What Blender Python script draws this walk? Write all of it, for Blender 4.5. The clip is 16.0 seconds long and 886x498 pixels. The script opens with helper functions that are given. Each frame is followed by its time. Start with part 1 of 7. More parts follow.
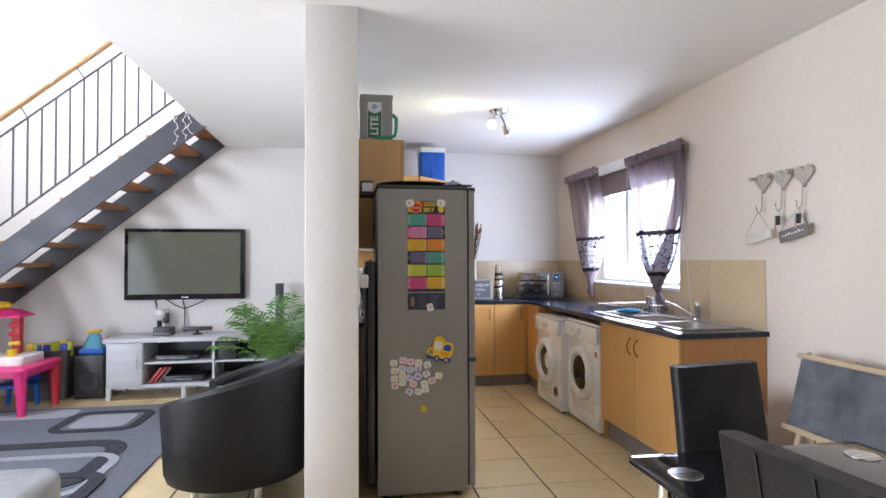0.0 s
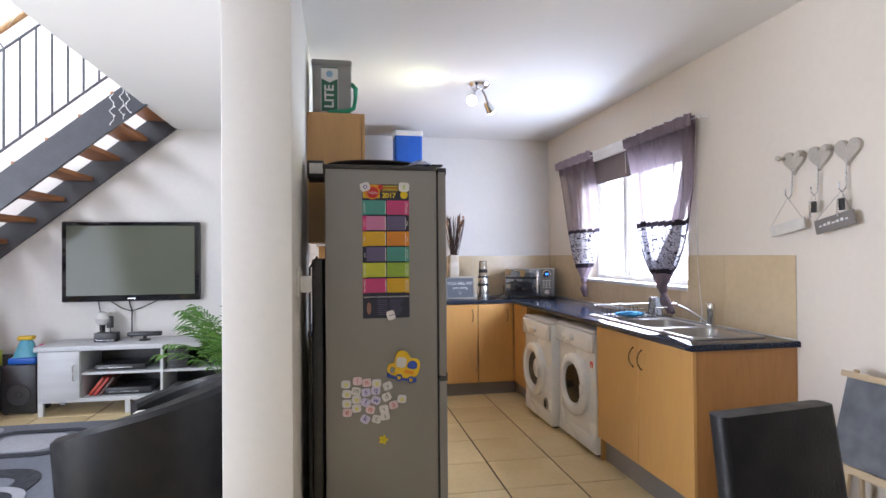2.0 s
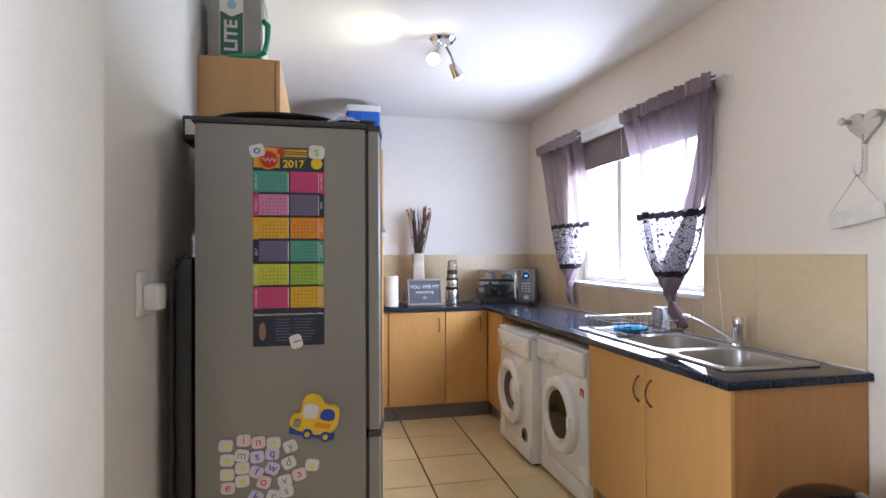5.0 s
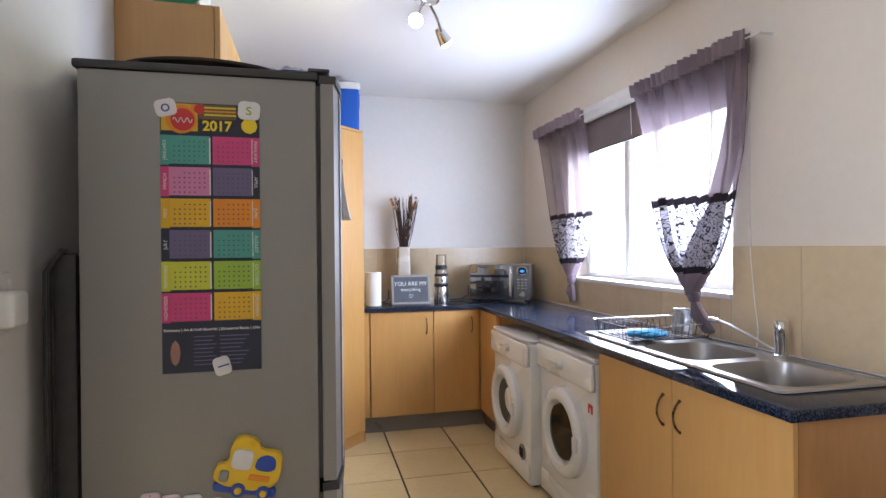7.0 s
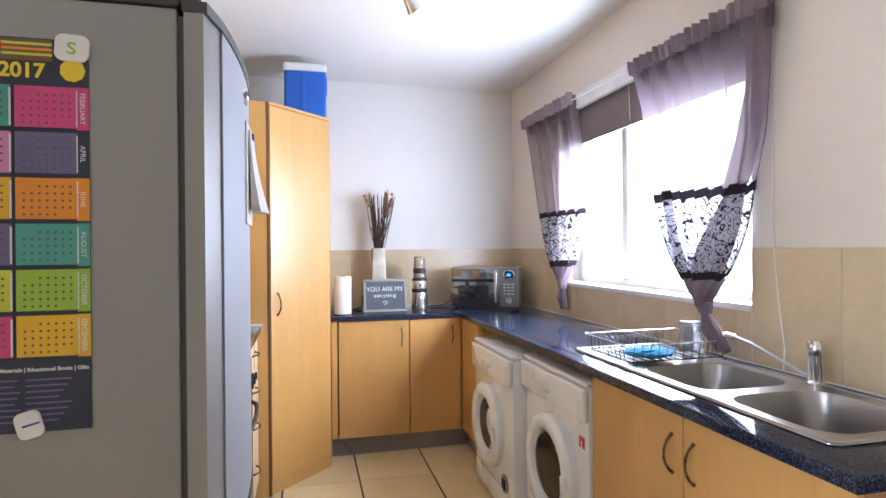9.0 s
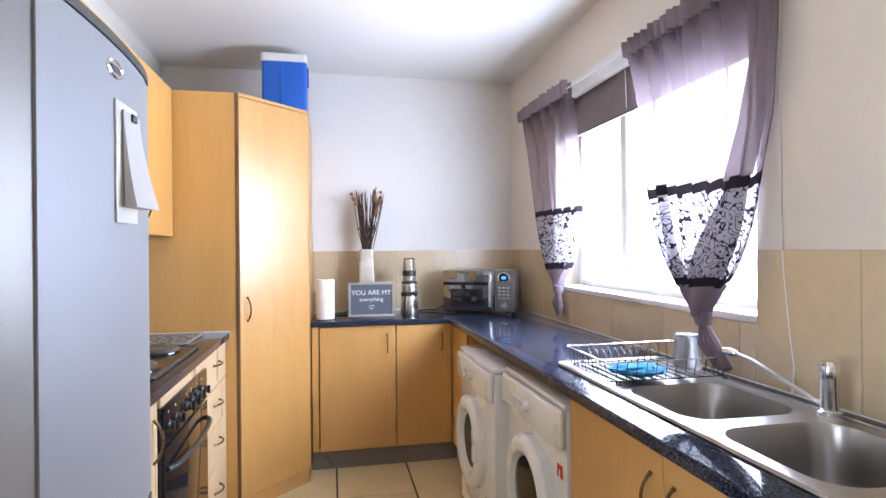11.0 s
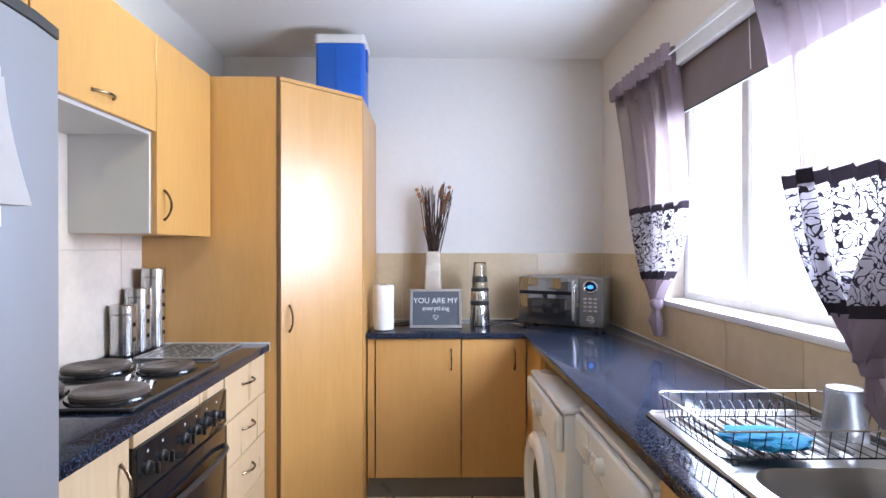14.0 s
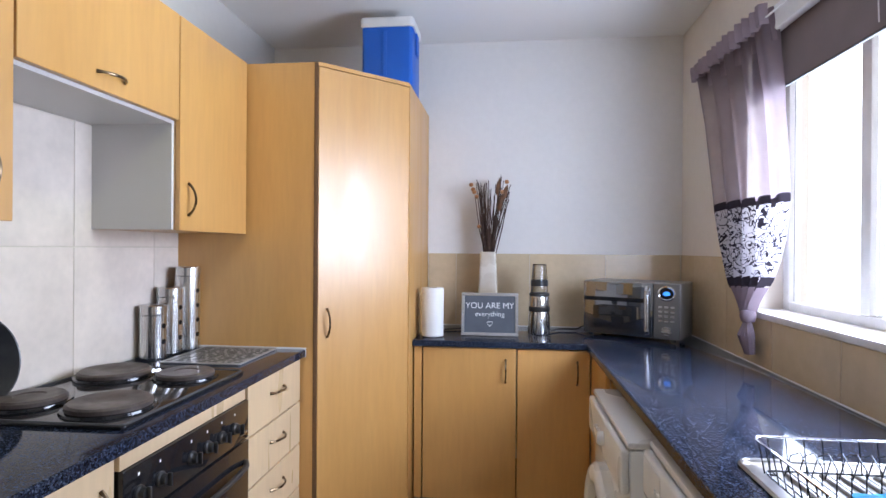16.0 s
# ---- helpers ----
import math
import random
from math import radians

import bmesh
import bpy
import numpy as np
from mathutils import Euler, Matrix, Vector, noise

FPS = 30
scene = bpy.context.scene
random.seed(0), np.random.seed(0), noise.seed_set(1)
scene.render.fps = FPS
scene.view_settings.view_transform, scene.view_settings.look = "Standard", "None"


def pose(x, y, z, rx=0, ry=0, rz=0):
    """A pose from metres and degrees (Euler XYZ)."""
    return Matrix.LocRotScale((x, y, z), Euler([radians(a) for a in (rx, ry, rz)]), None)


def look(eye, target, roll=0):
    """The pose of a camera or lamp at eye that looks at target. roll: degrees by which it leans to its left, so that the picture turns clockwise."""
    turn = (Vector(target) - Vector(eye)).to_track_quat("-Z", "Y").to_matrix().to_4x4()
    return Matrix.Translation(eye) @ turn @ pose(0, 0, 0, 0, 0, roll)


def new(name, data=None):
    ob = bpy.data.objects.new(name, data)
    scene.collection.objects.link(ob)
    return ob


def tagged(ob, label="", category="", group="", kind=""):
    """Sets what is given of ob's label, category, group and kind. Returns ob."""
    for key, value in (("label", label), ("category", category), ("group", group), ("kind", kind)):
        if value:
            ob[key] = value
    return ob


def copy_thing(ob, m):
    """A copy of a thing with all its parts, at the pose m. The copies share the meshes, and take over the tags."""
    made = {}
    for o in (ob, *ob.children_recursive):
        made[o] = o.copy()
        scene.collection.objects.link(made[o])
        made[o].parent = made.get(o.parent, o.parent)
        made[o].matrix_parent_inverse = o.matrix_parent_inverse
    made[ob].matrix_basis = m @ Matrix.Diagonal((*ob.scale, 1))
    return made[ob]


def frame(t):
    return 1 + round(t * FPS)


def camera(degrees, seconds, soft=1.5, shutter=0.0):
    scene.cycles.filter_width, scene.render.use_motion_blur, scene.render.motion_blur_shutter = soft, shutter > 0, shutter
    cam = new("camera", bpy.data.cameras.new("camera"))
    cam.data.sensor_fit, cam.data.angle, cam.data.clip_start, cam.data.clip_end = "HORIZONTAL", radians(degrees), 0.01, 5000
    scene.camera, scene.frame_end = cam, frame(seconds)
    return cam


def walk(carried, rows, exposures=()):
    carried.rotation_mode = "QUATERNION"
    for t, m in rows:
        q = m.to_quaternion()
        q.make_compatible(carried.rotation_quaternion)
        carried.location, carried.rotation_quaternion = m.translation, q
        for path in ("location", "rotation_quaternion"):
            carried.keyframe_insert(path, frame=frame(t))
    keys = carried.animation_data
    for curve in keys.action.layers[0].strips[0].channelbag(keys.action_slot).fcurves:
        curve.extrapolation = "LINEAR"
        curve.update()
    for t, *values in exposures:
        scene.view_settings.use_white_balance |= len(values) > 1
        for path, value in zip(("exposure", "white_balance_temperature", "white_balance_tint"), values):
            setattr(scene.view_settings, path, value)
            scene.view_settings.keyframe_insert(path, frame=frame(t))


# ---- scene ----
cam = camera(77.1, 16.0)
PATH = [
    (0, (0.359, 0.433, 1.323), (0.693, 2.405, 1.364), -0.2),
    (0.5, (0.397, 0.555, 1.321), (0.74, 2.525, 1.341), -0.3),
    (1, (0.457, 0.703, 1.331), (0.807, 2.672, 1.352), -0.3),
    (1.5, (0.519, 0.837, 1.333), (0.876, 2.805, 1.353), -0.4),
    (2.5, (0.631, 1.122, 1.336), (1.007, 3.086, 1.358), -0.4),
    (3, (0.675, 1.249, 1.337), (1.064, 3.211, 1.36), -0.4),
    (3.5, (0.73, 1.395, 1.337), (1.131, 3.354, 1.358), -0.6),
    (4, (0.789, 1.521, 1.335), (1.201, 3.477, 1.364), -0.5),
    (6.5, (0.966, 2.051, 1.324), (1.424, 3.998, 1.314), -0.4),
    (7, (1.004, 2.158, 1.327), (1.465, 4.104, 1.32), -0.5),
    (7.5, (1.057, 2.27, 1.333), (1.523, 4.215, 1.326), -0.4),
    (8, (1.106, 2.365, 1.336), (1.573, 4.31, 1.329), -0.4),
    (8.5, (1.147, 2.451, 1.328), (1.618, 4.394, 1.321), -0.3),
    (9, (1.221, 2.525, 1.327), (1.694, 4.468, 1.324), -0.5),
    (11.5, (1.531, 2.763, 1.335), (1.879, 4.733, 1.331), -0.4),
    (12, (1.581, 2.837, 1.343), (1.869, 4.816, 1.338), -0.3),
    (12.5, (1.619, 2.912, 1.341), (1.843, 4.9, 1.339), -0.2),
    (13, (1.634, 2.979, 1.352), (1.809, 4.971, 1.345), -0.1),
    (13.5, (1.682, 3.054, 1.349), (1.782, 5.051, 1.346), -0.1),
    (14, (1.715, 3.132, 1.355), (1.749, 5.132, 1.349), 0.0),
    (14.5, (1.761, 3.19, 1.352), (1.724, 5.19, 1.348), 0.2),
    (15, (1.772, 3.249, 1.351), (1.673, 5.247, 1.343), 0.2),
    (15.5, (1.778, 3.324, 1.356), (1.621, 5.318, 1.346), 0.3),
    (16, (1.805, 3.398, 1.35), (1.582, 5.385, 1.346), 0.4),
]
walk(cam, [(t, look(eye, target, roll)) for t, eye, target, roll in PATH],
     exposures=[(0, 0.0, 6250, 18), (4, 0.0, 6250, 18), (7, -0.05, 6250, 18), (8, 0.17, 6250, 18), (9, 0.27, 6250, 18), (12.5, 0.25, 6250, 18), (13.5, 0.1, 6200, 18), (14.5, -0.02, 6150, 18), (16, -0.27, 6100, 18)])
# ---- path ends ----

# ---- light ----
world = bpy.data.worlds.new("sky")
scene.world = world
world.use_nodes = True
wn = world.node_tree
sky = wn.nodes.new("ShaderNodeTexSky")
sky.sky_type, sky.sun_disc = "NISHITA", False
sky.sun_elevation, sky.sun_rotation = radians(59), radians(79)
wn.links.new(sky.outputs[0], wn.nodes["Background"].inputs[0])
wn.nodes["Background"].inputs[1].default_value = 0.12


def area_lamp(name, eye, target, w, h, watts, colour):
    data = bpy.data.lights.new(name, "AREA")
    data.shape, data.size, data.size_y, data.energy, data.color = "RECTANGLE", w, h, watts, colour
    ob = new(name, data)
    ob.matrix_world = look(eye, target)
    return ob


sun_data = bpy.data.lights.new("sun", "SUN")
sun_data.energy, sun_data.angle, sun_data.color = 3.0, radians(0.6), (1, 0.95, 0.87)
sun = new("sun", sun_data)
sun.matrix_world = look((8, 5.2, 11.0), (2, 4.0, 0.9))
area_lamp("kitchen_window_daylight", (2.86, 4.98, 1.54), (0.0, 4.98, 1.38), 1.4, 0.76, 72, (0.68, 0.81, 1.0))
area_lamp("garden_door_daylight", (-3.64, 2.0, 1.2), (3.0, 2.3, 3.0), 2.5, 2.0, 250, (0.80, 0.89, 1.0))
bulb_data = bpy.data.lights.new("spotlight_bulb", "SPOT")
bulb_data.energy, bulb_data.shadow_soft_size, bulb_data.color = 20, 0.03, (0.90, 1.0, 0.62)
bulb_data.spot_size, bulb_data.spot_blend = radians(150), 0.9
bulb_lamp = new("spotlight_bulb", bulb_data)
bulb_lamp.matrix_world = look((1.455, 4.745, 2.415), (0.6, 4.75, 2.0))
area_lamp("landing_window_daylight", (-3.5, 4.6, 3.9), (0, 4.6, 3.0), 1.6, 1.2, 150, (0.84, 0.92, 1.0))

# ---- materials ----


def surface(name, colour, colour2=None, rough=0.5, metal=0.0, scale=6.0, stretch=(1, 1, 1), fine=0.0, fine_scale=120.0,
            bump=0.0, bump_scale=60.0, coat=0.0, spec=0.5, vary=0.0, rough_vary=0.08):
    m = bpy.data.materials.new(name)
    m.use_nodes = True
    t = m.node_tree
    bsdf = t.nodes["Principled BSDF"]
    coord = t.nodes.new("ShaderNodeTexCoord")
    mp = t.nodes.new("ShaderNodeMapping")
    mp.inputs["Scale"].default_value = stretch
    t.links.new(coord.outputs["Object"], mp.inputs[0])
    if vary:
        own = t.nodes.new("ShaderNodeObjectInfo")
        shift = t.nodes.new("ShaderNodeVectorMath")
        shift.operation = "MULTIPLY"
        shift.inputs[1].default_value = (37.0, 53.0, 71.0)
        t.links.new(own.outputs["Random"], shift.inputs[0])
        t.links.new(shift.outputs[0], mp.inputs["Location"])
    n1 = t.nodes.new("ShaderNodeTexNoise")
    n1.inputs["Scale"].default_value, n1.inputs["Detail"].default_value = scale, 2.5
    t.links.new(mp.outputs[0], n1.inputs["Vector"])
    ramp = t.nodes.new("ShaderNodeValToRGB")
    c2 = colour2 or tuple(c * 0.86 for c in colour)
    ramp.color_ramp.elements[0].position, ramp.color_ramp.elements[1].position = 0.3, 0.7
    ramp.color_ramp.elements[0].color, ramp.color_ramp.elements[1].color = (*c2, 1), (*colour, 1)
    t.links.new(n1.outputs[0], ramp.inputs[0])
    out = ramp.outputs[0]
    if fine:
        n2 = t.nodes.new("ShaderNodeTexNoise")
        n2.inputs["Scale"].default_value, n2.inputs["Detail"].default_value = fine_scale, 3
        t.links.new(mp.outputs[0], n2.inputs["Vector"])
        mr = t.nodes.new("ShaderNodeMapRange")
        mr.inputs[1].default_value, mr.inputs[2].default_value = 0.3, 0.7
        mr.inputs[3].default_value, mr.inputs[4].default_value = 1 - fine, 1 + fine * 0.5
        t.links.new(n2.outputs[0], mr.inputs[0])
        mix = t.nodes.new("ShaderNodeVectorMath")
        mix.operation = "SCALE"
        t.links.new(out, mix.inputs[0])
        t.links.new(mr.outputs[0], mix.inputs["Scale"])
        out = mix.outputs[0]
    if vary:
        info = t.nodes.new("ShaderNodeObjectInfo")
        mv = t.nodes.new("ShaderNodeMapRange")
        mv.inputs[3].default_value, mv.inputs[4].default_value = 1 - vary, 1 + vary * 0.4
        t.links.new(info.outputs["Random"], mv.inputs[0])
        mx = t.nodes.new("ShaderNodeVectorMath")
        mx.operation = "SCALE"
        t.links.new(out, mx.inputs[0])
        t.links.new(mv.outputs[0], mx.inputs["Scale"])
        out = mx.outputs[0]
    t.links.new(out, bsdf.inputs["Base Color"])
    rr = t.nodes.new("ShaderNodeMapRange")
    rr.inputs[1].default_value, rr.inputs[2].default_value = 0.3, 0.7
    rr.inputs[3].default_value, rr.inputs[4].default_value = max(0.02, rough - rough_vary), min(1, rough + rough_vary)
    t.links.new(n1.outputs[0], rr.inputs[0])
    t.links.new(rr.outputs[0], bsdf.inputs["Roughness"])
    bsdf.inputs["Metallic"].default_value = metal
    bsdf.inputs["Specular IOR Level"].default_value = spec
    if coat:
        bsdf.inputs["Coat Weight"].default_value, bsdf.inputs["Coat Roughness"].default_value = coat, 0.06
    if bump:
        nb = t.nodes.new("ShaderNodeTexNoise")
        nb.inputs["Scale"].default_value, nb.inputs["Detail"].default_value = bump_scale, 4
        t.links.new(mp.outputs[0], nb.inputs["Vector"])
        bp = t.nodes.new("ShaderNodeBump")
        bp.inputs["Strength"].default_value, bp.inputs["Distance"].default_value = bump, 0.004
        t.links.new(nb.outputs[0], bp.inputs["Height"])
        t.links.new(bp.outputs[0], bsdf.inputs["Normal"])
    return m


def glass(name, colour=(1, 1, 1), rough=0.02, ior=1.45):
    m = bpy.data.materials.new(name)
    m.use_nodes = True
    b = m.node_tree.nodes["Principled BSDF"]
    b.inputs["Base Color"].default_value = (*colour, 1)
    b.inputs["Roughness"].default_value, b.inputs["IOR"].default_value = rough, ior
    b.inputs["Transmission Weight"].default_value = 1.0
    return m


def glow(name, colour, strength):
    m = bpy.data.materials.new(name)
    m.use_nodes = True
    b = m.node_tree.nodes["Principled BSDF"]
    b.inputs["Base Color"].default_value = (*colour, 1)
    b.inputs["Emission Color"].default_value = (*colour, 1)
    b.inputs["Emission Strength"].default_value = strength
    return m


PAINT = surface("wall_paint", (0.77, 0.745, 0.71), (0.74, 0.715, 0.68), rough=0.75, scale=1.2, fine=0.02, fine_scale=30, bump=0.12, bump_scale=90)
PAINT_CREAM = surface("cream_wall_paint", (0.72, 0.655, 0.575), (0.69, 0.625, 0.545), rough=0.75, scale=1.2, fine=0.02, fine_scale=30, bump=0.12, bump_scale=90)
PAINT_GREY = surface("pier_paint", (0.68, 0.66, 0.635), (0.65, 0.63, 0.605), rough=0.7, scale=1.5, fine=0.02, fine_scale=30, bump=0.12, bump_scale=90)
CEIL = surface("ceiling_paint", (0.82, 0.81, 0.79), (0.78, 0.77, 0.75), rough=0.85, scale=0.9, bump=0.08, bump_scale=70)
FLOOR_TILE = surface("cream_floor_tile", (0.72, 0.575, 0.325), (0.66, 0.515, 0.28), rough=0.22, scale=3, fine=0.04, fine_scale=30, bump=0.015, vary=0.07, rough_vary=0.02)
GROUT = surface("dark_grout", (0.05, 0.036, 0.024), rough=0.9, scale=20)
WALL_TILE = surface("beige_wall_tile", (0.63, 0.50, 0.33), (0.57, 0.45, 0.29), rough=0.25, scale=4, fine=0.05, fine_scale=25, bump=0.03, bump_scale=14, vary=0.05, rough_vary=0.02)
# Paler, less yellow version of the wall tile, for the stove side.
WALL_TILE_PALE = surface("pale_wall_tile", (0.78, 0.69, 0.60), (0.68, 0.60, 0.52), rough=0.3, scale=6, fine=0.05, fine_scale=35, bump=0.03, bump_scale=14, vary=0.04, rough_vary=0.02)
WALL_GROUT = surface("pale_grout", (0.66, 0.60, 0.48), rough=0.9, scale=20)
BEECH = surface("beech_laminate", (0.60, 0.33, 0.10), (0.56, 0.30, 0.088), spec=0.9, rough=0.36, scale=2.5, stretch=(4, 4, 0.5), fine=0.05, fine_scale=14, bump=0.02, vary=0.04)
# Darker, redder copy of the beech: the end panel's shade put into colour.
BEECH_SHADED = surface("shaded_beech_laminate", (0.45, 0.215, 0.072), (0.40, 0.185, 0.06), rough=0.42, scale=2.5, stretch=(4, 4, 0.5), fine=0.08, fine_scale=14, bump=0.02)
BEECH_PALE = surface("pale_beech_laminate", (0.66, 0.50, 0.31), (0.62, 0.46, 0.275), rough=0.34, scale=2.5, stretch=(4, 4, 0.5), fine=0.05, fine_scale=14, vary=0.03)
EDGE_BROWN = surface("brown_edging", (0.16, 0.08, 0.035), rough=0.5)
PLINTH = surface("grey_plinth", (0.22, 0.20, 0.19), (0.17, 0.16, 0.15), rough=0.35, scale=3)
BRONZE = surface("antique_brass", (0.20, 0.14, 0.08), (0.12, 0.08, 0.05), rough=0.3, metal=1.0, scale=40)
STEEL = surface("brushed_stainless", (0.62, 0.61, 0.60), (0.54, 0.53, 0.52), rough=0.28, metal=1.0, scale=3, stretch=(2, 60, 60), fine=0.05, fine_scale=30)
SINK_STEEL = surface("satin_sink_steel", (0.42, 0.41, 0.40), (0.40, 0.39, 0.38), rough=0.30, metal=1.0, scale=3, rough_vary=0.02)
STEEL_V = surface("brushed_stainless_upright", (0.66, 0.65, 0.64), (0.56, 0.55, 0.54), rough=0.24, metal=1.0, scale=3, stretch=(60, 60, 1), fine=0.04, fine_scale=20)
CHROME = surface("chrome", (0.78, 0.78, 0.78), rough=0.08, metal=1.0, scale=5, rough_vary=0.02)
ENAMEL = surface("white_enamel", (0.80, 0.80, 0.79), (0.76, 0.76, 0.75), rough=0.28, scale=2, rough_vary=0.04)
WHITE_PLASTIC = surface("white_plastic", (0.78, 0.77, 0.74), rough=0.4, scale=8)
BLACK_PLASTIC = surface("black_plastic", (0.02, 0.02, 0.022), (0.03, 0.03, 0.03), rough=0.38, scale=30)
BLACK_GLOSS = surface("black_glass", (0.012, 0.012, 0.014), rough=0.06, scale=3, rough_vary=0.02)
FRIDGE_GREY = surface("fridge_side_grey", (0.27, 0.26, 0.25), (0.258, 0.248, 0.239), rough=0.42, metal=0.25, scale=1.5, fine=0.03, fine_scale=250, bump=0.04, bump_scale=400)
FRIDGE_DOOR = surface("fridge_door_silver", (0.31, 0.32, 0.345), (0.30, 0.31, 0.335), rough=0.56, metal=0.5, scale=1.5, fine=0.02, fine_scale=200, rough_vary=0.02)
CHARCOAL = surface("charcoal_plastic", (0.045, 0.045, 0.048), rough=0.5, scale=20)
LEATHER = surface("black_leather", (0.010, 0.010, 0.011), (0.016, 0.015, 0.015), spec=0.22, rough=0.42, scale=12, bump=0.25, bump_scale=180)
STAIR_STEEL = surface("charcoal_painted_steel", (0.045, 0.047, 0.055), (0.06, 0.062, 0.07), rough=0.45, scale=6, fine=0.1, fine_scale=60)
PINE = surface("varnished_pine", (0.46, 0.19, 0.06), (0.34, 0.13, 0.038), rough=0.4, scale=4, stretch=(5, 0.6, 5), fine=0.15, fine_scale=14)
RAIL_WOOD = surface("handrail_wood", (0.50, 0.30, 0.14), (0.40, 0.22, 0.10), rough=0.4, scale=6, stretch=(0.6, 5, 5), fine=0.1, fine_scale=20)
ALU = surface("white_window_paint", (0.8, 0.8, 0.8), rough=0.4, scale=8)
PANE = glass("window_glass", (0.95, 0.98, 0.97), 0.0)
CLEAR = glass("clear_plastic", (0.96, 0.97, 0.97), 0.05)
BACKDROP = glow("bright_outdoors", (0.97, 0.985, 1.0), 5.0)


def granite():
    m = bpy.data.materials.new("blue_black_granite")
    m.use_nodes = True
    t = m.node_tree
    b = t.nodes["Principled BSDF"]
    co = t.nodes.new("ShaderNodeTexCoord")
    v = t.nodes.new("ShaderNodeTexVoronoi")
    v.inputs["Scale"].default_value = 330
    n = t.nodes.new("ShaderNodeTexNoise")
    n.inputs["Scale"].default_value, n.inputs["Detail"].default_value = 170, 4
    for q in (v, n):
        t.links.new(co.outputs["Object"], q.inputs["Vector"])
    r = t.nodes.new("ShaderNodeValToRGB")
    e = r.color_ramp.elements
    e[0].position, e[0].color = 0.35, (0.004, 0.006, 0.012, 1)
    e[1].position, e[1].color = 0.78, (0.06, 0.08, 0.13, 1)
    e.new(0.58).color = (0.011, 0.016, 0.034, 1)
    mixn = t.nodes.new("ShaderNodeMix")
    mixn.data_type = "RGBA"
    mixn.inputs[0].default_value = 0.45
    t.links.new(n.outputs[0], r.inputs[0])
    r2 = t.nodes.new("ShaderNodeValToRGB")
    f = r2.color_ramp.elements
    f[0].position, f[0].color = 0.55, (0.004, 0.005, 0.010, 1)
    f[1].position, f[1].color = 0.95, (0.14, 0.18, 0.28, 1)
    t.links.new(v.outputs["Color"], r2.inputs[0])
    t.links.new(r.outputs[0], mixn.inputs[6])
    t.links.new(r2.outputs[0], mixn.inputs[7])
    t.links.new(mixn.outputs[2], b.inputs["Base Color"])
    b.inputs["Roughness"].default_value = 0.07
    b.inputs["Specular IOR Level"].default_value = 0.23
    return m


GRANITE = granite()

# ---- building helpers ----
PLACED = {}


def finish(me, material, angle=35):
    me.materials.append(material)
    if len(me.polygons):
        me.polygons.foreach_set("use_smooth", [True] * len(me.polygons))
        me.set_sharp_from_angle(angle=radians(angle))
    me.update()


def thing(name, m, label, category, group=""):
    """An empty at the base of a thing; m is a pose or a place."""
    if not isinstance(m, Matrix):
        m = Matrix.Translation(m)
    ob = new(name)
    ob.empty_display_size = 0.05
    ob.matrix_world = m
    PLACED[ob.name] = m
    return tagged(ob, label, category, group)


def part(name, bm, material, parent, label="", local=False):
    m = PLACED[parent.name]
    if not local:
        bm.transform(m.inverted())
    bmesh.ops.recalc_face_normals(bm, faces=bm.faces)
    me = bpy.data.meshes.new(name)
    bm.to_mesh(me)
    bm.free()
    finish(me, material)
    ob = new(name, me)
    ob.parent = parent
    PLACED[ob.name] = m
    if label:
        ob["label"] = label
    return ob


def solid(name, bm, material, label="", category="", kind="", group="", origin=None):
    """A thing that is one mesh, built in world coordinates."""
    o = Vector(origin) if origin else Vector((0, 0, 0))
    bm.transform(Matrix.Translation(-o))
    bmesh.ops.recalc_face_normals(bm, faces=bm.faces)
    me = bpy.data.meshes.new(name)
    bm.to_mesh(me)
    bm.free()
    finish(me, material)
    ob = new(name, me)
    ob.location = o
    PLACED[ob.name] = Matrix.Translation(o)
    return tagged(ob, label, category, group, kind)


def box(bm, x0, x1, y0, y1, z0, z1, bevel=0.0, seg=2, m=None):
    vs = bmesh.ops.create_cube(bm, size=1)["verts"]
    for v in vs:
        v.co = Vector(((x0 + x1) / 2 + v.co.x * (x1 - x0), (y0 + y1) / 2 + v.co.y * (y1 - y0), (z0 + z1) / 2 + v.co.z * (z1 - z0)))
    if bevel:
        es = list({e for v in vs for e in v.link_edges})
        r = bmesh.ops.bevel(bm, geom=es, offset=bevel, segments=seg, profile=0.5, affect="EDGES")
        vs = list({v for f in r["faces"] for v in f.verts} | {v for v in vs if v.is_valid})
    if m:
        for v in vs:
            v.co = m @ v.co
    return bm


def bx(*a, **k):
    return box(bmesh.new(), *a, **k)


def tube(bm, pts, r, n=8, closed=False):
    pts = [Vector(p) for p in pts]
    k = len(pts)
    rs = r if isinstance(r, (list, tuple)) else [r] * k
    rings = []
    prev = None
    for i, p in enumerate(pts):
        a = pts[i - 1] if (i or closed) else p
        b = pts[(i + 1) % k] if (i < k - 1 or closed) else p
        d = (b - a).normalized()
        if prev is None:
            u = d.orthogonal().normalized()
        else:
            u = prev - d * prev.dot(d)
            u = u.normalized() if u.length > 1e-6 else d.orthogonal().normalized()
        prev = u
        w = d.cross(u)
        rings.append([bm.verts.new(p + (u * math.cos(2 * math.pi * j / n) + w * math.sin(2 * math.pi * j / n)) * rs[i]) for j in range(n)])
    for i in range(k if closed else k - 1):
        A, C = rings[i], rings[(i + 1) % k]
        for j in range(n):
            bm.faces.new((A[j], A[(j + 1) % n], C[(j + 1) % n], C[j]))
    if not closed:
        bm.faces.new(rings[0][::-1])
        bm.faces.new(rings[-1])
    return bm


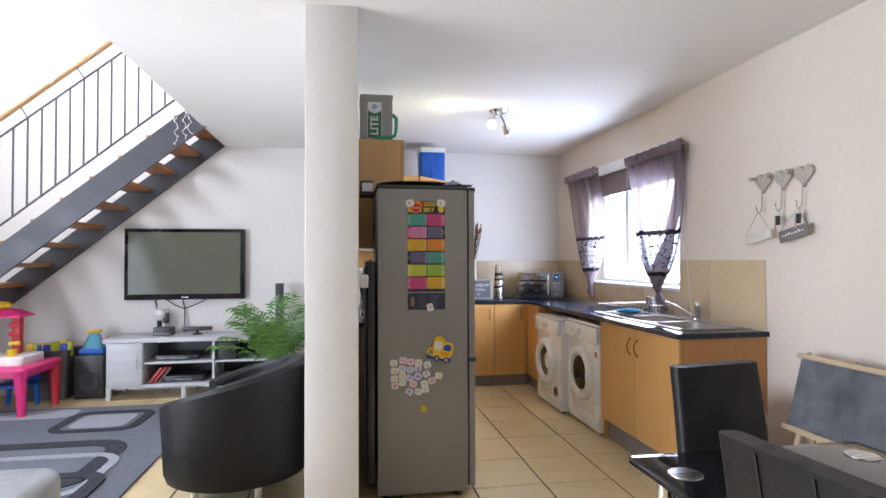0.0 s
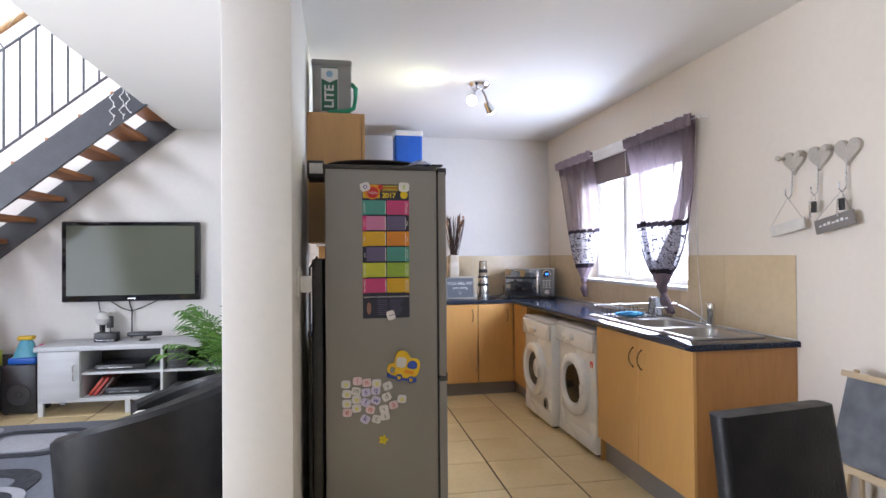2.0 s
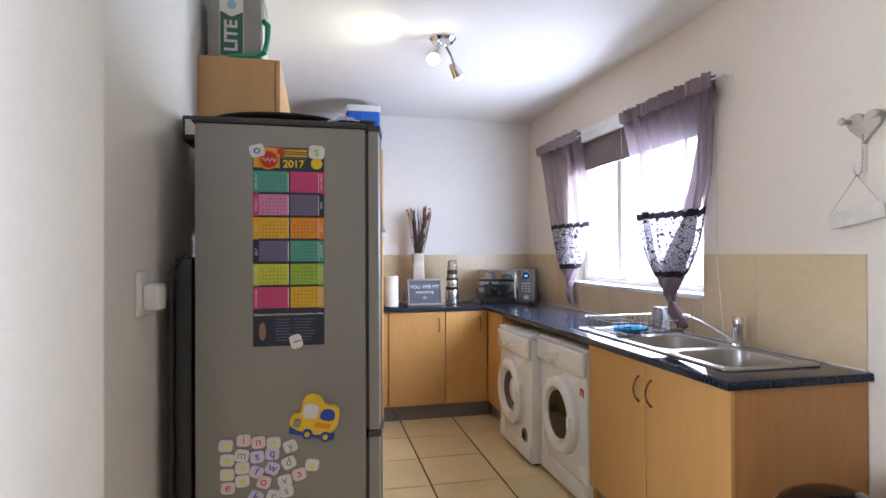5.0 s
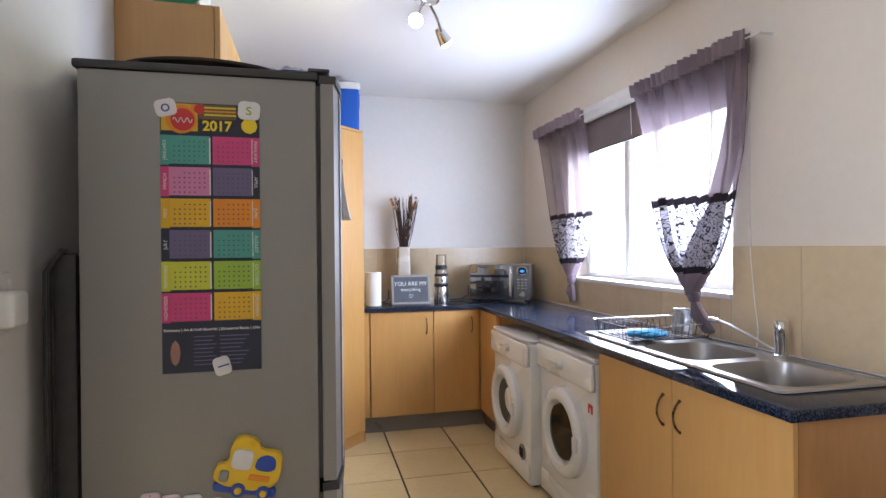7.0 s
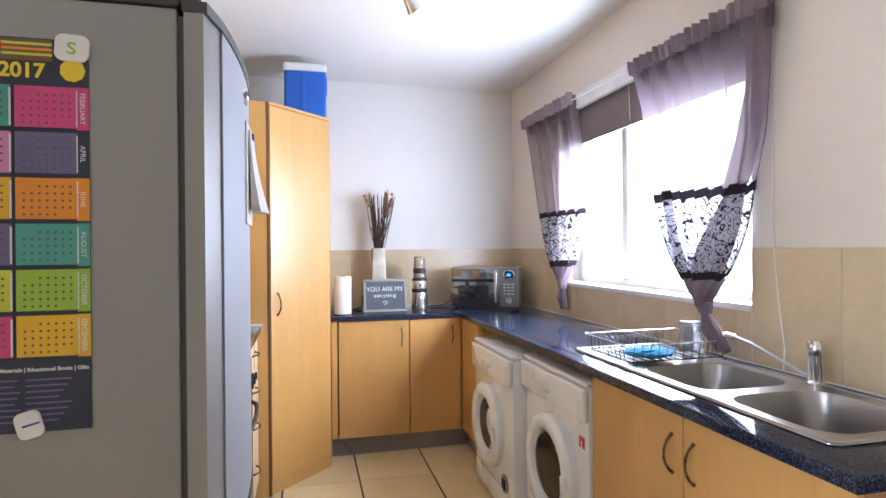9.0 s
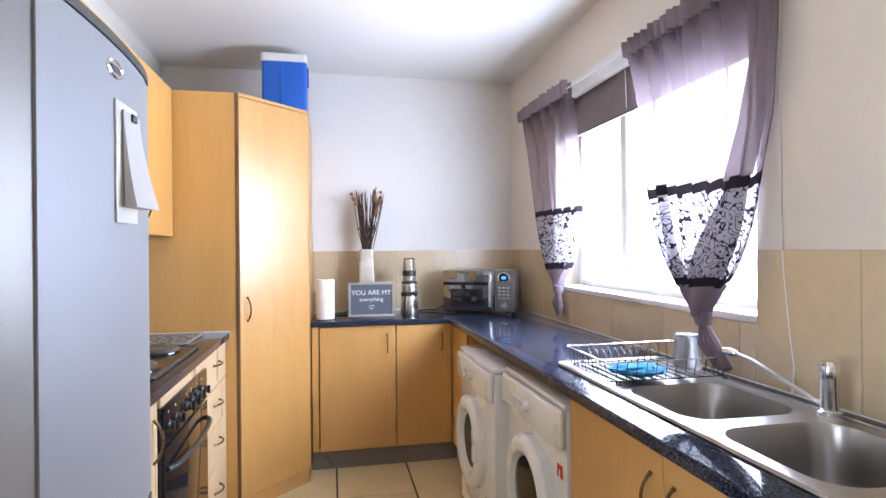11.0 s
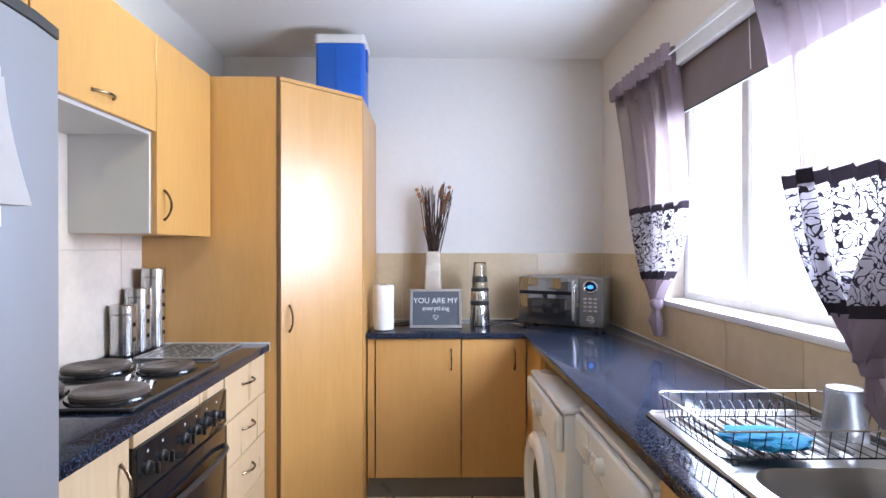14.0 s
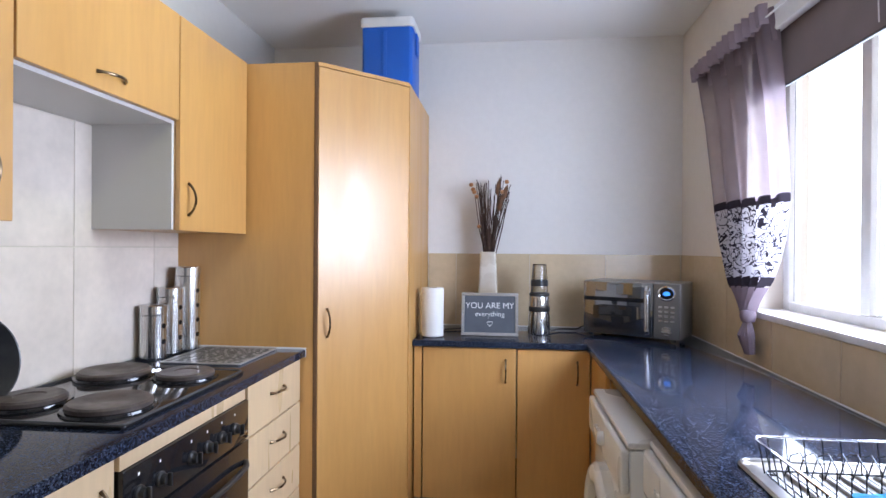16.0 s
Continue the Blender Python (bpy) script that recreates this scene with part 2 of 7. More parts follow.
def tb(*a, **k):
    return tube(bmesh.new(), *a, **k)


def lathe(bm, profile, centre=(0, 0, 0), n=28, m=None):
    """Turns (radius, height) pairs round the z axis at centre; m turns it first."""
    m = Matrix.Translation(centre) @ (m or Matrix.Identity(4))
    rings = []
    for r, z in profile:
        if r < 1e-5:
            rings.append([bm.verts.new(m @ Vector((0, 0, z)))])
        else:
            rings.append([bm.verts.new(m @ Vector((r * math.cos(2 * math.pi * j / n), r * math.sin(2 * math.pi * j / n), z))) for j in range(n)])
    for A, C in zip(rings, rings[1:]):
        for j in range(n):
            q = [A[j % len(A)], A[(j + 1) % len(A)], C[(j + 1) % len(C)], C[j % len(C)]]
            q = list(dict.fromkeys(q))
            if len(q) > 2:
                bm.faces.new(q)
    return bm


def lt(*a, **k):
    return lathe(bmesh.new(), *a, **k)


def rrect(cx, cy, w, h, r, n=6):
    pts = []
    for sx, sy, a0 in ((1, 1, 0), (-1, 1, 90), (-1, -1, 180), (1, -1, 270)):
        for i in range(n + 1):
            a = radians(a0 + 90 * i / n)
            pts.append((cx + sx * (w / 2 - r) + r * math.cos(a), cy + sy * (h / 2 - r) + r * math.sin(a)))
    return pts


def plate(bm, outer, holes, z0, z1, bevel=0.0):
    """An upright extrusion of an outline with holes."""
    edges = []
    outer_keys = set()
    for k, loop in enumerate([outer] + list(holes)):
        vs = [bm.verts.new((x, y, z0)) for x, y in loop]
        edges += [bm.edges.new((vs[i], vs[(i + 1) % len(vs)])) for i in range(len(vs))]
        if k == 0:
            outer_keys = {(round(x, 4), round(y, 4)) for x, y in loop}
    fs = [g for g in bmesh.ops.triangle_fill(bm, use_beauty=True, edges=edges)["geom"] if isinstance(g, bmesh.types.BMFace)]
    ret = bmesh.ops.extrude_face_region(bm, geom=fs)["geom"]
    for v in ret:
        if isinstance(v, bmesh.types.BMVert):
            v.co.z = z1
    bmesh.ops.recalc_face_normals(bm, faces=bm.faces)
    if bevel:
        es = [e for e in bm.edges if len(e.link_faces) == 2 and e.calc_face_angle(0) > 0.5 and all(abs(v.co.z - z1) < 1e-5 for v in e.verts)
              and all((round(v.co.x, 4), round(v.co.y, 4)) in outer_keys for v in e.verts)]
        bmesh.ops.bevel(bm, geom=es, offset=bevel, segments=3, profile=0.5, affect="EDGES")
    return bm


def loft(bm, rings, cap=True):
    vr = [[bm.verts.new(p) for p in r] for r in rings]
    for A, C in zip(vr, vr[1:]):
        for j in range(len(A)):
            bm.faces.new((A[j], A[(j + 1) % len(A)], C[(j + 1) % len(A)], C[j]))
    if cap:
        bm.faces.new(vr[-1])
    return bm


def face_frame(a, b):
    """The frame of an upright face from a to b, left to right as its viewer sees it: x along it, y into it."""
    a, b = Vector((*a, 0)), Vector((*b, 0))
    x = (b - a).normalized()
    y = Vector((0, 0, 1)).cross(x)
    m = Matrix.Identity(4)
    for i in range(3):
        m[i][0], m[i][1], m[i][2], m[i][3] = x[i], y[i], (0, 0, 1)[i], a[i]
    return m, (b - a).length


def handle(parent, m, u, z, length=0.11, upright=True, material=None):
    """A bow handle on a face."""
    pts = []
    for i in range(13):
        s = i / 12
        off = (s - 0.5) * length
        d = -0.028 * math.sin(math.pi * s) ** 0.7 - 0.001
        pts.append(m @ Vector((u + (0 if upright else off), d, z + (off if upright else 0))))
    return part("handle", tb(pts, [0.006] + [0.0042] * 11 + [0.006], 8), material or BRONZE, parent, "dark bronze bow handle")


def door(parent, a, b, z0, z1, material, name="door", thick=0.018, grip=None, upright=True, gap=0.0015, length=0.11):
    m, w = face_frame(a, b)
    d = part(name, bx(gap, w - gap, 0, thick, z0 + gap, z1 - gap, bevel=0.0015, seg=1, m=m), material, parent)
    if grip:
        handle(d, m, grip[0], grip[1], length, upright)
    return d


def words(body, size, m, material, parent, name="lettering", thick=0.0006, align="CENTER", bold=0.0):
    c = bpy.data.curves.new("lettering_curve", "FONT")
    c.body, c.size, c.align_x, c.align_y, c.extrude = body, size, align, "CENTER", thick
    c.offset = bold
    tmp = new("lettering_source", c)
    bpy.context.view_layer.update()
    me = bpy.data.meshes.new_from_object(tmp.evaluated_get(bpy.context.evaluated_depsgraph_get()))
    bpy.data.objects.remove(tmp)
    bpy.data.curves.remove(c)
    me.transform(m)
    me.transform(PLACED[parent.name].inverted())
    me.materials.clear()
    finish(me, material)
    ob = new(name, me)
    ob.parent = parent
    PLACED[ob.name] = PLACED[parent.name]
    return ob


# ---- the large structure ----
XR, YB, ZC = 2.787, 6.643, 2.55
XL, YS, ZU = -3.7, -3.2, 5.0
PX0, PX1, PY = 0.154, 0.405, 3.124
WY0, WY1, WZ0, WZ1 = 4.22, 5.80, 1.10, 2.15

floor = solid("floor", bx(XL, XR, YS, YB, -0.12, -0.005), GROUT, kind="structure", label="cream ceramic tiled floor with dark joints", category="floor")
bm = bmesh.new()
box(bm, XR, XR + 0.24, YS, WY0, 0, ZC + 0.3)
box(bm, XR, XR + 0.24, WY1, YB + 0.24, 0, ZC + 0.3)
box(bm, XR, XR + 0.24, WY0, WY1, 0, WZ0)
box(bm, XR, XR + 0.24, WY0, WY1, WZ1, ZC + 0.3)
wall_east = solid("wall_east", bm, PAINT_CREAM, kind="structure", label="warm white painted wall with the kitchen window", category="wall")
wall_north = solid("wall_north", bx(XL - 0.24, XR, YB, YB + 0.24, 0, ZU), PAINT, kind="structure", label="white painted wall behind kitchen and television", category="wall")
solid("wall_divider", bx(PX0, PX1, PY, YB - 0.001, 0, ZC + 0.1, bevel=0.006), PAINT_GREY, kind="structure", label="thick white plastered wall between kitchen and lounge", category="wall")
bm = bmesh.new()
box(bm, XL - 0.24, XL, YS, 0.65, 0, ZU)
box(bm, XL - 0.24, XL, 0.65, 3.35, 2.25, ZU)
box(bm, XL - 0.24, XL, 3.35, 3.8, 0, ZU)
box(bm, XL - 0.24, XL, 5.4, YB, 0, ZU)
box(bm, XL - 0.24, XL, 3.8, 5.4, 0, 3.2)
box(bm, XL - 0.24, XL, 3.8, 5.4, 4.5, ZU)
solid("wall_west", bm, PAINT, kind="structure", label="white painted lounge wall with a garden door opening", category="wall")
solid("wall_south", bx(XL - 0.24, XR + 0.24, YS - 0.24, YS, 0, ZU), PAINT, kind="structure", label="plain white painted wall behind the dining table", category="wall")
bm = bmesh.new()
box(bm, -0.95, XR, YS, YB, ZC, ZC + 0.22)
box(bm, XL, -0.95, YS, 1.6, ZC, ZC + 0.22)
solid("ceiling", bm, CEIL, kind="structure", label="smooth white painted ceiling", category="ceiling")
solid("ceiling_upper", bx(XL - 0.24, XR + 0.24, YS - 0.24, YB + 0.24, ZU, ZU + 0.15), CEIL, kind="structure", label="white ceiling over the stair void", category="ceiling")
solid("wall_landing", bx(-0.2, 0.0, YS, YB, ZC + 0.23, ZU), PAINT, kind="structure", label="white upper landing wall", category="wall")
solid("backdrop", bx(7.0, 7.05, -2, 14, -3, 8), BACKDROP, kind="structure", label="overexposed daylight outside the kitchen window", category="backdrop")

# ---- kitchen window ----
win = thing("window_1", (XR + 0.16, (WY0 + WY1) / 2, WZ0), "white framed kitchen window with bright daylight behind", "window")
win["kind"] = "structure"
FX0, FX1 = XR + 0.14, XR + 0.19
bm = bmesh.new()
box(bm, FX0, FX1, WY0, WY0 + 0.045, WZ0, WZ1, bevel=0.004)
box(bm, FX0, FX1, WY1 - 0.045, WY1, WZ0, WZ1, bevel=0.004)
box(bm, FX0, FX1, WY0 + 0.045, WY1 - 0.045, WZ0, WZ0 + 0.045, bevel=0.004)
box(bm, FX0, FX1, WY0 + 0.045, WY1 - 0.045, WZ1 - 0.045, WZ1, bevel=0.004)
part("window_frame", bm, ALU, win)
WM = 5.28
part("mullion", bx(FX0, FX1, WM - 0.025, WM + 0.025, WZ0 + 0.046, WZ1 - 0.046, bevel=0.004), ALU, win)
for y0, y1 in ((WY0 + 0.046, WM - 0.026), (WM + 0.026, WY1 - 0.046)):
    p = part("pane", bx(FX0 + 0.02, FX0 + 0.025, y0, y1, WZ0 + 0.046, WZ1 - 0.046), PANE, win)
    p.visible_shadow = False
part("window_sill", bx(XR - 0.012, FX0 - 0.001, WY0 + 0.002, WY1 - 0.002, WZ0 - 0.012, WZ0 + 0.012, bevel=0.004), ALU, win)

# ---- worktops and base units on the window side ----
CX, CY, CZ = 2.19, 6.085, 0.90
outline = [(CX, 3.33), (XR - 0.002, 3.33), (XR - 0.002, YB - 0.002), (1.356, YB - 0.002), (1.356, CY), (CX, CY)]
SINK = [(2.50, 3.68, 0.33, 0.34), (2.50, 4.08, 0.33, 0.34)]
hole = [(2.32, 3.49), (2.69, 3.49), (2.69, 4.27), (2.32, 4.27)]
solid("worktop", plate(bmesh.new(), outline, [hole], CZ - 0.03, CZ, bevel=0.008), GRANITE, "polished blue-black speckled stone L-shaped worktop", "worktop", origin=(CX, CY, CZ - 0.03))

top_main = bpy.data.objects["worktop"]
part("sealant_bead", tb([(XR - 0.008, 3.352, CZ + 0.002), (XR - 0.008, YB - 0.01, CZ + 0.002)], 0.0035, 6), WHITE_PLASTIC, top_main, "thin white sealant bead along the tiles")
part("sealant_bead", tb([(1.36, YB - 0.008, CZ + 0.002), (XR - 0.01, YB - 0.008, CZ + 0.002)], 0.0035, 6), WHITE_PLASTIC, top_main, "thin white sealant bead along the tiles")

sink_unit = thing("sink_cabinet", (2.5, 3.85, 0), "beech laminate sink base cabinet with two doors", "cabinet")
part("side_panel", bx(2.234, XR - 0.004, 3.352, 3.368, 0.0, 0.868), BEECH_SHADED, sink_unit, "beech laminate end board, darkened for its shade")
part("side_panel", bx(2.234, XR - 0.004, 4.334, 4.350, 0.0, 0.868), BEECH, sink_unit)
part("base_panel", bx(2.234, XR - 0.004, 3.369, 4.333, 0.15, 0.166), BEECH, sink_unit)
door(sink_unit, (2.215, 4.35), (2.215, 3.851), 0.15, 0.866, BEECH, grip=(0.455, 0.745))
door(sink_unit, (2.215, 3.849), (2.215, 3.35), 0.15, 0.866, BEECH, grip=(0.045, 0.745))
part("plinth", bx(2.262, 2.276, 3.369, 4.333, 0.0, 0.149), PLINTH, sink_unit)

corner_unit = thing("corner_cabinet", (1.9, 6.35, 0), "beech laminate corner base cabinet with grey plinth", "cabinet")
part("filler_panel", bx(1.362, 1.40, 6.112, YB - 0.004, 0.12, 0.868), BEECH, corner_unit)
part("base_panel", bx(1.401, 2.23, 6.124, YB - 0.004, 0.12, 0.136), BEECH, corner_unit)
part("side_panel", bx(2.234, XR - 0.004, 5.705, 5.721, 0.0, 0.868), BEECH, corner_unit)
door(corner_unit, (1.405, 6.105), (1.862, 6.105), 0.12, 0.866, BEECH, grip=(0.405, 0.755))
door(corner_unit, (1.865, 6.105), (2.212, 6.105), 0.12, 0.866, BEECH, grip=(0.285, 0.755))
door(corner_unit, (2.215, 6.10), (2.215, 5.722), 0.12, 0.866, BEECH, name="side_panel")
part("plinth", bx(1.362, 2.25, 6.15, 6.164, 0, 0.119), PLINTH, corner_unit)
part("plinth", bx(2.262, 2.276, 5.722, 6.149, 0, 0.119), PLINTH, corner_unit)


def washer(name, x, y0, y1, ztop, label, dark, holed):
    """A front loader that faces -x; its door, drawer strip, dial and feet."""
    th = thing(name, (x + 0.28, (y0 + y1) / 2, 0), label, "washing machine")
    yc = (y0 + y1) / 2
    part("body", bx(x + 0.012, 2.75, y0, y1, 0.02, ztop - 0.022, bevel=0.012), ENAMEL, th)
    part("top_panel", bx(x + 0.004, 2.76, y0 - 0.002, y1 + 0.002, ztop - 0.021, ztop, bevel=0.009), ENAMEL, th)
    panel = part("control_panel", bx(x - 0.012, x + 0.012, y0 + 0.002, y1 - 0.002, ztop - 0.15, ztop - 0.024, bevel=0.01, seg=3), ENAMEL, th)
    dial = yc - 0.02 if holed else yc - 0.0
    part("dial", lt([(0.0, 0.022), (0.016, 0.022), (0.021, 0.016), (0.024, 0.0)], n=24, m=Matrix.Translation((x - 0.012, dial, ztop - 0.085)) @ Matrix.Rotation(radians(-90), 4, "Y")), WHITE_PLASTIC, panel)
    for k in range(3 if holed else 5):
        yy = yc + 0.06 + 0.026 * k if not holed else yc + 0.05 + 0.03 * k
        part("button", lt([(0.0, 0.008), (0.006, 0.008), (0.007, 0.0)], n=12, m=Matrix.Translation((x - 0.012, yy, ztop - 0.085)) @ Matrix.Rotation(radians(-90), 4, "Y")), WHITE_PLASTIC, panel)
    if not holed:
        part("drawer_front", bx(x - 0.0145, x - 0.011, y1 - 0.17, y1 - 0.012, ztop - 0.135, ztop - 0.04, bevel=0.0012), WHITE_PLASTIC, panel)
    zc = 0.405 if holed else 0.425
    m = Matrix.Translation((x + 0.012, yc + (0.03 if holed else -0.01), zc)) @ Matrix.Rotation(radians(-90), 4, "Y")
    R = 0.215
    ring = part("door", lt([(R, 0.0), (R, 0.03), (R - 0.012, 0.045), (R - 0.035, 0.052), (R - 0.06, 0.045), (R - 0.072, 0.030), (R - 0.078, 0.012)], n=48, m=m), ENAMEL, th, "round white porthole door")
    part("porthole_glass", lt([(R - 0.078, 0.014), (R - 0.085, 0.03), (0.08, 0.036), (0.0, 0.038)] if not holed else [(R - 0.078, 0.014), (R - 0.09, 0.022), (0.07, -0.002), (0.0, -0.006)], n=48, m=m), dark, ring, "dark porthole glass")
    part("door_grip", bx(x - 0.05, x - 0.028, m.translation.y - R + 0.012, m.translation.y - R + 0.045, zc - 0.035, zc + 0.035, bevel=0.008), ENAMEL, ring)
    part("kick_panel", bx(x + 0.006, x + 0.0115, y0 + 0.01, y1 - 0.01, 0.03, 0.135, bevel=0.002), ENAMEL, th)
    for fy in (y0 + 0.05, y1 - 0.05):
        for fx in (x + 0.06, 2.68):
            part("foot", lt([(0.018, 0.0), (0.022, 0.004), (0.022, 0.012), (0.012, 0.022)], (fx, fy, 0.0), 12), BLACK_PLASTIC, th)
    return th, m


DARK_GLASS = surface("dark_porthole_glass", (0.012, 0.010, 0.009), (0.008, 0.007, 0.006), spec=0.3, rough=0.08, scale=6, rough_vary=0.03)
GREY_DRUM = surface("smoky_porthole_glass", (0.20, 0.20, 0.20), (0.06, 0.06, 0.06), rough=0.1, metal=0.4, scale=4, rough_vary=0.04)
dryer, dm = washer("tumble_dryer", 2.14, 4.985, 5.585, 0.815, "white tumble dryer with round grey porthole door", GREY_DRUM, True)
part("vent_cap", lt([(0.045, 0.0), (0.045, 0.006), (0.036, 0.009), (0.034, 0.004), (0.0, 0.004)], n=28, m=Matrix.Translation((2.152, 5.10, 0.17)) @ Matrix.Rotation(radians(-90), 4, "Y")), surface("vent_grey", (0.25, 0.24, 0.23), rough=0.4), dryer, "round grey vent with fins")
for k in (-1, 1):
    part("vent_fin", bx(2.138, 2.146, 5.10 + 0.012 * k - 0.006, 5.10 + 0.012 * k + 0.006, 0.145, 0.195, bevel=0.002), BLACK_PLASTIC, dryer)
washing, wm_ = washer("washing_machine", 2.195, 4.362, 4.968, 0.832, "white front-loading washing machine with dark porthole", DARK_GLASS, False)
RED = surface("red_print", (0.55, 0.03, 0.03), rough=0.5)
sticker = part("energy_sticker", lt([(0.0, 0.0015), (0.033, 0.0015), (0.033, 0.0)], n=24, m=Matrix.Translation((2.2065, 4.41, 0.60)) @ Matrix.Rotation(radians(-90), 4, "Y")), WHITE_PLASTIC, washing, "round white sticker with red mark")
part("sticker_mark", bx(2.2035, 2.2045, 4.388, 4.432, 0.580, 0.622, bevel=0.0003), RED, sticker)
part("sticker_bar", bx(2.2025, 2.2033, 4.406, 4.414, 0.578, 0.606), WHITE_PLASTIC, sticker)

# ---- stainless sink, tap, drainer ----
sink = thing("kitchen_sink", (2.5, 4.05, 0.9), "stainless steel double bowl sink with ribbed drainer", "sink")
outer = rrect(2.505, 4.055, 0.43, 1.18, 0.03)
holes = [rrect(cx, cy, w, h, 0.08) for cx, cy, w, h in SINK]
part("rim", plate(bmesh.new(), outer, holes, 0.902, 0.9055, bevel=0.002), SINK_STEEL, sink)
part("raised_edge", tb([(x, y, 0.907) for x, y in rrect(2.505, 4.055, 0.42, 1.17, 0.028)], 0.0035, 6, closed=True), SINK_STEEL, sink)
for cx, cy, w, h in SINK:
    rings = []
    for k, (s, z, r) in enumerate(((1.0, 0.905, 0.08), (0.985, 0.895, 0.08), (0.95, 0.80, 0.075), (0.91, 0.765, 0.075), (0.82, 0.752, 0.07), (0.2, 0.747, 0.015))):
        rings.append([(x, y, z) for x, y in rrect(cx, cy, w * s, h * s, min(r, w * s / 2.05))])
    bowl = part("bowl", loft(bmesh.new(), rings), SINK_STEEL, sink)
    part("drain", lt([(0.0, 0.749), (0.012, 0.749), (0.03, 0.751), (0.04, 0.749)], (cx, cy, 0.0015), 24), CHROME, bowl)
for k in range(9):
    part("drainer_rib", tb([(2.36 + 0.033 * k, 4.32, 0.9055), (2.36 + 0.033 * k, 4.33, 0.908), (2.36 + 0.033 * k, 4.56, 0.908), (2.36 + 0.033 * k, 4.57, 0.9055)], 0.004, 6), SINK_STEEL, sink)
tap = thing("mixer_tap", (2.70, 3.88, 0.905), "chrome sink mixer tap with a lever top and long spout", "tap")
part("tap_body", lt([(0.028, 0.0), (0.028, 0.01), (0.021, 0.014), (0.021, 0.085), (0.023, 0.088), (0.023, 0.125), (0.018, 0.135), (0.0, 0.137)], (2.70, 3.88, 0.906), 24), CHROME, tap)
part("lever", bx(2.672, 2.70, 3.873, 3.887, 1.03, 1.042, bevel=0.004), CHROME, tap)
part("spout", tb([(2.70, 3.895, 0.925), (2.70, 3.94, 0.935), (2.695, 4.03, 0.965), (2.69, 4.13, 0.993), (2.685, 4.19, 1.003)], 0.0065, 10), SINK_STEEL, tap)
part("spray_head", tb([(2.685, 4.185, 1.003), (2.682, 4.215, 1.006), (2.68, 4.245, 1.003), (2.678, 4.25, 0.985)], [0.010, 0.012, 0.011, 0.009], 12), CHROME, tap, "chrome spray head")

# ---- stove side ----
LX = 0.978
left_top = solid("worktop", plate(bmesh.new(), [(PX1 + 0.002, 4.085), (LX, 4.085), (LX, 5.64), (PX1 + 0.002, 5.64)], [], 0.893, 0.923, bevel=0.006), GRANITE,
                 "polished blue-black speckled stone worktop beside the stove", "worktop", origin=(0.7, 4.9, 0.893))
part("end_strip", bx(PX1 + 0.002, LX + 0.002, 5.6402, 5.6432, 0.890, 0.929), ALU, left_top, "thin pale end strip")
stove_cab = thing("base_cabinet", (0.7, 4.31, 0), "pale beech base cabinet with one door", "cabinet")
part("side_panel", bx(PX1 + 0.004, LX - 0.042, 4.09, 4.106, 0, 0.891), BEECH_PALE, stove_cab)
part("side_panel", bx(PX1 + 0.004, LX - 0.042, 4.512, 4.528, 0, 0.891), BEECH_PALE, stove_cab)
door(stove_cab, (LX - 0.02, 4.09), (LX - 0.02, 4.528), 0.10, 0.889, BEECH_PALE, grip=(0.395, 0.765), length=0.13)
part("plinth", bx(LX - 0.08, LX - 0.066, 4.107, 4.511, 0, 0.099), PLINTH, stove_cab)
drawers = thing("drawer_unit", (0.7, 5.4, 0), "pale beech four-drawer kitchen unit", "cabinet")
part("side_panel", bx(PX1 + 0.004, LX - 0.042, 5.142, 5.158, 0, 0.891), BEECH, drawers)
part("side_panel", bx(PX1 + 0.004, LX - 0.042, 5.62, 5.636, 0, 0.891), BEECH, drawers)
for z0, z1 in ((0.71, 0.889), (0.535, 0.707), (0.358, 0.532), (0.10, 0.355)):
    door(drawers, (LX - 0.02, 5.162), (LX - 0.02, 5.636), z0, z1, BEECH_PALE, name="drawer_front", grip=(0.237, (z0 + z1) / 2 + 0.015), upright=False, length=0.12)
part("plinth", bx(LX - 0.08, LX - 0.066, 5.159, 5.619, 0, 0.099), PLINTH, drawers)

oven = thing("oven", (0.7, 4.835, 0), "built-under black electric oven with control knobs", "oven")
part("body", bx(PX1 + 0.03, LX - 0.03, 4.532, 5.138, 0.09, 0.88), CHARCOAL, oven)
part("filler_strip", bx(LX - 0.029, LX - 0.012, 4.532, 5.126, 0.852, 0.890, bevel=0.001), BEECH_PALE, oven, "pale beech filler strip")
panel = part("control_panel", bx(LX - 0.029, LX - 0.004, 4.534, 5.134, 0.728, 0.85, bevel=0.003), BLACK_GLOSS, oven)
part("oven_door", bx(LX - 0.029, LX - 0.002, 4.534, 5.134, 0.15, 0.722, bevel=0.004), BLACK_GLOSS, oven)
pts = [(LX + 0.0 + 0.035 * math.sin(math.pi * min(1, max(0, s))) ** 0.4, 4.56 + 0.55 * s, 0.655) for s in [i / 16 for i in range(17)]]
part("oven_handle", tb(pts, 0.009, 10), BLACK_PLASTIC, oven)
part("lower_panel", bx(LX - 0.029, LX - 0.006, 4.534, 5.134, 0.10, 0.147, bevel=0.002), BLACK_PLASTIC, oven)
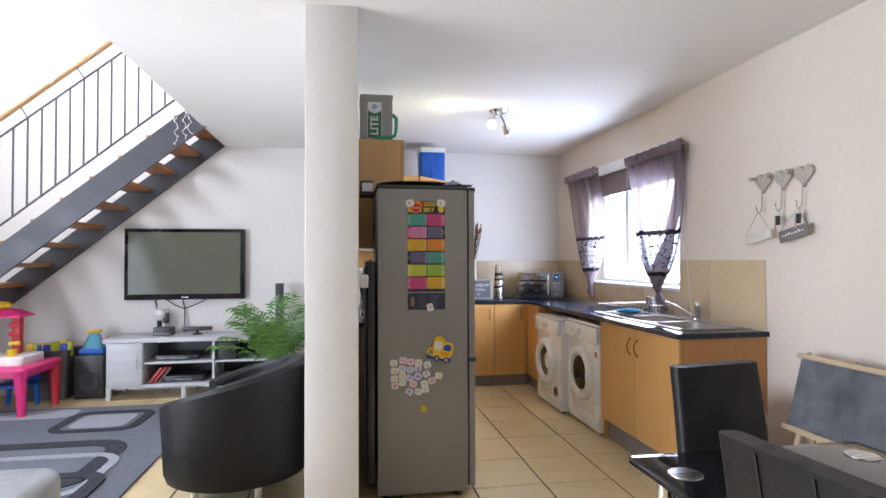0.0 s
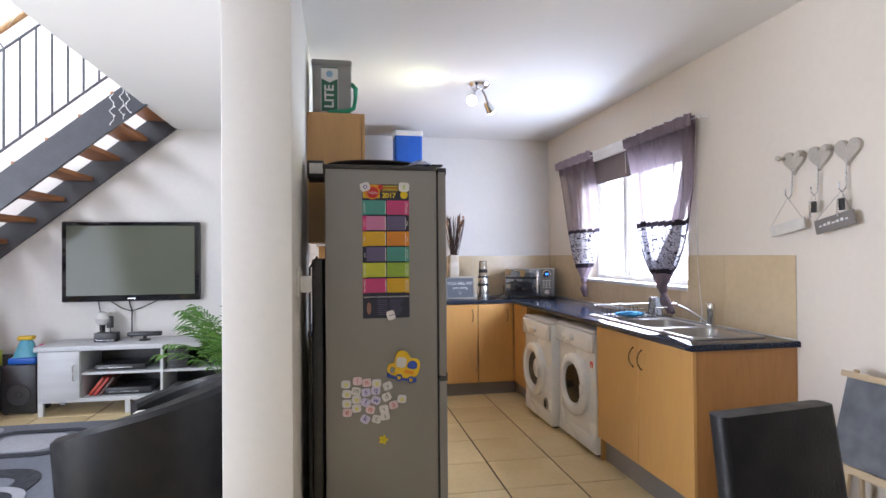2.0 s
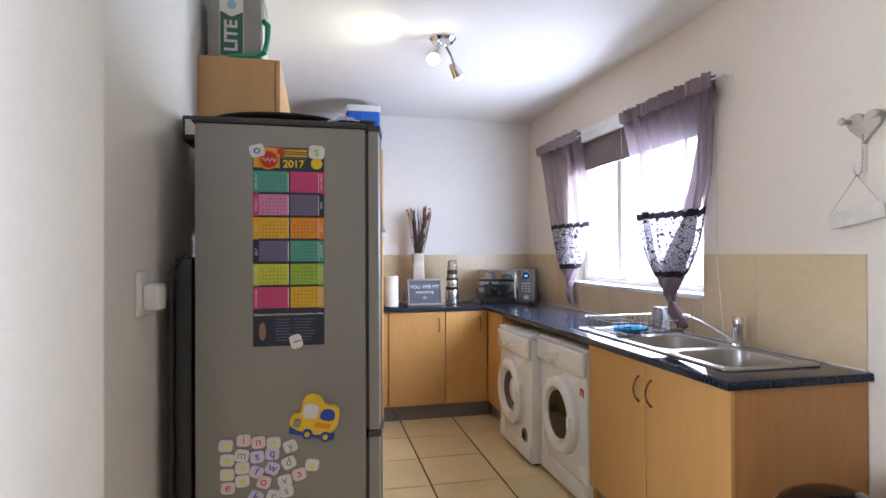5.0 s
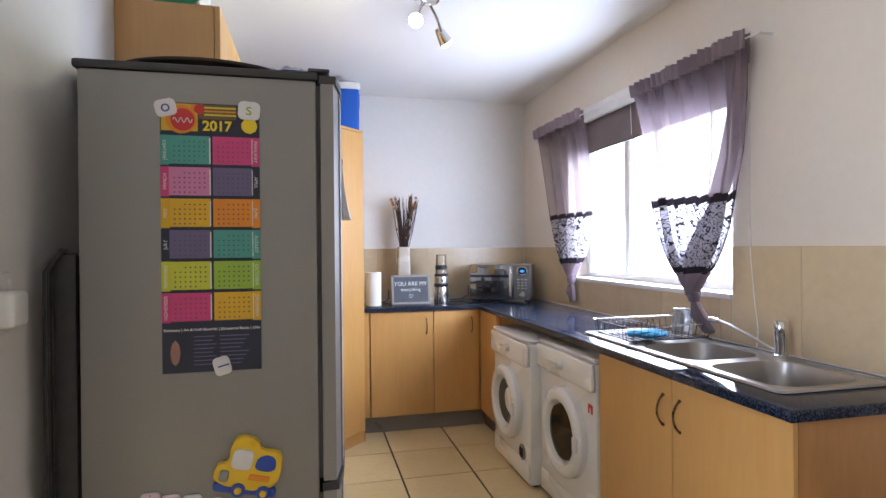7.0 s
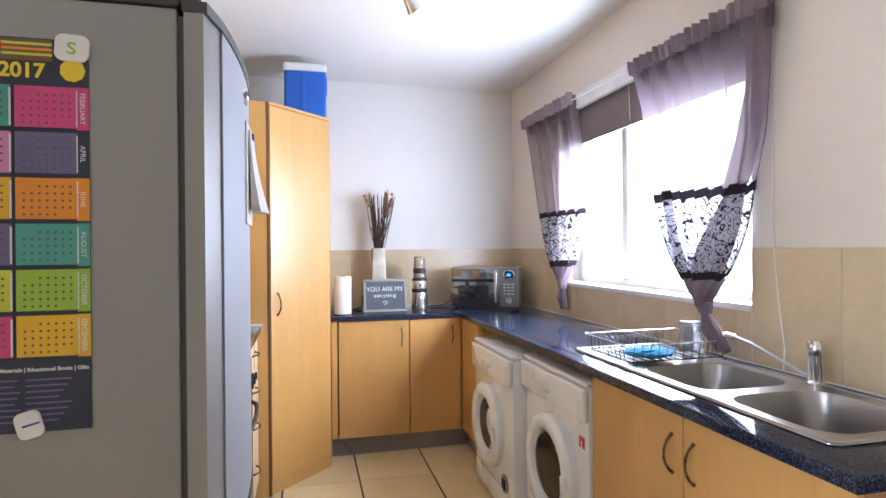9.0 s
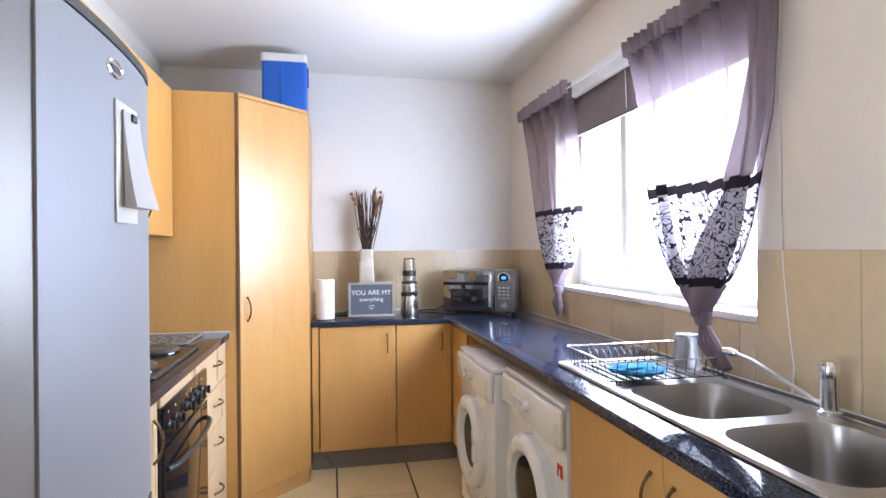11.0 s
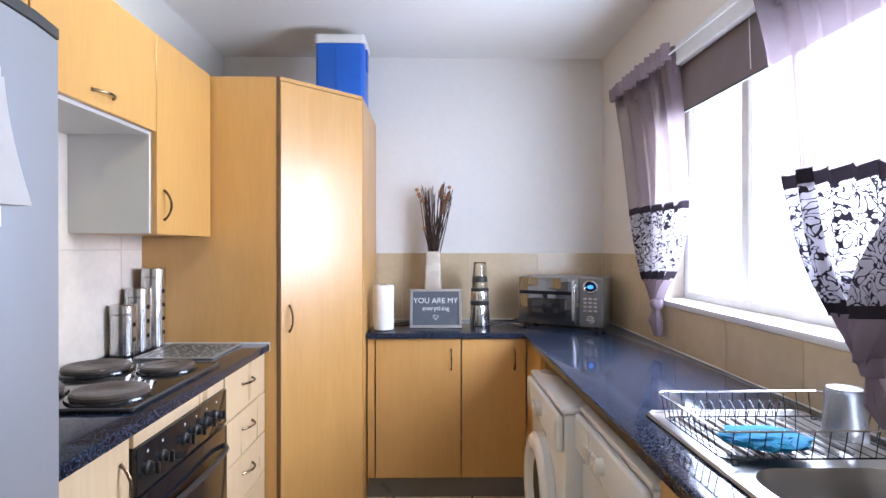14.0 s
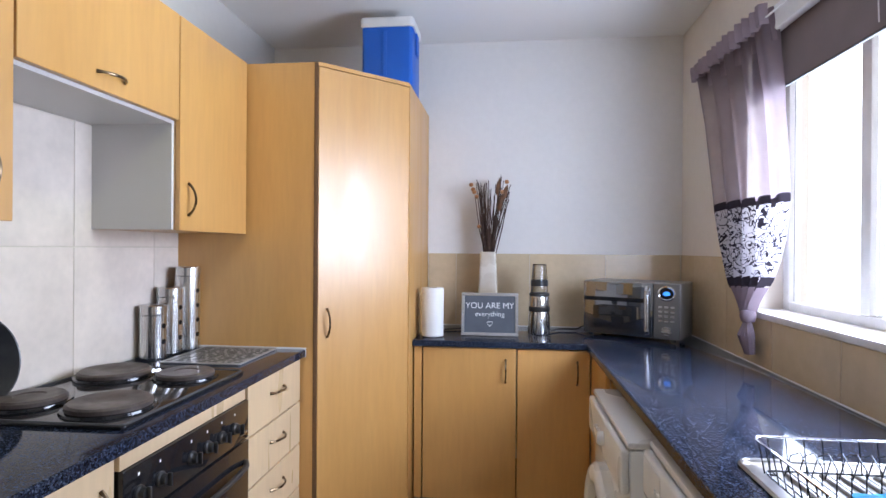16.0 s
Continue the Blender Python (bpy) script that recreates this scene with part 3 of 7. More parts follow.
for k, yk in enumerate((4.585, 4.665, 4.80, 4.88, 4.96, 5.04)):
    km = Matrix.Translation((LX - 0.004, yk, 0.784)) @ Matrix.Rotation(radians(90), 4, "Y")
    knob = part("knob", lt([(0.018, 0.0), (0.018, 0.005), (0.014, 0.009), (0.0125, 0.020), (0.0, 0.022)], n=20, m=km), BLACK_PLASTIC, panel)
    part("knob_grip", bx(LX + 0.017, LX + 0.028, yk - 0.003, yk + 0.0035, 0.768, 0.800, bevel=0.002), BLACK_PLASTIC, knob)
    part("marking", bx(LX - 0.0038, LX - 0.0032, yk - 0.003, yk + 0.003, 0.824, 0.831), WHITE_PLASTIC, panel, "small white printed symbol")
part("badge", bx(LX - 0.0038, LX - 0.0028, 5.085, 5.122, 0.745, 0.754), STEEL, panel)

hob = thing("hob", (0.68, 4.89, 0.923), "black electric hob with four solid round plates", "hob")
part("hob_tray", plate(bmesh.new(), rrect(0.69, 4.885, 0.49, 0.60, 0.012), [], 0.925, 0.934, bevel=0.004), BLACK_GLOSS, hob)
part("hob_rim", tb([(x, y, 0.933) for x, y in rrect(0.69, 4.885, 0.48, 0.59, 0.02)], 0.004, 6, closed=True), CHARCOAL, hob)
IRON = surface("cast_iron_plate", (0.075, 0.058, 0.05), (0.10, 0.078, 0.068), spec=0.35, rough=0.45, scale=20, fine=0.2)
for px, py, r in ((0.80, 4.72, 0.10), (0.80, 5.06, 0.085), (0.565, 5.05, 0.105), (0.565, 4.73, 0.085)):
    pl = part("hot_plate", lt([(r, 0.0), (r, 0.016), (r - 0.006, 0.021), (r * 0.45, 0.021), (r * 0.4, 0.018), (0.0, 0.018)], (px, py, 0.935), 36), IRON, hob)
    part("plate_ring", lt([(r + 0.012, 0.0), (r + 0.010, 0.006), (r + 0.001, 0.007)], (px, py, 0.9345), 36), BLACK_GLOSS, pl)

# ---- wall units ----
WX, ZT = 0.72, 2.122


def wall_unit(y0, y1, z0, grip, upright, label):
    th = thing("wall_cabinet", ((PX1 + WX) / 2, (y0 + y1) / 2, z0), label, "wall cabinet", "wall cabinets over the stove")
    part("side_panel", bx(PX1 + 0.002, WX - 0.02, y0, y0 + 0.016, z0, ZT), BEECH, th)
    part("side_panel", bx(PX1 + 0.002, WX - 0.02, y1 - 0.016, y1, z0, ZT), BEECH, th)
    part("base_panel", bx(PX1 + 0.002, WX - 0.02, y0 + 0.0165, y1 - 0.0165, z0, z0 + 0.016), BEECH, th)
    part("top_panel", bx(PX1 + 0.002, WX - 0.02, y0 + 0.0165, y1 - 0.0165, ZT - 0.016, ZT), BEECH, th)
    door(th, (WX, y0), (WX, y1), z0 - 0.004, ZT + 0.002, BEECH, grip=grip, upright=upright)
    return th


wall_unit(4.10, 4.518, 1.405, (0.355, 1.51), True, "beech laminate wall cabinet beside the fridge")
wall_unit(4.522, 5.146, 1.772, (0.30, 1.815), False, "short beech wall cabinet over the hob")
wall_unit(5.150, 5.632, 1.405, (0.05, 1.51), True, "tall beech laminate wall cabinet beside the larder")
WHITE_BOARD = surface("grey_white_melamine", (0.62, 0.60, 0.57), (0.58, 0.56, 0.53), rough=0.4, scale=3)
part_hood = thing("hood_lining", (0.55, 4.83, 1.40), "white melamine lining panels around the hob recess", "panel")
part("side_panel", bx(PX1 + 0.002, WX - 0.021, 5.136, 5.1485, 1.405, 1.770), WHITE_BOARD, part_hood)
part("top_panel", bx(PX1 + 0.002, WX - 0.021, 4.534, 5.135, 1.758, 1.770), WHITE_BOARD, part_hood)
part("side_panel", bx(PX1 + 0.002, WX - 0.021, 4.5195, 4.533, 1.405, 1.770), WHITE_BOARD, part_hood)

# ---- tall larder with its slanted door ----
larder = thing("larder_cupboard", (0.9, 6.1, 0), "tall beech corner larder with a slanted full-height door", "cupboard")
A, C = Vector((1.027, 5.645)), Vector((1.353, 5.975))
part("side_panel", bx(PX1 + 0.002, 1.010, 5.645, 5.661, 0, 2.122), BEECH, larder)
part("side_panel", bx(1.337, 1.353, 5.99, YB - 0.003, 0, 2.122), BEECH, larder)
part("top_panel", plate(bmesh.new(), [(PX1 + 0.002, 5.662), (1.006, 5.662), (1.335, 5.992), (1.335, YB - 0.003), (PX1 + 0.002, YB - 0.003)], [], 2.104, 2.121), BEECH, larder)
part("edge_post", bx(1.009, 1.0255, 5.643, 5.662, 0, 2.122, bevel=0.001), EDGE_BROWN, larder)
door(larder, tuple(A), tuple(C), 0.075, 2.105, BEECH, grip=(0.045, 1.03), length=0.12)
lm, lw = face_frame(tuple(A), tuple(C))
part("top_rail", bx(0.0, lw, 0.001, 0.02, 2.107, 2.124, m=lm), BEECH, larder)
part("plinth", bx(0.0, lw, 0.012, 0.026, 0.0, 0.073, m=lm), BEECH, larder)

# ---- fridge ----
GREY_TEXT = surface("badge_grey", (0.08, 0.08, 0.085), rough=0.4)
FS = 3.505
fridge = thing("fridge_freezer", (0.8, 3.78, 0), "tall grey fridge-freezer with silver doors and magnets", "fridge")
part("body", bx(0.515, 1.018, FS, 4.078, 0.035, 1.722, bevel=0.006), FRIDGE_GREY, fridge, "mid-grey steel side wall")
part("top_cap", bx(0.505, 1.022, FS - 0.004, 4.08, 1.7225, 1.742, bevel=0.006), CHARCOAL, fridge, "charcoal plastic top")
for nm, z0, z1 in (("freezer_door", 0.06, 0.752), ("fridge_door", 0.776, 1.715)):
    bm = bmesh.new()
    rows = []
    for j in range(9):
        s = j / 8
        rows.append((1.062 + 0.026 * math.sin(math.pi * s) ** 0.6, FS - 0.002 + 0.608 * s))
    plate(bm, [(1.028, FS - 0.002), *[(x - 0.004, y) for x, y in rows], (1.028, FS + 0.606)], [], z0, z1)
    d = part(nm, bm, FRIDGE_GREY, fridge, "grey bowed door")
    bm = bmesh.new()
    plate(bm, [(x - 0.0035, y) for x, y in rows[1:]] + [(x, y) for x, y in rows[:0:-1]], [], z0 + 0.002, z1 - 0.002)
    part("front_skin", bm, FRIDGE_DOOR, d, "silver door front")
    part("gasket", bx(1.0185, 1.0275, FS + 0.006, 4.07, z0 + 0.005, z1 - 0.005), CHARCOAL, d)
    bm = bmesh.new()
    plate(bm, [(1.026, FS - 0.004), *[(x + 0.002, y) for x, y in rows], (1.026, FS + 0.608)], [], z1 + 0.0005, z1 + 0.019)
    part("door_cap", bm, CHARCOAL, d, "charcoal door cap")
part("hinge", bx(1.0, 1.05, FS + 0.0, FS + 0.05, 1.7435, 1.752, bevel=0.003), CHARCOAL, fridge)
for fx in (0.56, 0.97):
    part("foot", lt([(0.02, 0.0), (0.02, 0.02), (0.012, 0.036)], (fx, FS + 0.05, 0), 14), BLACK_PLASTIC, fridge)
part("condenser_panel", bx(0.455, 0.504, FS + 0.02, 4.03, 0.10, 1.32, bevel=0.01), BLACK_PLASTIC, fridge, "black rear condenser grille")
for k in range(3):
    part("condenser_tube", tb([(0.447, FS + 0.008 + 0.012 * k, 0.2), (0.447, FS + 0.008 + 0.012 * k, 1.28), (0.48, FS + 0.012 + 0.012 * k, 1.33)], 0.004, 6), BLACK_PLASTIC, fridge)
part("rear_spacer", bx(0.425, 0.504, FS + 0.25, FS + 0.45, 1.715, 1.80, bevel=0.006), CHARCOAL, fridge)
part("rear_label", bx(0.436, 0.500, FS + 0.246, FS + 0.2495, 1.735, 1.785), WHITE_PLASTIC, fridge, "white block")
badge_m = Matrix.Translation((1.0865, 3.836, 1.668)) @ Matrix.Rotation(radians(90), 4, "Y") @ Matrix.Diagonal((0.45, 1.0, 1.0, 1.0))
part("door_badge", lt([(0.040, 0.0), (0.038, 0.004), (0.033, 0.0055), (0.030, 0.004), (0.0, 0.004)], n=36, m=badge_m), CHROME, fridge, "small chrome oval badge")
part("badge_plate", bx(1.0908, 1.0918, 3.815, 3.857, 1.6625, 1.6735, bevel=0.0003), GREY_TEXT, fridge, "dark badge bar")

pad = thing("note_pad", (1.09, 3.89, 1.5), "white paper note pad held by a magnetic board", "note pad")
part("backing", bx(1.0875, 1.0915, 3.832, 3.945, 1.385, 1.615, bevel=0.001), WHITE_PLASTIC, pad)
PAPER = surface("paper", (0.76, 0.75, 0.72), (0.72, 0.71, 0.68), rough=0.85, scale=12)
bm = bmesh.new()
rings = []
for k in range(11):
    s = k / 10
    z = 1.60 - 0.185 * s
    rings.append([(1.093 + 0.004 * s, 3.858, z), (1.096 + 0.022 * s ** 1.6, 3.858, z), (1.097 + 0.034 * s ** 1.6, 3.944 + 0.008 * s, z), (1.093 + 0.006 * s, 3.944 + 0.008 * s, z)])
loft(bm, rings)
part("paper_block", bm, surface("pad_paper", (0.60, 0.585, 0.58), (0.55, 0.54, 0.535), rough=0.85, scale=12), pad, "curling white sheets")
part("magnet", bx(1.093, 1.101, 3.895, 3.92, 1.585, 1.60, bevel=0.002), CHARCOAL, pad)

# calendar on the fridge's side
FY = FS - 0.0015
cal = thing("wall_calendar", (0.785, FY, 1.05), "colourful 2017 paper calendar on the fridge side", "calendar")


def ink(name, c):
    return surface(name, c, tuple(v * 0.9 for v in c), rough=0.6, scale=15)


NAVY, TEAL, PINK, ROSE = ink("navy_ink", (0.025, 0.03, 0.055)), ink("teal_ink", (0.07, 0.33, 0.29)), ink("pink_ink", (0.62, 0.06, 0.22)), ink("rose_ink", (0.62, 0.22, 0.42))
PURPLE, AMBER, ORANGE, LIME = ink("purple_ink", (0.14, 0.12, 0.24)), ink("amber_ink", (0.72, 0.42, 0.02)), ink("orange_ink", (0.75, 0.26, 0.02)), ink("lime_ink", (0.55, 0.58, 0.05))
GREEN, YELLOW, WHITE_INK = ink("green_ink", (0.30, 0.48, 0.05)), ink("yellow_ink", (0.80, 0.60, 0.02)), ink("white_ink", (0.7, 0.7, 0.7))
part("sheet", bx(0.68, 0.89, FY - 0.0012, FY, 1.05, 1.655), NAVY, cal, "dark navy printed sheet")
wall_text = Matrix.Rotation(radians(90), 4, "X")


def on_side(x, z, d=0.0016):
    return Matrix.Translation((x, FY - d, z)) @ wall_text


POSTER_ROSE = ink("dusky_rose_ink", (0.34, 0.17, 0.14))
DATE_INK = ink("faint_date_ink", (0.10, 0.09, 0.11))
names = ["JANUARY", "FEBRUARY", "MARCH", "APRIL", "MAY", "JUNE", "JULY", "AUGUST", "SEPTEMBER", "OCTOBER", "NOVEMBER", "DECEMBER"]
cols = [(TEAL, TEAL), (PINK, PINK), (ROSE, PINK), (PURPLE, NAVY), (AMBER, AMBER), (ORANGE, ORANGE), (PURPLE, NAVY), (TEAL, TEAL), (LIME, LIME), (GREEN, GREEN), (PINK, PINK), (AMBER, AMBER)]
for k in range(12):
    r, c = divmod(k, 2)
    zt = 1.583 - 0.0705 * r
    x0 = 0.68 if c == 0 else 0.789
    sx0, sx1 = (x0, x0 + 0.018) if c == 0 else (0.872, 0.89)
    mx0, mx1 = (0.697, 0.784) if c == 0 else (0.789, 0.874)
    part("month_strip", bx(sx0, sx1, FY - 0.0018, FY - 0.0013, zt - 0.0675, zt - 0.001), cols[k][1], cal)
    mp = part("month_panel", bx(mx0, mx1, FY - 0.0028, FY - 0.0014, zt - 0.065, zt - 0.0015, bevel=0.0006, seg=1), cols[k][0], cal)
    words(names[k], 0.0105, Matrix.Translation(((sx0 + sx1) / 2, FY - 0.0022, zt - 0.034)) @ wall_text @ Matrix.Rotation(radians(90 if c == 0 else -90), 4, "Z"), WHITE_INK, mp, "month_name", 0.0002)
    part("page_edge", bx(mx1 - 0.0022 if c == 0 else mx1 - 0.0012, mx1 + 0.0006, FY - 0.0031, FY - 0.0029, zt - 0.063, zt - 0.006), WHITE_INK, mp, "white page edge")
    bm = bmesh.new()
    for q in range(5):
        for w in range(7):
            if (q, w) in ((0, 0), (0, 1), (4, 5), (4, 6)):
                continue
            xx = mx0 + 0.010 + 0.0105 * w
            zz = zt - 0.013 - 0.0108 * q
            box(bm, xx, xx + 0.0034, FY - 0.0031, FY - 0.0029, zz - 0.0032, zz)
    tagged(part("date_print", bm, DATE_INK, mp, "rows of small dark date marks"), kind="stuff")
part("sun_burst", lt([(0.0, 0.0008), (0.032, 0.0008), (0.032, 0.0)], n=24, m=on_side(0.724, 1.618, 0.0016)), ORANGE, cal)
part("red_disc", lt([(0.0, 0.0008), (0.025, 0.0008), (0.025, 0.0)], n=28, m=on_side(0.727, 1.617, 0.0025)), RED, cal)
part("splash", lt([(0.0, 0.001), (0.018, 0.001), (0.018, 0.0)], n=9, m=on_side(0.868, 1.608, 0.0014)), YELLOW, cal)
part("splash", lt([(0.0, 0.001), (0.012, 0.001), (0.012, 0.0)], n=7, m=on_side(0.762, 1.642, 0.0014)), RED, cal)
part("orange_patch", bx(0.682, 0.758, FY - 0.0015, FY - 0.0013, 1.592, 1.653, bevel=0.0), AMBER, cal, "orange printed patch")
part("corner_patch", bx(0.744, 0.768, FY - 0.0017, FY - 0.0016, 1.634, 1.653), ORANGE, cal)
part("dark_patch", bx(0.760, 0.840, FY - 0.0015, FY - 0.0013, 1.620, 1.653), EDGE_BROWN, cal, "brown printed patch")
part("logo_stroke", tb([(0.707 + 0.04 * q / 16, FY - 0.0036, 1.616 + 0.006 * math.sin(q * 1.2)) for q in range(17)], 0.0012, 5), WHITE_INK, cal, "white printed squiggle")
words("2017", 0.031, on_side(0.799, 1.604, 0.002), YELLOW, cal, "year", 0.0003, bold=0.0009)
for k in range(3):
    part("print_line", bx(0.772, 0.84, FY - 0.0016, FY - 0.0013, 1.628 + 0.008 * k, 1.632 + 0.008 * k), ORANGE if k % 2 else LIME, cal)
words("Stationery | Art & Craft Materials | Educational Books | Gifts", 0.0083, on_side(0.785, 1.146, 0.0016), WHITE_INK, cal, "headline", 0.0002, bold=0.0002)
for k in range(8):
    part("print_line", bx(0.745, 0.785 + 0.004 * (k % 3), FY - 0.0016, FY - 0.0013, 1.066 + 0.009 * k, 1.0685 + 0.009 * k), PURPLE, cal)
    part("print_line", bx(0.80, 0.845 + 0.006 * (k % 4), FY - 0.0016, FY - 0.0013, 1.066 + 0.009 * k, 1.0685 + 0.009 * k), PURPLE, cal)
part("figure_print", lt([(0.0, 0.0006), (0.013, 0.0006), (0.013, 0.0)], n=8, m=Matrix.Translation((0.707, FY - 0.0013, 1.095)) @ wall_text @ Matrix.Diagonal((0.8, 2.2, 1, 1))), POSTER_ROSE, cal)


def magnet_tile(x, z, letter, material, rot, size=0.019, tile=None):
    th = thing("letter_magnet", Matrix.Translation((x, FY, z)) @ Matrix.Rotation(radians(rot), 4, "Y"), "small white plastic letter magnet on the fridge", "magnet", "letter magnets on the fridge")
    bm = bmesh.new()
    plate(bm, rrect(0, 0, size * 2.0, size * 1.75, size * 0.5, 4), [], 0, 0.005, bevel=0.0012)
    bm.transform(wall_text)
    part("tile", bm, tile or MAGNET_WHITE, th, local=True)
    if not letter and material is YELLOW:
        part("yellow_mark", lt([(0.0, 0.0008), (size * 0.45, 0.0008), (size * 0.45, 0.0)], n=9, m=Matrix.Translation((0.001, -0.0052, -0.002)) @ wall_text), PALE_YELLOW, th, local=True)
    if letter:
        words(letter, size * 1.7, Matrix.Translation((x, FY, z)) @ Matrix.Rotation(radians(rot), 4, "Y") @ Matrix.Translation((0, -0.0055, 0.002)) @ wall_text, material, th, "letter", 0.0003)
    return th


MAGNET_WHITE = surface("magnet_white", (0.72, 0.70, 0.71), (0.66, 0.64, 0.66), rough=0.45, scale=30)
MAGNET_PINK = surface("magnet_pink", (0.74, 0.58, 0.62), (0.70, 0.53, 0.58), rough=0.45, scale=30)
MAGNET_LILAC = surface("magnet_lilac", (0.62, 0.58, 0.76), (0.57, 0.53, 0.72), rough=0.45, scale=30)
PALE_YELLOW = ink("pale_yellow_ink", (0.72, 0.66, 0.25))
BLUE_INK, GREY_INK = ink("blue_ink", (0.03, 0.05, 0.32)), ink("grey_ink", (0.25, 0.26, 0.25))
for mx_, mz_, ch, im, tint, rot in ((0.602, 0.760, "", YELLOW, 0, 4), (0.653, 0.772, "i", PINK, 1, 0), (0.695, 0.763, "n", RED, 1, -4), (0.739, 0.758, "", YELLOW, 0, 0), (0.788, 0.744, "y", GREY_INK, 0, -20),
                                 (0.606, 0.717, "", YELLOW, 0, 6), (0.647, 0.727, "m", GREY_INK, 0, 10), (0.691, 0.720, "s", BLUE_INK, 2, -6), (0.735, 0.726, "q", BLUE_INK, 2, 4), (0.783, 0.695, "d", GREY_INK, 0, -25),
                                 (0.852, 0.682, "", YELLOW, 0, 8), (0.649, 0.690, "", YELLOW, 0, 0), (0.689, 0.675, "f", BLUE_INK, 2, 24), (0.735, 0.682, "w", BLUE_INK, 2, 25), (0.606, 0.674, "", YELLOW, 0, 3),
                                 (0.649, 0.651, "", YELLOW, 0, -4), (0.710, 0.642, "o", RED, 1, 14), (0.771, 0.641, "v", GREY_INK, 0, -10), (0.814, 0.657, "a", RED, 1, -15), (0.608, 0.634, "e", RED, 1, 3),
                                 (0.776, 0.609, "s", GREY_INK, 0, -8), (0.687, 0.600, "k", BLUE_INK, 2, 30), (0.738, 0.598, "c", GREY_INK, 0, 18)):
    magnet_tile(mx_, mz_, ch, im, rot, 0.0205, (MAGNET_WHITE, MAGNET_PINK, MAGNET_LILAC)[tint])
magnet_tile(0.805, 1.062, "l", BLUE_INK, 75, 0.021)
magnet_tile(0.692, 1.642, "o", BLUE_INK, -15, 0.022)
magnet_tile(0.868, 1.643, "s", GREEN, 4, 0.024)
flower = thing("flower_magnet", (0.767, FY, 0.503), "small yellow flower magnet on the fridge", "magnet")
bm = bmesh.new()
plate(bm, [((0.017 + 0.005 * math.cos(5 * a)) * math.cos(a), (0.017 + 0.005 * math.cos(5 * a)) * math.sin(a)) for a in [2 * math.pi * i / 40 for i in range(40)]], [], 0, 0.005)
bm.transform(Matrix.Translation((0.767, FY, 0.503)) @ wall_text)
part("petals", bm, YELLOW, flower)
part("flower_centre", lt([(0.0, 0.007), (0.006, 0.006), (0.006, 0.0)], n=12, m=on_side(0.767, 0.503, 0.005)), LIME, flower)

BUS_Y = surface("yellow_toy_plastic", (0.80, 0.52, 0.02), (0.74, 0.46, 0.02), rough=0.35, scale=20)
BUS_B = surface("blue_toy_plastic", (0.02, 0.07, 0.42), rough=0.35, scale=20)
busm = Matrix.Translation((0.862, FY, 0.826)) @ Matrix.Rotation(radians(13), 4, "Y") @ Matrix.Diagonal((0.92, 1.0, 0.92, 1.0))
bus = thing("toy_bus_magnet", busm, "yellow and blue plastic toy bus magnet on the fridge", "toy")


def rounded(pts, times):
    """Cuts the corners of a closed outline."""
    for _ in range(times):
        pts = [(a[0] * (1 - f) + b[0] * f, a[1] * (1 - f) + b[1] * f) for a, b in zip(pts, pts[1:] + pts[:1]) for f in (0.25, 0.75)]
    return pts


def bus_part(name, pts, d0, d1, mat_, label=""):
    bm = bmesh.new()
    plate(bm, pts, [], d0, d1, bevel=0.003)
    bm.transform(wall_text)
    return part(name, bm, mat_, bus, label, local=True)


bus_part("bus_body", rounded([(-0.078, -0.05), (0.072, -0.05), (0.078, 0.03), (0.062, 0.054), (0.018, 0.048), (0.008, 0.074), (-0.034, 0.08), (-0.054, 0.06), (-0.050, 0.006), (-0.080, 0.004)], 2), 0, 0.018, BUS_Y)
bus_part("bus_base", rrect(0.0, -0.052, 0.15, 0.022, 0.008, 3), 0, 0.016, BUS_B)
bus_part("bus_window", rounded([(0.012, 0.0), (0.060, 0.0), (0.062, 0.026), (0.050, 0.040), (0.026, 0.040), (0.012, 0.024)], 2), 0.018, 0.021, BUS_B)
bus_part("bus_face", rrect(-0.02, 0.022, 0.05, 0.05, 0.014, 3), 0.018, 0.021, MAGNET_WHITE)
bus_part("bus_stripe", rrect(0.028, -0.018, 0.05, 0.016, 0.004, 2), 0.018, 0.020, ORANGE)
bus_part("bus_grille", rrect(-0.055, -0.022, 0.022, 0.028, 0.006, 2), 0.018, 0.022, GREY_INK)
for wx in (-0.015, 0.045):
    w_ = bus_part("bus_wheel", [(wx + 0.017 * math.cos(a), -0.052 + 0.017 * math.sin(a)) for a in [2 * math.pi * i / 20 for i in range(20)]], 0.016, 0.024, BUS_B)
    bus_part("hub_cap", [(wx + 0.009 * math.cos(a), -0.052 + 0.009 * math.sin(a)) for a in [2 * math.pi * i / 16 for i in range(16)]], 0.024, 0.027, BUS_Y)

# on top of the fridge and the wall units
TRAY = surface("dark_tray", (0.07, 0.055, 0.05), (0.04, 0.035, 0.03), rough=0.4, metal=0.5, scale=8)
tray = thing("serving_tray", (0.75, 3.76, 1.745), "dark oval metal tray lying on the fridge", "tray")
part("tray_dish", lt([(0.0, 0.004), (0.14, 0.004), (0.165, 0.012), (0.20, 0.026), (0.202, 0.028), (0.20, 0.022), (0.165, 0.004), (0.14, 0.0), (0.0, 0.0)], n=40, m=Matrix.Translation((0.75, 3.74, 1.746)) @ Matrix.Diagonal((1.15, 0.95, 1, 1)), centre=(0, 0, 0)), TRAY, tray)
CLOTH = surface("blue_white_cloth", (0.55, 0.56, 0.60), (0.05, 0.09, 0.30), rough=0.9, scale=28)
bm = bmesh.new()
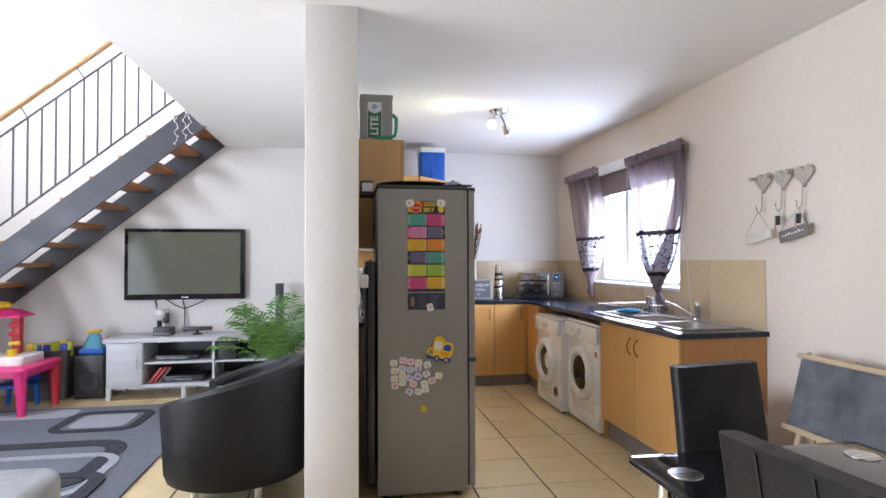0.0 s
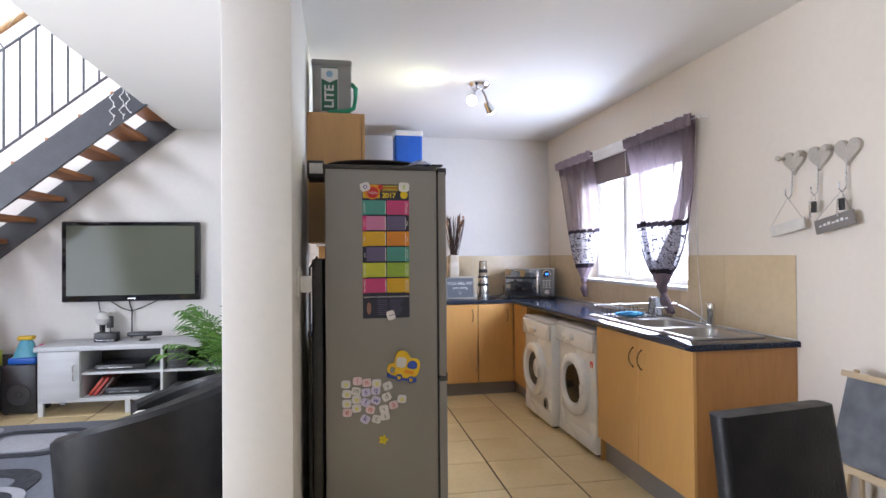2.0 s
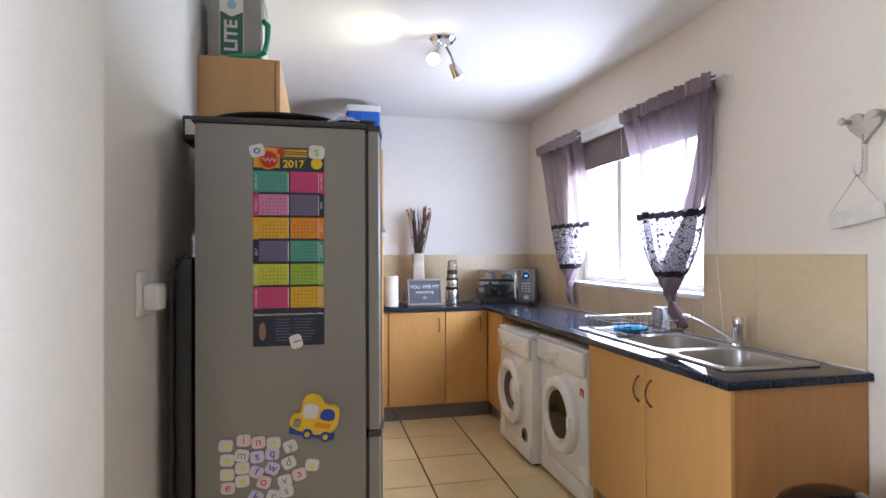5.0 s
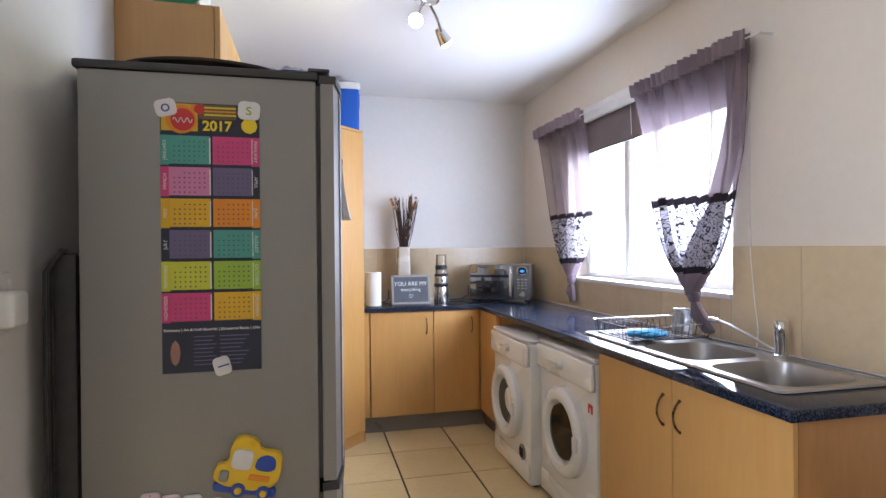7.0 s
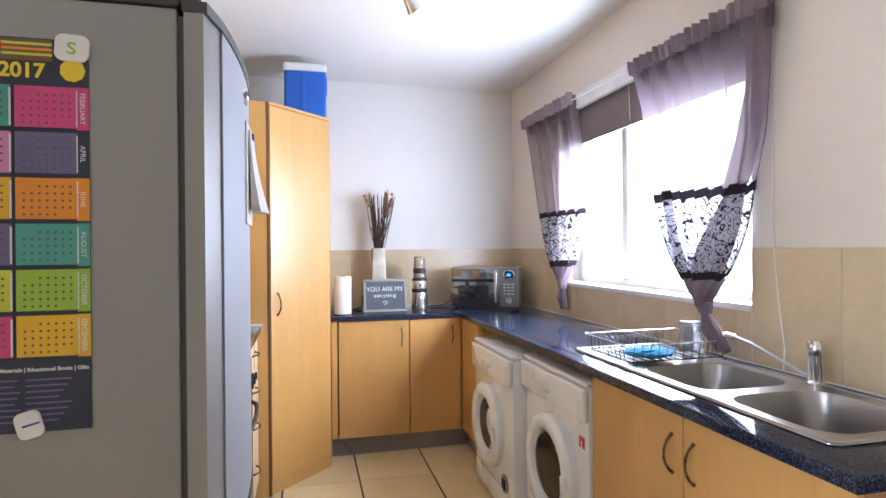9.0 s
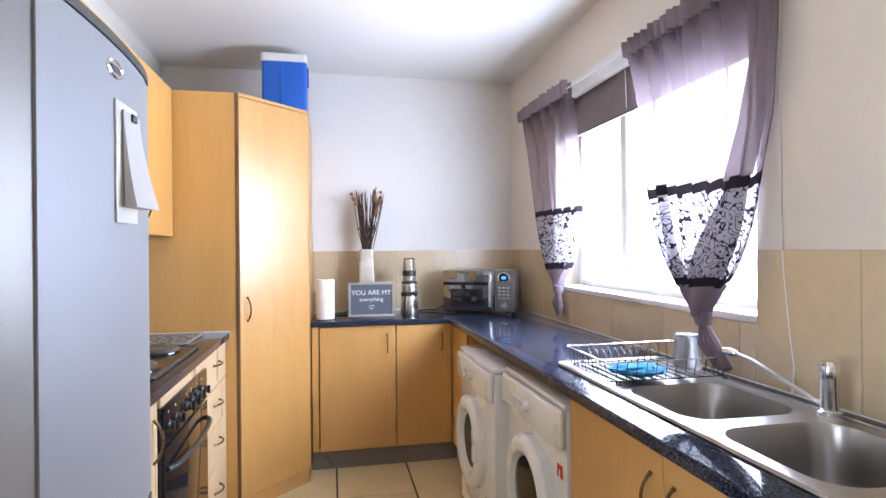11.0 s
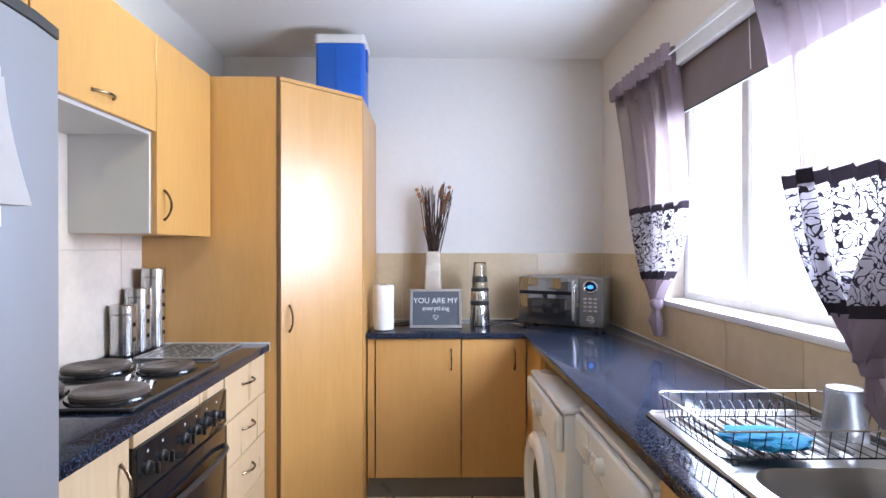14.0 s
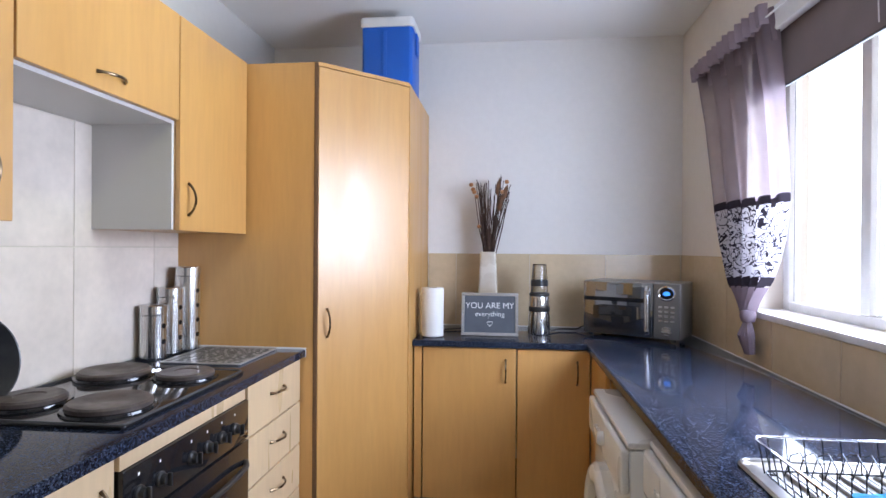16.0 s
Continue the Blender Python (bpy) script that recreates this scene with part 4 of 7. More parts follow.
bmesh.ops.create_grid(bm, x_segments=26, y_segments=20, size=0.5)
for v in bm.verts:
    d = v.co.length
    v.co = Vector((0.96 + v.co.x * 0.16, 3.66 + v.co.y * 0.22, 1.752 + 0.045 * max(0, 1 - d * 1.6) + 0.014 * noise.noise(v.co * 7) * (1 - d)))
solid("tea_towel", bm, CLOTH, "crumpled blue and white cloth on the fridge", "cloth", origin=(0.96, 3.66, 1.745))

lite = thing("cooler_box", (0.55, 4.26, 2.125), "grey carton with green printed label and green strap", "box")
BOXGREY = surface("grey_carton", (0.33, 0.32, 0.30), (0.28, 0.27, 0.255), rough=0.5, scale=9)
LGREEN = surface("dark_green_label", (0.04, 0.15, 0.085), rough=0.5, scale=15)
PALEBOX = surface("pale_carton", (0.60, 0.60, 0.56), rough=0.6, scale=9)
AQUA_INK = ink("pale_blue_ink", (0.30, 0.50, 0.66))
STRAP = surface("green_strap", (0.03, 0.36, 0.20), (0.02, 0.26, 0.14), rough=0.5, scale=40)
part("carton", bx(0.435, 0.645, 4.14, 4.38, 2.126, 2.415, bevel=0.006), BOXGREY, lite)
part("carton_lid", bx(0.43, 0.652, 4.135, 4.385, 2.395, 2.432, bevel=0.01), BOXGREY, lite)
part("label_border", bx(0.480, 0.576, 4.1385, 4.1398, 2.136, 2.33), PALEBOX, lite, "pale label border")
part("front_label", bx(0.484, 0.572, 4.1375, 4.1395, 2.14, 2.385), LGREEN, lite, "dark green label")
bm = bmesh.new()
plate(bm, [(-0.046, 0.035), (-0.046, -0.022), (0.0, -0.045), (0.046, -0.022), (0.046, 0.035)], [], 0, 0.0012)
bm.transform(Matrix.Translation((0.528, 4.1374, 2.345)) @ wall_text)
part("badge", bm, WHITE_PLASTIC, lite, "white shield badge")
part("badge_print", lt([(0.0, 0.0006), (0.020, 0.0006), (0.020, 0.0)], n=6, m=Matrix.Translation((0.528, 4.1361, 2.348)) @ wall_text), AQUA_INK, lite, "pale blue star print")
words("LITE", 0.070, Matrix.Translation((0.528, 4.1362, 2.222)) @ wall_text @ Matrix.Rotation(radians(90), 4, "Z"), WHITE_INK, lite, "lettering", 0.0003, bold=0.002)
part("side_label", bx(0.6465, 0.6485, 4.15, 4.37, 2.15, 2.38), PALEBOX, lite, "pale printed side")
part("side_print", bx(0.649, 0.650, 4.17, 4.26, 2.32, 2.37), BOXGREY, lite)
part("strap", tb([(0.652, 4.16, 2.30), (0.672, 4.13, 2.27), (0.67, 4.11, 2.20), (0.66, 4.10, 2.15), (0.62, 4.108, 2.133), (0.57, 4.112, 2.131), (0.52, 4.12, 2.131)], [0.012, 0.013, 0.011, 0.012, 0.014, 0.013, 0.008], 8), STRAP, lite, "looped green strap")

cool = thing("cool_box", (1.22, 6.22, 2.122), "blue plastic cool box with a white lid on the larder", "cool box")
BLUE = surface("blue_plastic", (0.008, 0.115, 0.52), (0.006, 0.095, 0.45), rough=0.4, scale=6)
bm = bmesh.new()
plate(bm, rrect(1.215, 6.22, 0.255, 0.24, 0.02), [], 2.123, 2.44)
part("cool_body", bm, BLUE, cool)
part("recess_line", bx(1.19, 1.215, 6.0965, 6.0985, 2.135, 2.42, bevel=0.0005), BLUE, cool)
bm = bmesh.new()
plate(bm, rrect(1.215, 6.22, 0.27, 0.255, 0.025), [], 2.441, 2.492, bevel=0.012)
part("cool_lid", bm, WHITE_PLASTIC, cool, "white lid")
part("clasp", bx(1.343, 1.352, 6.19, 6.25, 2.33, 2.44, bevel=0.003), BLUE, cool)

# ---- ceiling spotlight ----
lamp = thing("ceiling_spotlight", (1.56, 4.80, 2.55), "two-headed chrome ceiling spotlight with glowing bulbs", "ceiling light")
part("base_plate", lt([(0.0, 2.549), (0.075, 2.549), (0.075, 2.538), (0.06, 2.522), (0.0, 2.52)], (1.56, 4.80, 0), 28), CHROME, lamp)
BULB = glow("lit_bulb", (1.0, 0.97, 0.84), 45.0)
BULB_SIDE = glow("turned_bulb", (1.0, 0.93, 0.78), 4.0)
for (ex, ey, ez), (dx, dy, dz), bmat in (((1.52, 4.85, 2.44), (-0.30, -0.85, -0.30), BULB), ((1.69, 5.02, 2.44), (0.62, 0.30, -0.80), BULB_SIDE)):
    part("arm", tb([(1.56 + (ex - 1.56) * 0.2, 4.80 + (ey - 4.80) * 0.2, 2.523), (ex * 0.6 + 1.56 * 0.4, ey * 0.6 + 4.80 * 0.4, 2.50), (ex, ey, ez)], 0.008, 8), CHROME, lamp)
    tm = Vector((dx, dy, dz)).to_track_quat("Z", "Y").to_matrix().to_4x4()
    hd = part("spot_head", lt([(0.0, -0.05), (0.018, -0.05), (0.024, -0.03), (0.036, 0.035), (0.034, 0.035), (0.022, -0.02), (0.0, -0.025)], (ex, ey, ez), 24, m=tm), CHROME, lamp)
    part("bulb", lt([(0.0, 0.058), (0.02, 0.054), (0.034, 0.04), (0.030, 0.02), (0.02, 0.0), (0.0, -0.01)], (ex, ey, ez), 20, m=tm), bmat, hd)

# ---- worktop things ----
roll = thing("kitchen_roll", (1.44, 6.20, 0.90), "white paper kitchen roll standing on the worktop", "paper towel")
part("paper", lt([(0.0, 0.904), (0.052, 0.904), (0.056, 0.908), (0.057, 1.14), (0.053, 1.148), (0.02, 1.148), (0.02, 1.10), (0.0, 1.10)], (1.44, 6.20, 0), 28), PAPER, roll)
part("cardboard_core", lt([(0.0205, 1.12), (0.0205, 1.1495), (0.018, 1.1495), (0.018, 1.12)], (1.44, 6.20, 0), 20), surface("cardboard", (0.42, 0.32, 0.2), rough=0.9), roll)

sm = Matrix.Translation((1.727, 6.25, 0.902)) @ Matrix.Rotation(radians(-10), 4, "X")
sign = thing("framed_sign", sm, "grey framed sign with white lettering and a heart", "sign")
SLATE = surface("slate_board", (0.085, 0.10, 0.12), (0.07, 0.08, 0.10), rough=0.5, scale=18)
FRAMEG = surface("grey_wood_frame", (0.33, 0.31, 0.28), (0.25, 0.23, 0.21), rough=0.55, scale=20, stretch=(1, 6, 6))
part("board", bx(-0.13, 0.13, 0.003, 0.010, 0.014, 0.206), SLATE, sign, local=True)
for a in ((-0.146, 0.146, 0.0, 0.016), (-0.146, 0.146, 0.204, 0.220)):
    part("frame_rail", bx(a[0], a[1], -0.006, 0.014, a[2], a[3], bevel=0.002), FRAMEG, sign, local=True)
for a in ((-0.146, -0.130), (0.130, 0.146)):
    part("frame_stile", bx(a[0], a[1], -0.006, 0.014, 0.0165, 0.2035, bevel=0.002), FRAMEG, sign, local=True)
part("stand", bx(-0.02, 0.02, 0.015, 0.05, 0.005, 0.14, bevel=0.002), FRAMEG, sign, local=True)
words("YOU ARE MY", 0.043, sm @ Matrix.Translation((0, 0.0022, 0.153)) @ wall_text, WHITE_INK, sign, "lettering", 0.0004)
words("everything", 0.036, sm @ Matrix.Translation((0, 0.0022, 0.110)) @ wall_text, WHITE_INK, sign, "lettering", 0.0004)
hp = [(0.016 * math.sin(t) ** 3 * 0.9, 0, 0.0009 * (13 * math.cos(t) - 5 * math.cos(2 * t) - 2 * math.cos(3 * t) - math.cos(4 * t))) for t in [2 * math.pi * i / 36 for i in range(36)]]
part("heart_outline", tb([(x, 0.0025, 0.062 + z) for x, y, z in hp], 0.0012, 5, closed=True), WHITE_INK, sign, local=True)

vase = thing("vase", (1.71, 6.50, 0.90), "tapered glazed stone-coloured vase holding dried stems", "vase")
VASE = surface("ivory_glaze", (0.62, 0.58, 0.50), (0.45, 0.38, 0.28), rough=0.25, scale=7, coat=0.3)
rings = []
for w_, z in ((0.115, 0.903), (0.112, 1.0), (0.10, 1.15), (0.088, 1.30), (0.085, 1.33)):
    rings.append([(x, y, z) for x, y in rrect(1.71, 6.50, w_, w_, 0.012, 3)])
for w_, z in ((0.07, 1.33), (0.07, 1.20)):
    rings.append([(x, y, z) for x, y in rrect(1.71, 6.50, w_, w_, 0.010, 3)])
bm = loft(bmesh.new(), rings)
part("vase_body", bm, VASE, vase)
stems = thing("dried_stems", (1.71, 6.50, 1.2), "bunch of dried brown stems, seed pods and copper baubles", "dried flowers")
STEM = surface("dried_stem", (0.04, 0.02, 0.014), (0.065, 0.034, 0.022), rough=0.8, scale=40)
POD = surface("copper_bauble", (0.50, 0.26, 0.12), (0.38, 0.18, 0.08), rough=0.3, metal=0.6, scale=30)
HUSK = surface("seed_husk", (0.18, 0.085, 0.04), (0.10, 0.05, 0.025), rough=0.8, scale=50)
rng = random.Random(5)
for k in range(42):
    a = rng.uniform(0, 2 * math.pi)
    sp = rng.uniform(0.02, 0.125)
    top = Vector((1.715 + math.cos(a) * sp, 6.50 + math.sin(a) * sp * 0.5, rng.uniform(1.62, 1.755)))
    base = Vector((1.71 + rng.uniform(-0.02, 0.02), 6.50 + rng.uniform(-0.02, 0.02), 1.22))
    mid = base.lerp(top, 0.55) + Vector((rng.uniform(-0.012, 0.012), 0, 0))
    st = part("stem", tb([base, mid, top], [0.0034, 0.0032, 0.002], 5), STEM, stems)
for bx_, bz in ((1.615, 1.70), (1.632, 1.66), (1.645, 1.635), (1.81, 1.715), (1.785, 1.66), (1.66, 1.47), (1.625, 1.675)):
    part("bauble", lt([(0.0, -0.013), (0.009, -0.009), (0.013, 0.0), (0.009, 0.009), (0.0, 0.013)], (bx_, 6.47, bz), 14), POD, stems, "copper bauble")
for bx_, bz, lean in ((1.80, 1.655, 18), (1.765, 1.69, 8), (1.775, 1.60, 12)):
    part("seed_pod", lt([(0.0, -0.055), (0.010, -0.04), (0.015, -0.01), (0.012, 0.025), (0.0, 0.05)], (bx_, 6.48, bz), 10, m=Matrix.Rotation(radians(lean), 4, "Y")), HUSK, stems)

blend = thing("blender", (1.985, 6.37, 0.90), "silver bullet blender with black bands and clear cup", "blender")
part("base", lt([(0.0, 0.903), (0.058, 0.903), (0.060, 0.91), (0.056, 1.0), (0.052, 1.02)], (1.985, 6.37, 0), 28), STEEL_V, blend)
part("band", lt([(0.0535, 1.02), (0.056, 1.024), (0.055, 1.043), (0.052, 1.046)], (1.985, 6.37, 0), 28), BLACK_PLASTIC, blend)
part("collar", lt([(0.0515, 1.046), (0.052, 1.095), (0.050, 1.10)], (1.985, 6.37, 0), 28), STEEL_V, blend)
part("button", lt([(0.0, 0.006), (0.010, 0.006), (0.012, 0.0)], n=14, m=Matrix.Translation((1.985, 6.318, 1.07)) @ Matrix.Rotation(radians(90), 4, "X")), CHROME, blend)
part("lid_ring", lt([(0.05, 1.1005), (0.053, 1.104), (0.052, 1.116), (0.044, 1.118)], (1.985, 6.37, 0), 28), BLACK_PLASTIC, blend)
part("clear_cup", lt([(0.044, 1.118), (0.041, 1.20), (0.036, 1.265), (0.033, 1.268), (0.0, 1.269), (0.0, 1.265), (0.033, 1.263), (0.038, 1.20), (0.041, 1.12)], (1.985, 6.37, 0), 28), CLEAR, blend, "clear plastic cup")
part("cup_band", lt([(0.0455, 1.155), (0.0455, 1.182), (0.043, 1.184), (0.043, 1.153)], (1.985, 6.37, 0), 28), BLACK_PLASTIC, blend)

# microwave, turned into the corner
mm = Matrix.Translation((2.213, 6.375, 0.902)) @ Matrix.Rotation(math.atan2(-0.235, 0.42), 4, "Z") @ Matrix.Diagonal((1.13, 0.9, 1.0, 1.0))
micro = thing("microwave", mm, "silver microwave oven with mirrored black door, angled in corner", "microwave")
MIRROR = surface("mirrored_dark_glass", (0.24, 0.25, 0.27), (0.22, 0.23, 0.25), rough=0.03, metal=0.95, scale=3, rough_vary=0.01)
part("case", bx(0, 0.425, 0.012, 0.285, 0.012, 0.285, bevel=0.006), surface("silver_case", (0.34, 0.33, 0.32), rough=0.35, metal=0.6, scale=5), micro, local=True)
dr = part("door", bx(0.004, 0.315, -0.008, 0.0115, 0.016, 0.281, bevel=0.004), MIRROR, micro, "mirrored door", local=True)
part("door_window", bx(0.05, 0.245, -0.0095, -0.0083, 0.045, 0.16, bevel=0.0004), BLACK_GLOSS, dr, local=True)
part("door_strip", bx(0.006, 0.28, -0.0095, -0.0083, 0.185, 0.205), BLACK_GLOSS, dr, local=True)
part("door_handle", tb([(0.292, -0.012, 0.035), (0.292, -0.032, 0.05), (0.292, -0.034, 0.15), (0.292, -0.032, 0.245), (0.292, -0.012, 0.262)], 0.010, 10), STEEL_V, dr, local=True)
cp = part("control_panel", bx(0.318, 0.422, -0.006, 0.0115, 0.016, 0.281, bevel=0.003), surface("panel_grey", (0.16, 0.155, 0.15), rough=0.35, metal=0.4), micro, local=True)
part("display_ring", lt([(0.027, 0.002), (0.031, 0.006), (0.036, 0.005), (0.038, 0.0)], n=32, m=Matrix.Translation((0.37, -0.006, 0.235)) @ Matrix.Rotation(radians(90), 4, "X")), CHROME, cp, "chrome display ring", local=True)
part("display", lt([(0.0, 0.003), (0.026, 0.003), (0.0275, 0.0)], n=28, m=Matrix.Translation((0.37, -0.006, 0.235)) @ Matrix.Rotation(radians(90), 4, "X")), BLACK_GLOSS, cp, local=True)
part("display_digits", lt([(0.0, 0.0006), (0.015, 0.0006), (0.015, 0.0)], n=20, m=Matrix.Translation((0.37, -0.0092, 0.235)) @ Matrix.Rotation(radians(90), 4, "X") @ Matrix.Diagonal((1.0, 0.7, 1.0, 1.0))), glow("blue_digits", (0.05, 0.30, 1.0), 1.2), cp, "glowing blue digits", local=True)
for r in range(4):
    for c in range(3):
        part("key", bx(0.336 + 0.025 * c, 0.352 + 0.025 * c, -0.0085, -0.0062, 0.165 - 0.022 * r, 0.175 - 0.022 * r, bevel=0.0008, seg=1), STEEL, cp, local=True)
part("knob", lt([(0.0, 0.014), (0.018, 0.014), (0.021, 0.0)], n=24, m=Matrix.Translation((0.37, -0.006, 0.055)) @ Matrix.Rotation(radians(90), 4, "X")), STEEL, cp, local=True)
for fx in (0.03, 0.39):
    for fy in (0.03, 0.25):
        part("foot", lt([(0.0, 0.0), (0.012, 0.0), (0.012, 0.0125), (0.0, 0.0125)], (fx, fy, 0.0), 12), BLACK_PLASTIC, micro, local=True)
solid("power_cable", tb([(2.04, 6.42, 0.906), (2.10, 6.52, 0.906), (2.2, 6.54, 0.906), (2.27, 6.60, 0.93), (2.28, 6.635, 1.0)], 0.004, 6), BLACK_PLASTIC, "black power cable lying behind the appliances", "cable", origin=(2.04, 6.42, 0.906))
solid("power_cable", tb([(1.42, 6.29, 0.906), (1.46, 6.40, 0.906), (1.56, 6.46, 0.906), (1.60, 6.56, 0.92), (1.61, 6.635, 0.98)], 0.004, 6), BLACK_PLASTIC, "black power cable lying on the worktop", "cable", origin=(1.42, 6.29, 0.906))

# canisters and the glass board by the hob
for cyl_x, y, r, h in ((0.462, 5.395, 0.0495, 0.200), (0.466, 5.497, 0.0495, 0.260), (0.486, 5.588, 0.0495, 0.340)):
    can = thing("canister", (cyl_x, y, 0.923), "brushed stainless steel storage canister with lid", "canister", "canisters by the stove")
    part("can_body", lt([(0.0, 0.0), (r, 0.0), (r, h - 0.04), (r - 0.002, h - 0.038)], (cyl_x, y, 0.925), 28), STEEL_V, can)
    part("can_lid", lt([(r - 0.002, h - 0.037), (r + 0.001, h - 0.036), (r + 0.001, h - 0.004), (r - 0.004, h), (0.0, h)], (cyl_x, y, 0.925), 28), STEEL_V, can)
    for q in range(int(h / 0.08)):
        part("window_hole", lt([(0.0, 0.002), (0.008, 0.002), (0.010, 0.0)], n=14, m=Matrix.Translation((cyl_x + r * 0.992, y - r * 0.12, 0.985 + 0.06 * q)) @ Vector((0.992, -0.12, 0)).to_track_quat("Z", "Y").to_matrix().to_4x4()), BLACK_GLOSS, can)
board = thing("worktop_saver", (0.71, 5.46, 0.923), "grey glass board printed with words beside the hob", "chopping board")
part("glass_board", plate(bmesh.new(), rrect(0.71, 5.455, 0.31, 0.33, 0.012), [], 0.9245, 0.929, bevel=0.001), surface("grey_printed_glass", (0.30, 0.29, 0.28), (0.24, 0.23, 0.22), rough=0.38, scale=12), board)
rng = random.Random(3)
bm = bmesh.new()
for r in range(13):
    x = 0.57
    while x < 0.84:
        w_ = rng.uniform(0.012, 0.05)
        box(bm, x, min(x + w_, 0.855), 5.31 + 0.022 * r, 5.322 + 0.022 * r, 0.9292, 0.9296)
        x += w_ + 0.012
tagged(part("print", bm, ink("dark_print", (0.06, 0.06, 0.06)), board, "rows of small dark printed words"), kind="stuff")
board2 = thing("frying_pan", (0.50, 4.50, 0.94), "black non-stick pan on the back of the stove", "pan")
part("pan_bowl", lt([(0.0, 0.0), (0.09, 0.0), (0.115, 0.035), (0.118, 0.036), (0.094, -0.003), (0.0, -0.004)], n=36, m=Matrix.Translation((0.455, 4.66, 1.05)) @ Matrix.Rotation(radians(78), 4, "Y")), BLACK_PLASTIC, board2)

# dish rack, cup and scourer on the drainer
rack = thing("dish_rack", (2.48, 4.42, 0.908), "coated wire dish rack standing on the drainer", "dish rack")
WIRE = surface("dark_coated_wire", (0.05, 0.055, 0.06), rough=0.25, metal=0.7, scale=20)
rx0, rx1, ry0, ry1, rz0, rz1 = 2.29, 2.715, 4.24, 4.555, 0.922, 0.983
part("top_rim", tb([(x, y, rz1) for x, y in rrect((rx0 + rx1) / 2, (ry0 + ry1) / 2, rx1 - rx0, ry1 - ry0, 0.02, 3)], 0.0024, 7, closed=True), CHROME, rack)
part("base_rim", tb([(x, y, rz0) for x, y in rrect((rx0 + rx1) / 2, (ry0 + ry1) / 2, rx1 - rx0 - 0.03, ry1 - ry0 - 0.03, 0.02, 3)], 0.002, 6, closed=True), WIRE, rack)
for k in range(12):
    x = rx0 + 0.03 + k * (rx1 - rx0 - 0.06) / 11
    part("wire", tb([(x, ry0, rz1), (x, ry0 + 0.012, rz0), (x, (ry0 + ry1) / 2, rz0 - 0.002), (x, ry1 - 0.012, rz0), (x, ry1, rz1)], 0.0013, 5), WIRE, rack)
for k in range(10):
    y = ry0 + 0.03 + k * (ry1 - ry0 - 0.06) / 9
    part("end_wire", tb([(rx0, y, rz1), (rx0 + 0.012, y, rz0)], 0.0013, 5), WIRE, rack)
    part("end_wire", tb([(rx1, y, rz1), (rx1 - 0.012, y, rz0)], 0.0013, 5), WIRE, rack)
for k in range(11):
    x = rx0 + 0.04 + k * 0.024
    part("plate_loop", tb([(x, 4.43, rz0), (x + 0.006, 4.44, rz0 + 0.045), (x + 0.008, 4.47, rz0 + 0.062), (x + 0.006, 4.50, rz0 + 0.045), (x, 4.51, rz0)], 0.0013, 5), WIRE, rack)
for x in (rx0 + 0.03, rx1 - 0.03):
    for y in (ry0 + 0.01, ry1 - 0.01):
        part("foot", tb([(x, y, rz0), (x, y - 0.004, 0.914), (x + 0.012, y - 0.004, 0.9125), (x + 0.012, y, rz0)], 0.0022, 5), WIRE, rack)
cup = thing("plastic_tumbler", (2.64, 4.365, 0.926), "clear ribbed tumbler upside down in the rack", "cup")
part("tumbler_wall", lt([(0.046, 0.927), (0.040, 1.03), (0.036, 1.04), (0.0, 1.041), (0.0, 1.038), (0.034, 1.037), (0.0375, 1.028), (0.044, 0.927)], (2.64, 4.365, 0), 16), glass("milky_tumbler", (0.9, 0.92, 0.95), 0.25), cup)
SCOUR = surface("blue_scourer", (0.02, 0.30, 0.52), (0.01, 0.17, 0.38), rough=0.9, scale=40, bump=0.8, bump_scale=120)
bm = bmesh.new()
bmesh.ops.create_icosphere(bm, subdivisions=4, radius=1)
for v in bm.verts:
    q = 1 + 0.22 * noise.noise(v.co * 3) + 0.09 * noise.noise(v.co * 11)
    v.co = Vector((2.44 + v.co.x * 0.09 * q, 4.335 + v.co.y * 0.07 * q, 0.938 + v.co.z * 0.017 * q))
solid("scourer", bm, SCOUR, "blue net scouring cloth lying in the rack", "scourer", origin=(2.43, 4.36, 0.928))

# ---- curtains, blind and rod ----


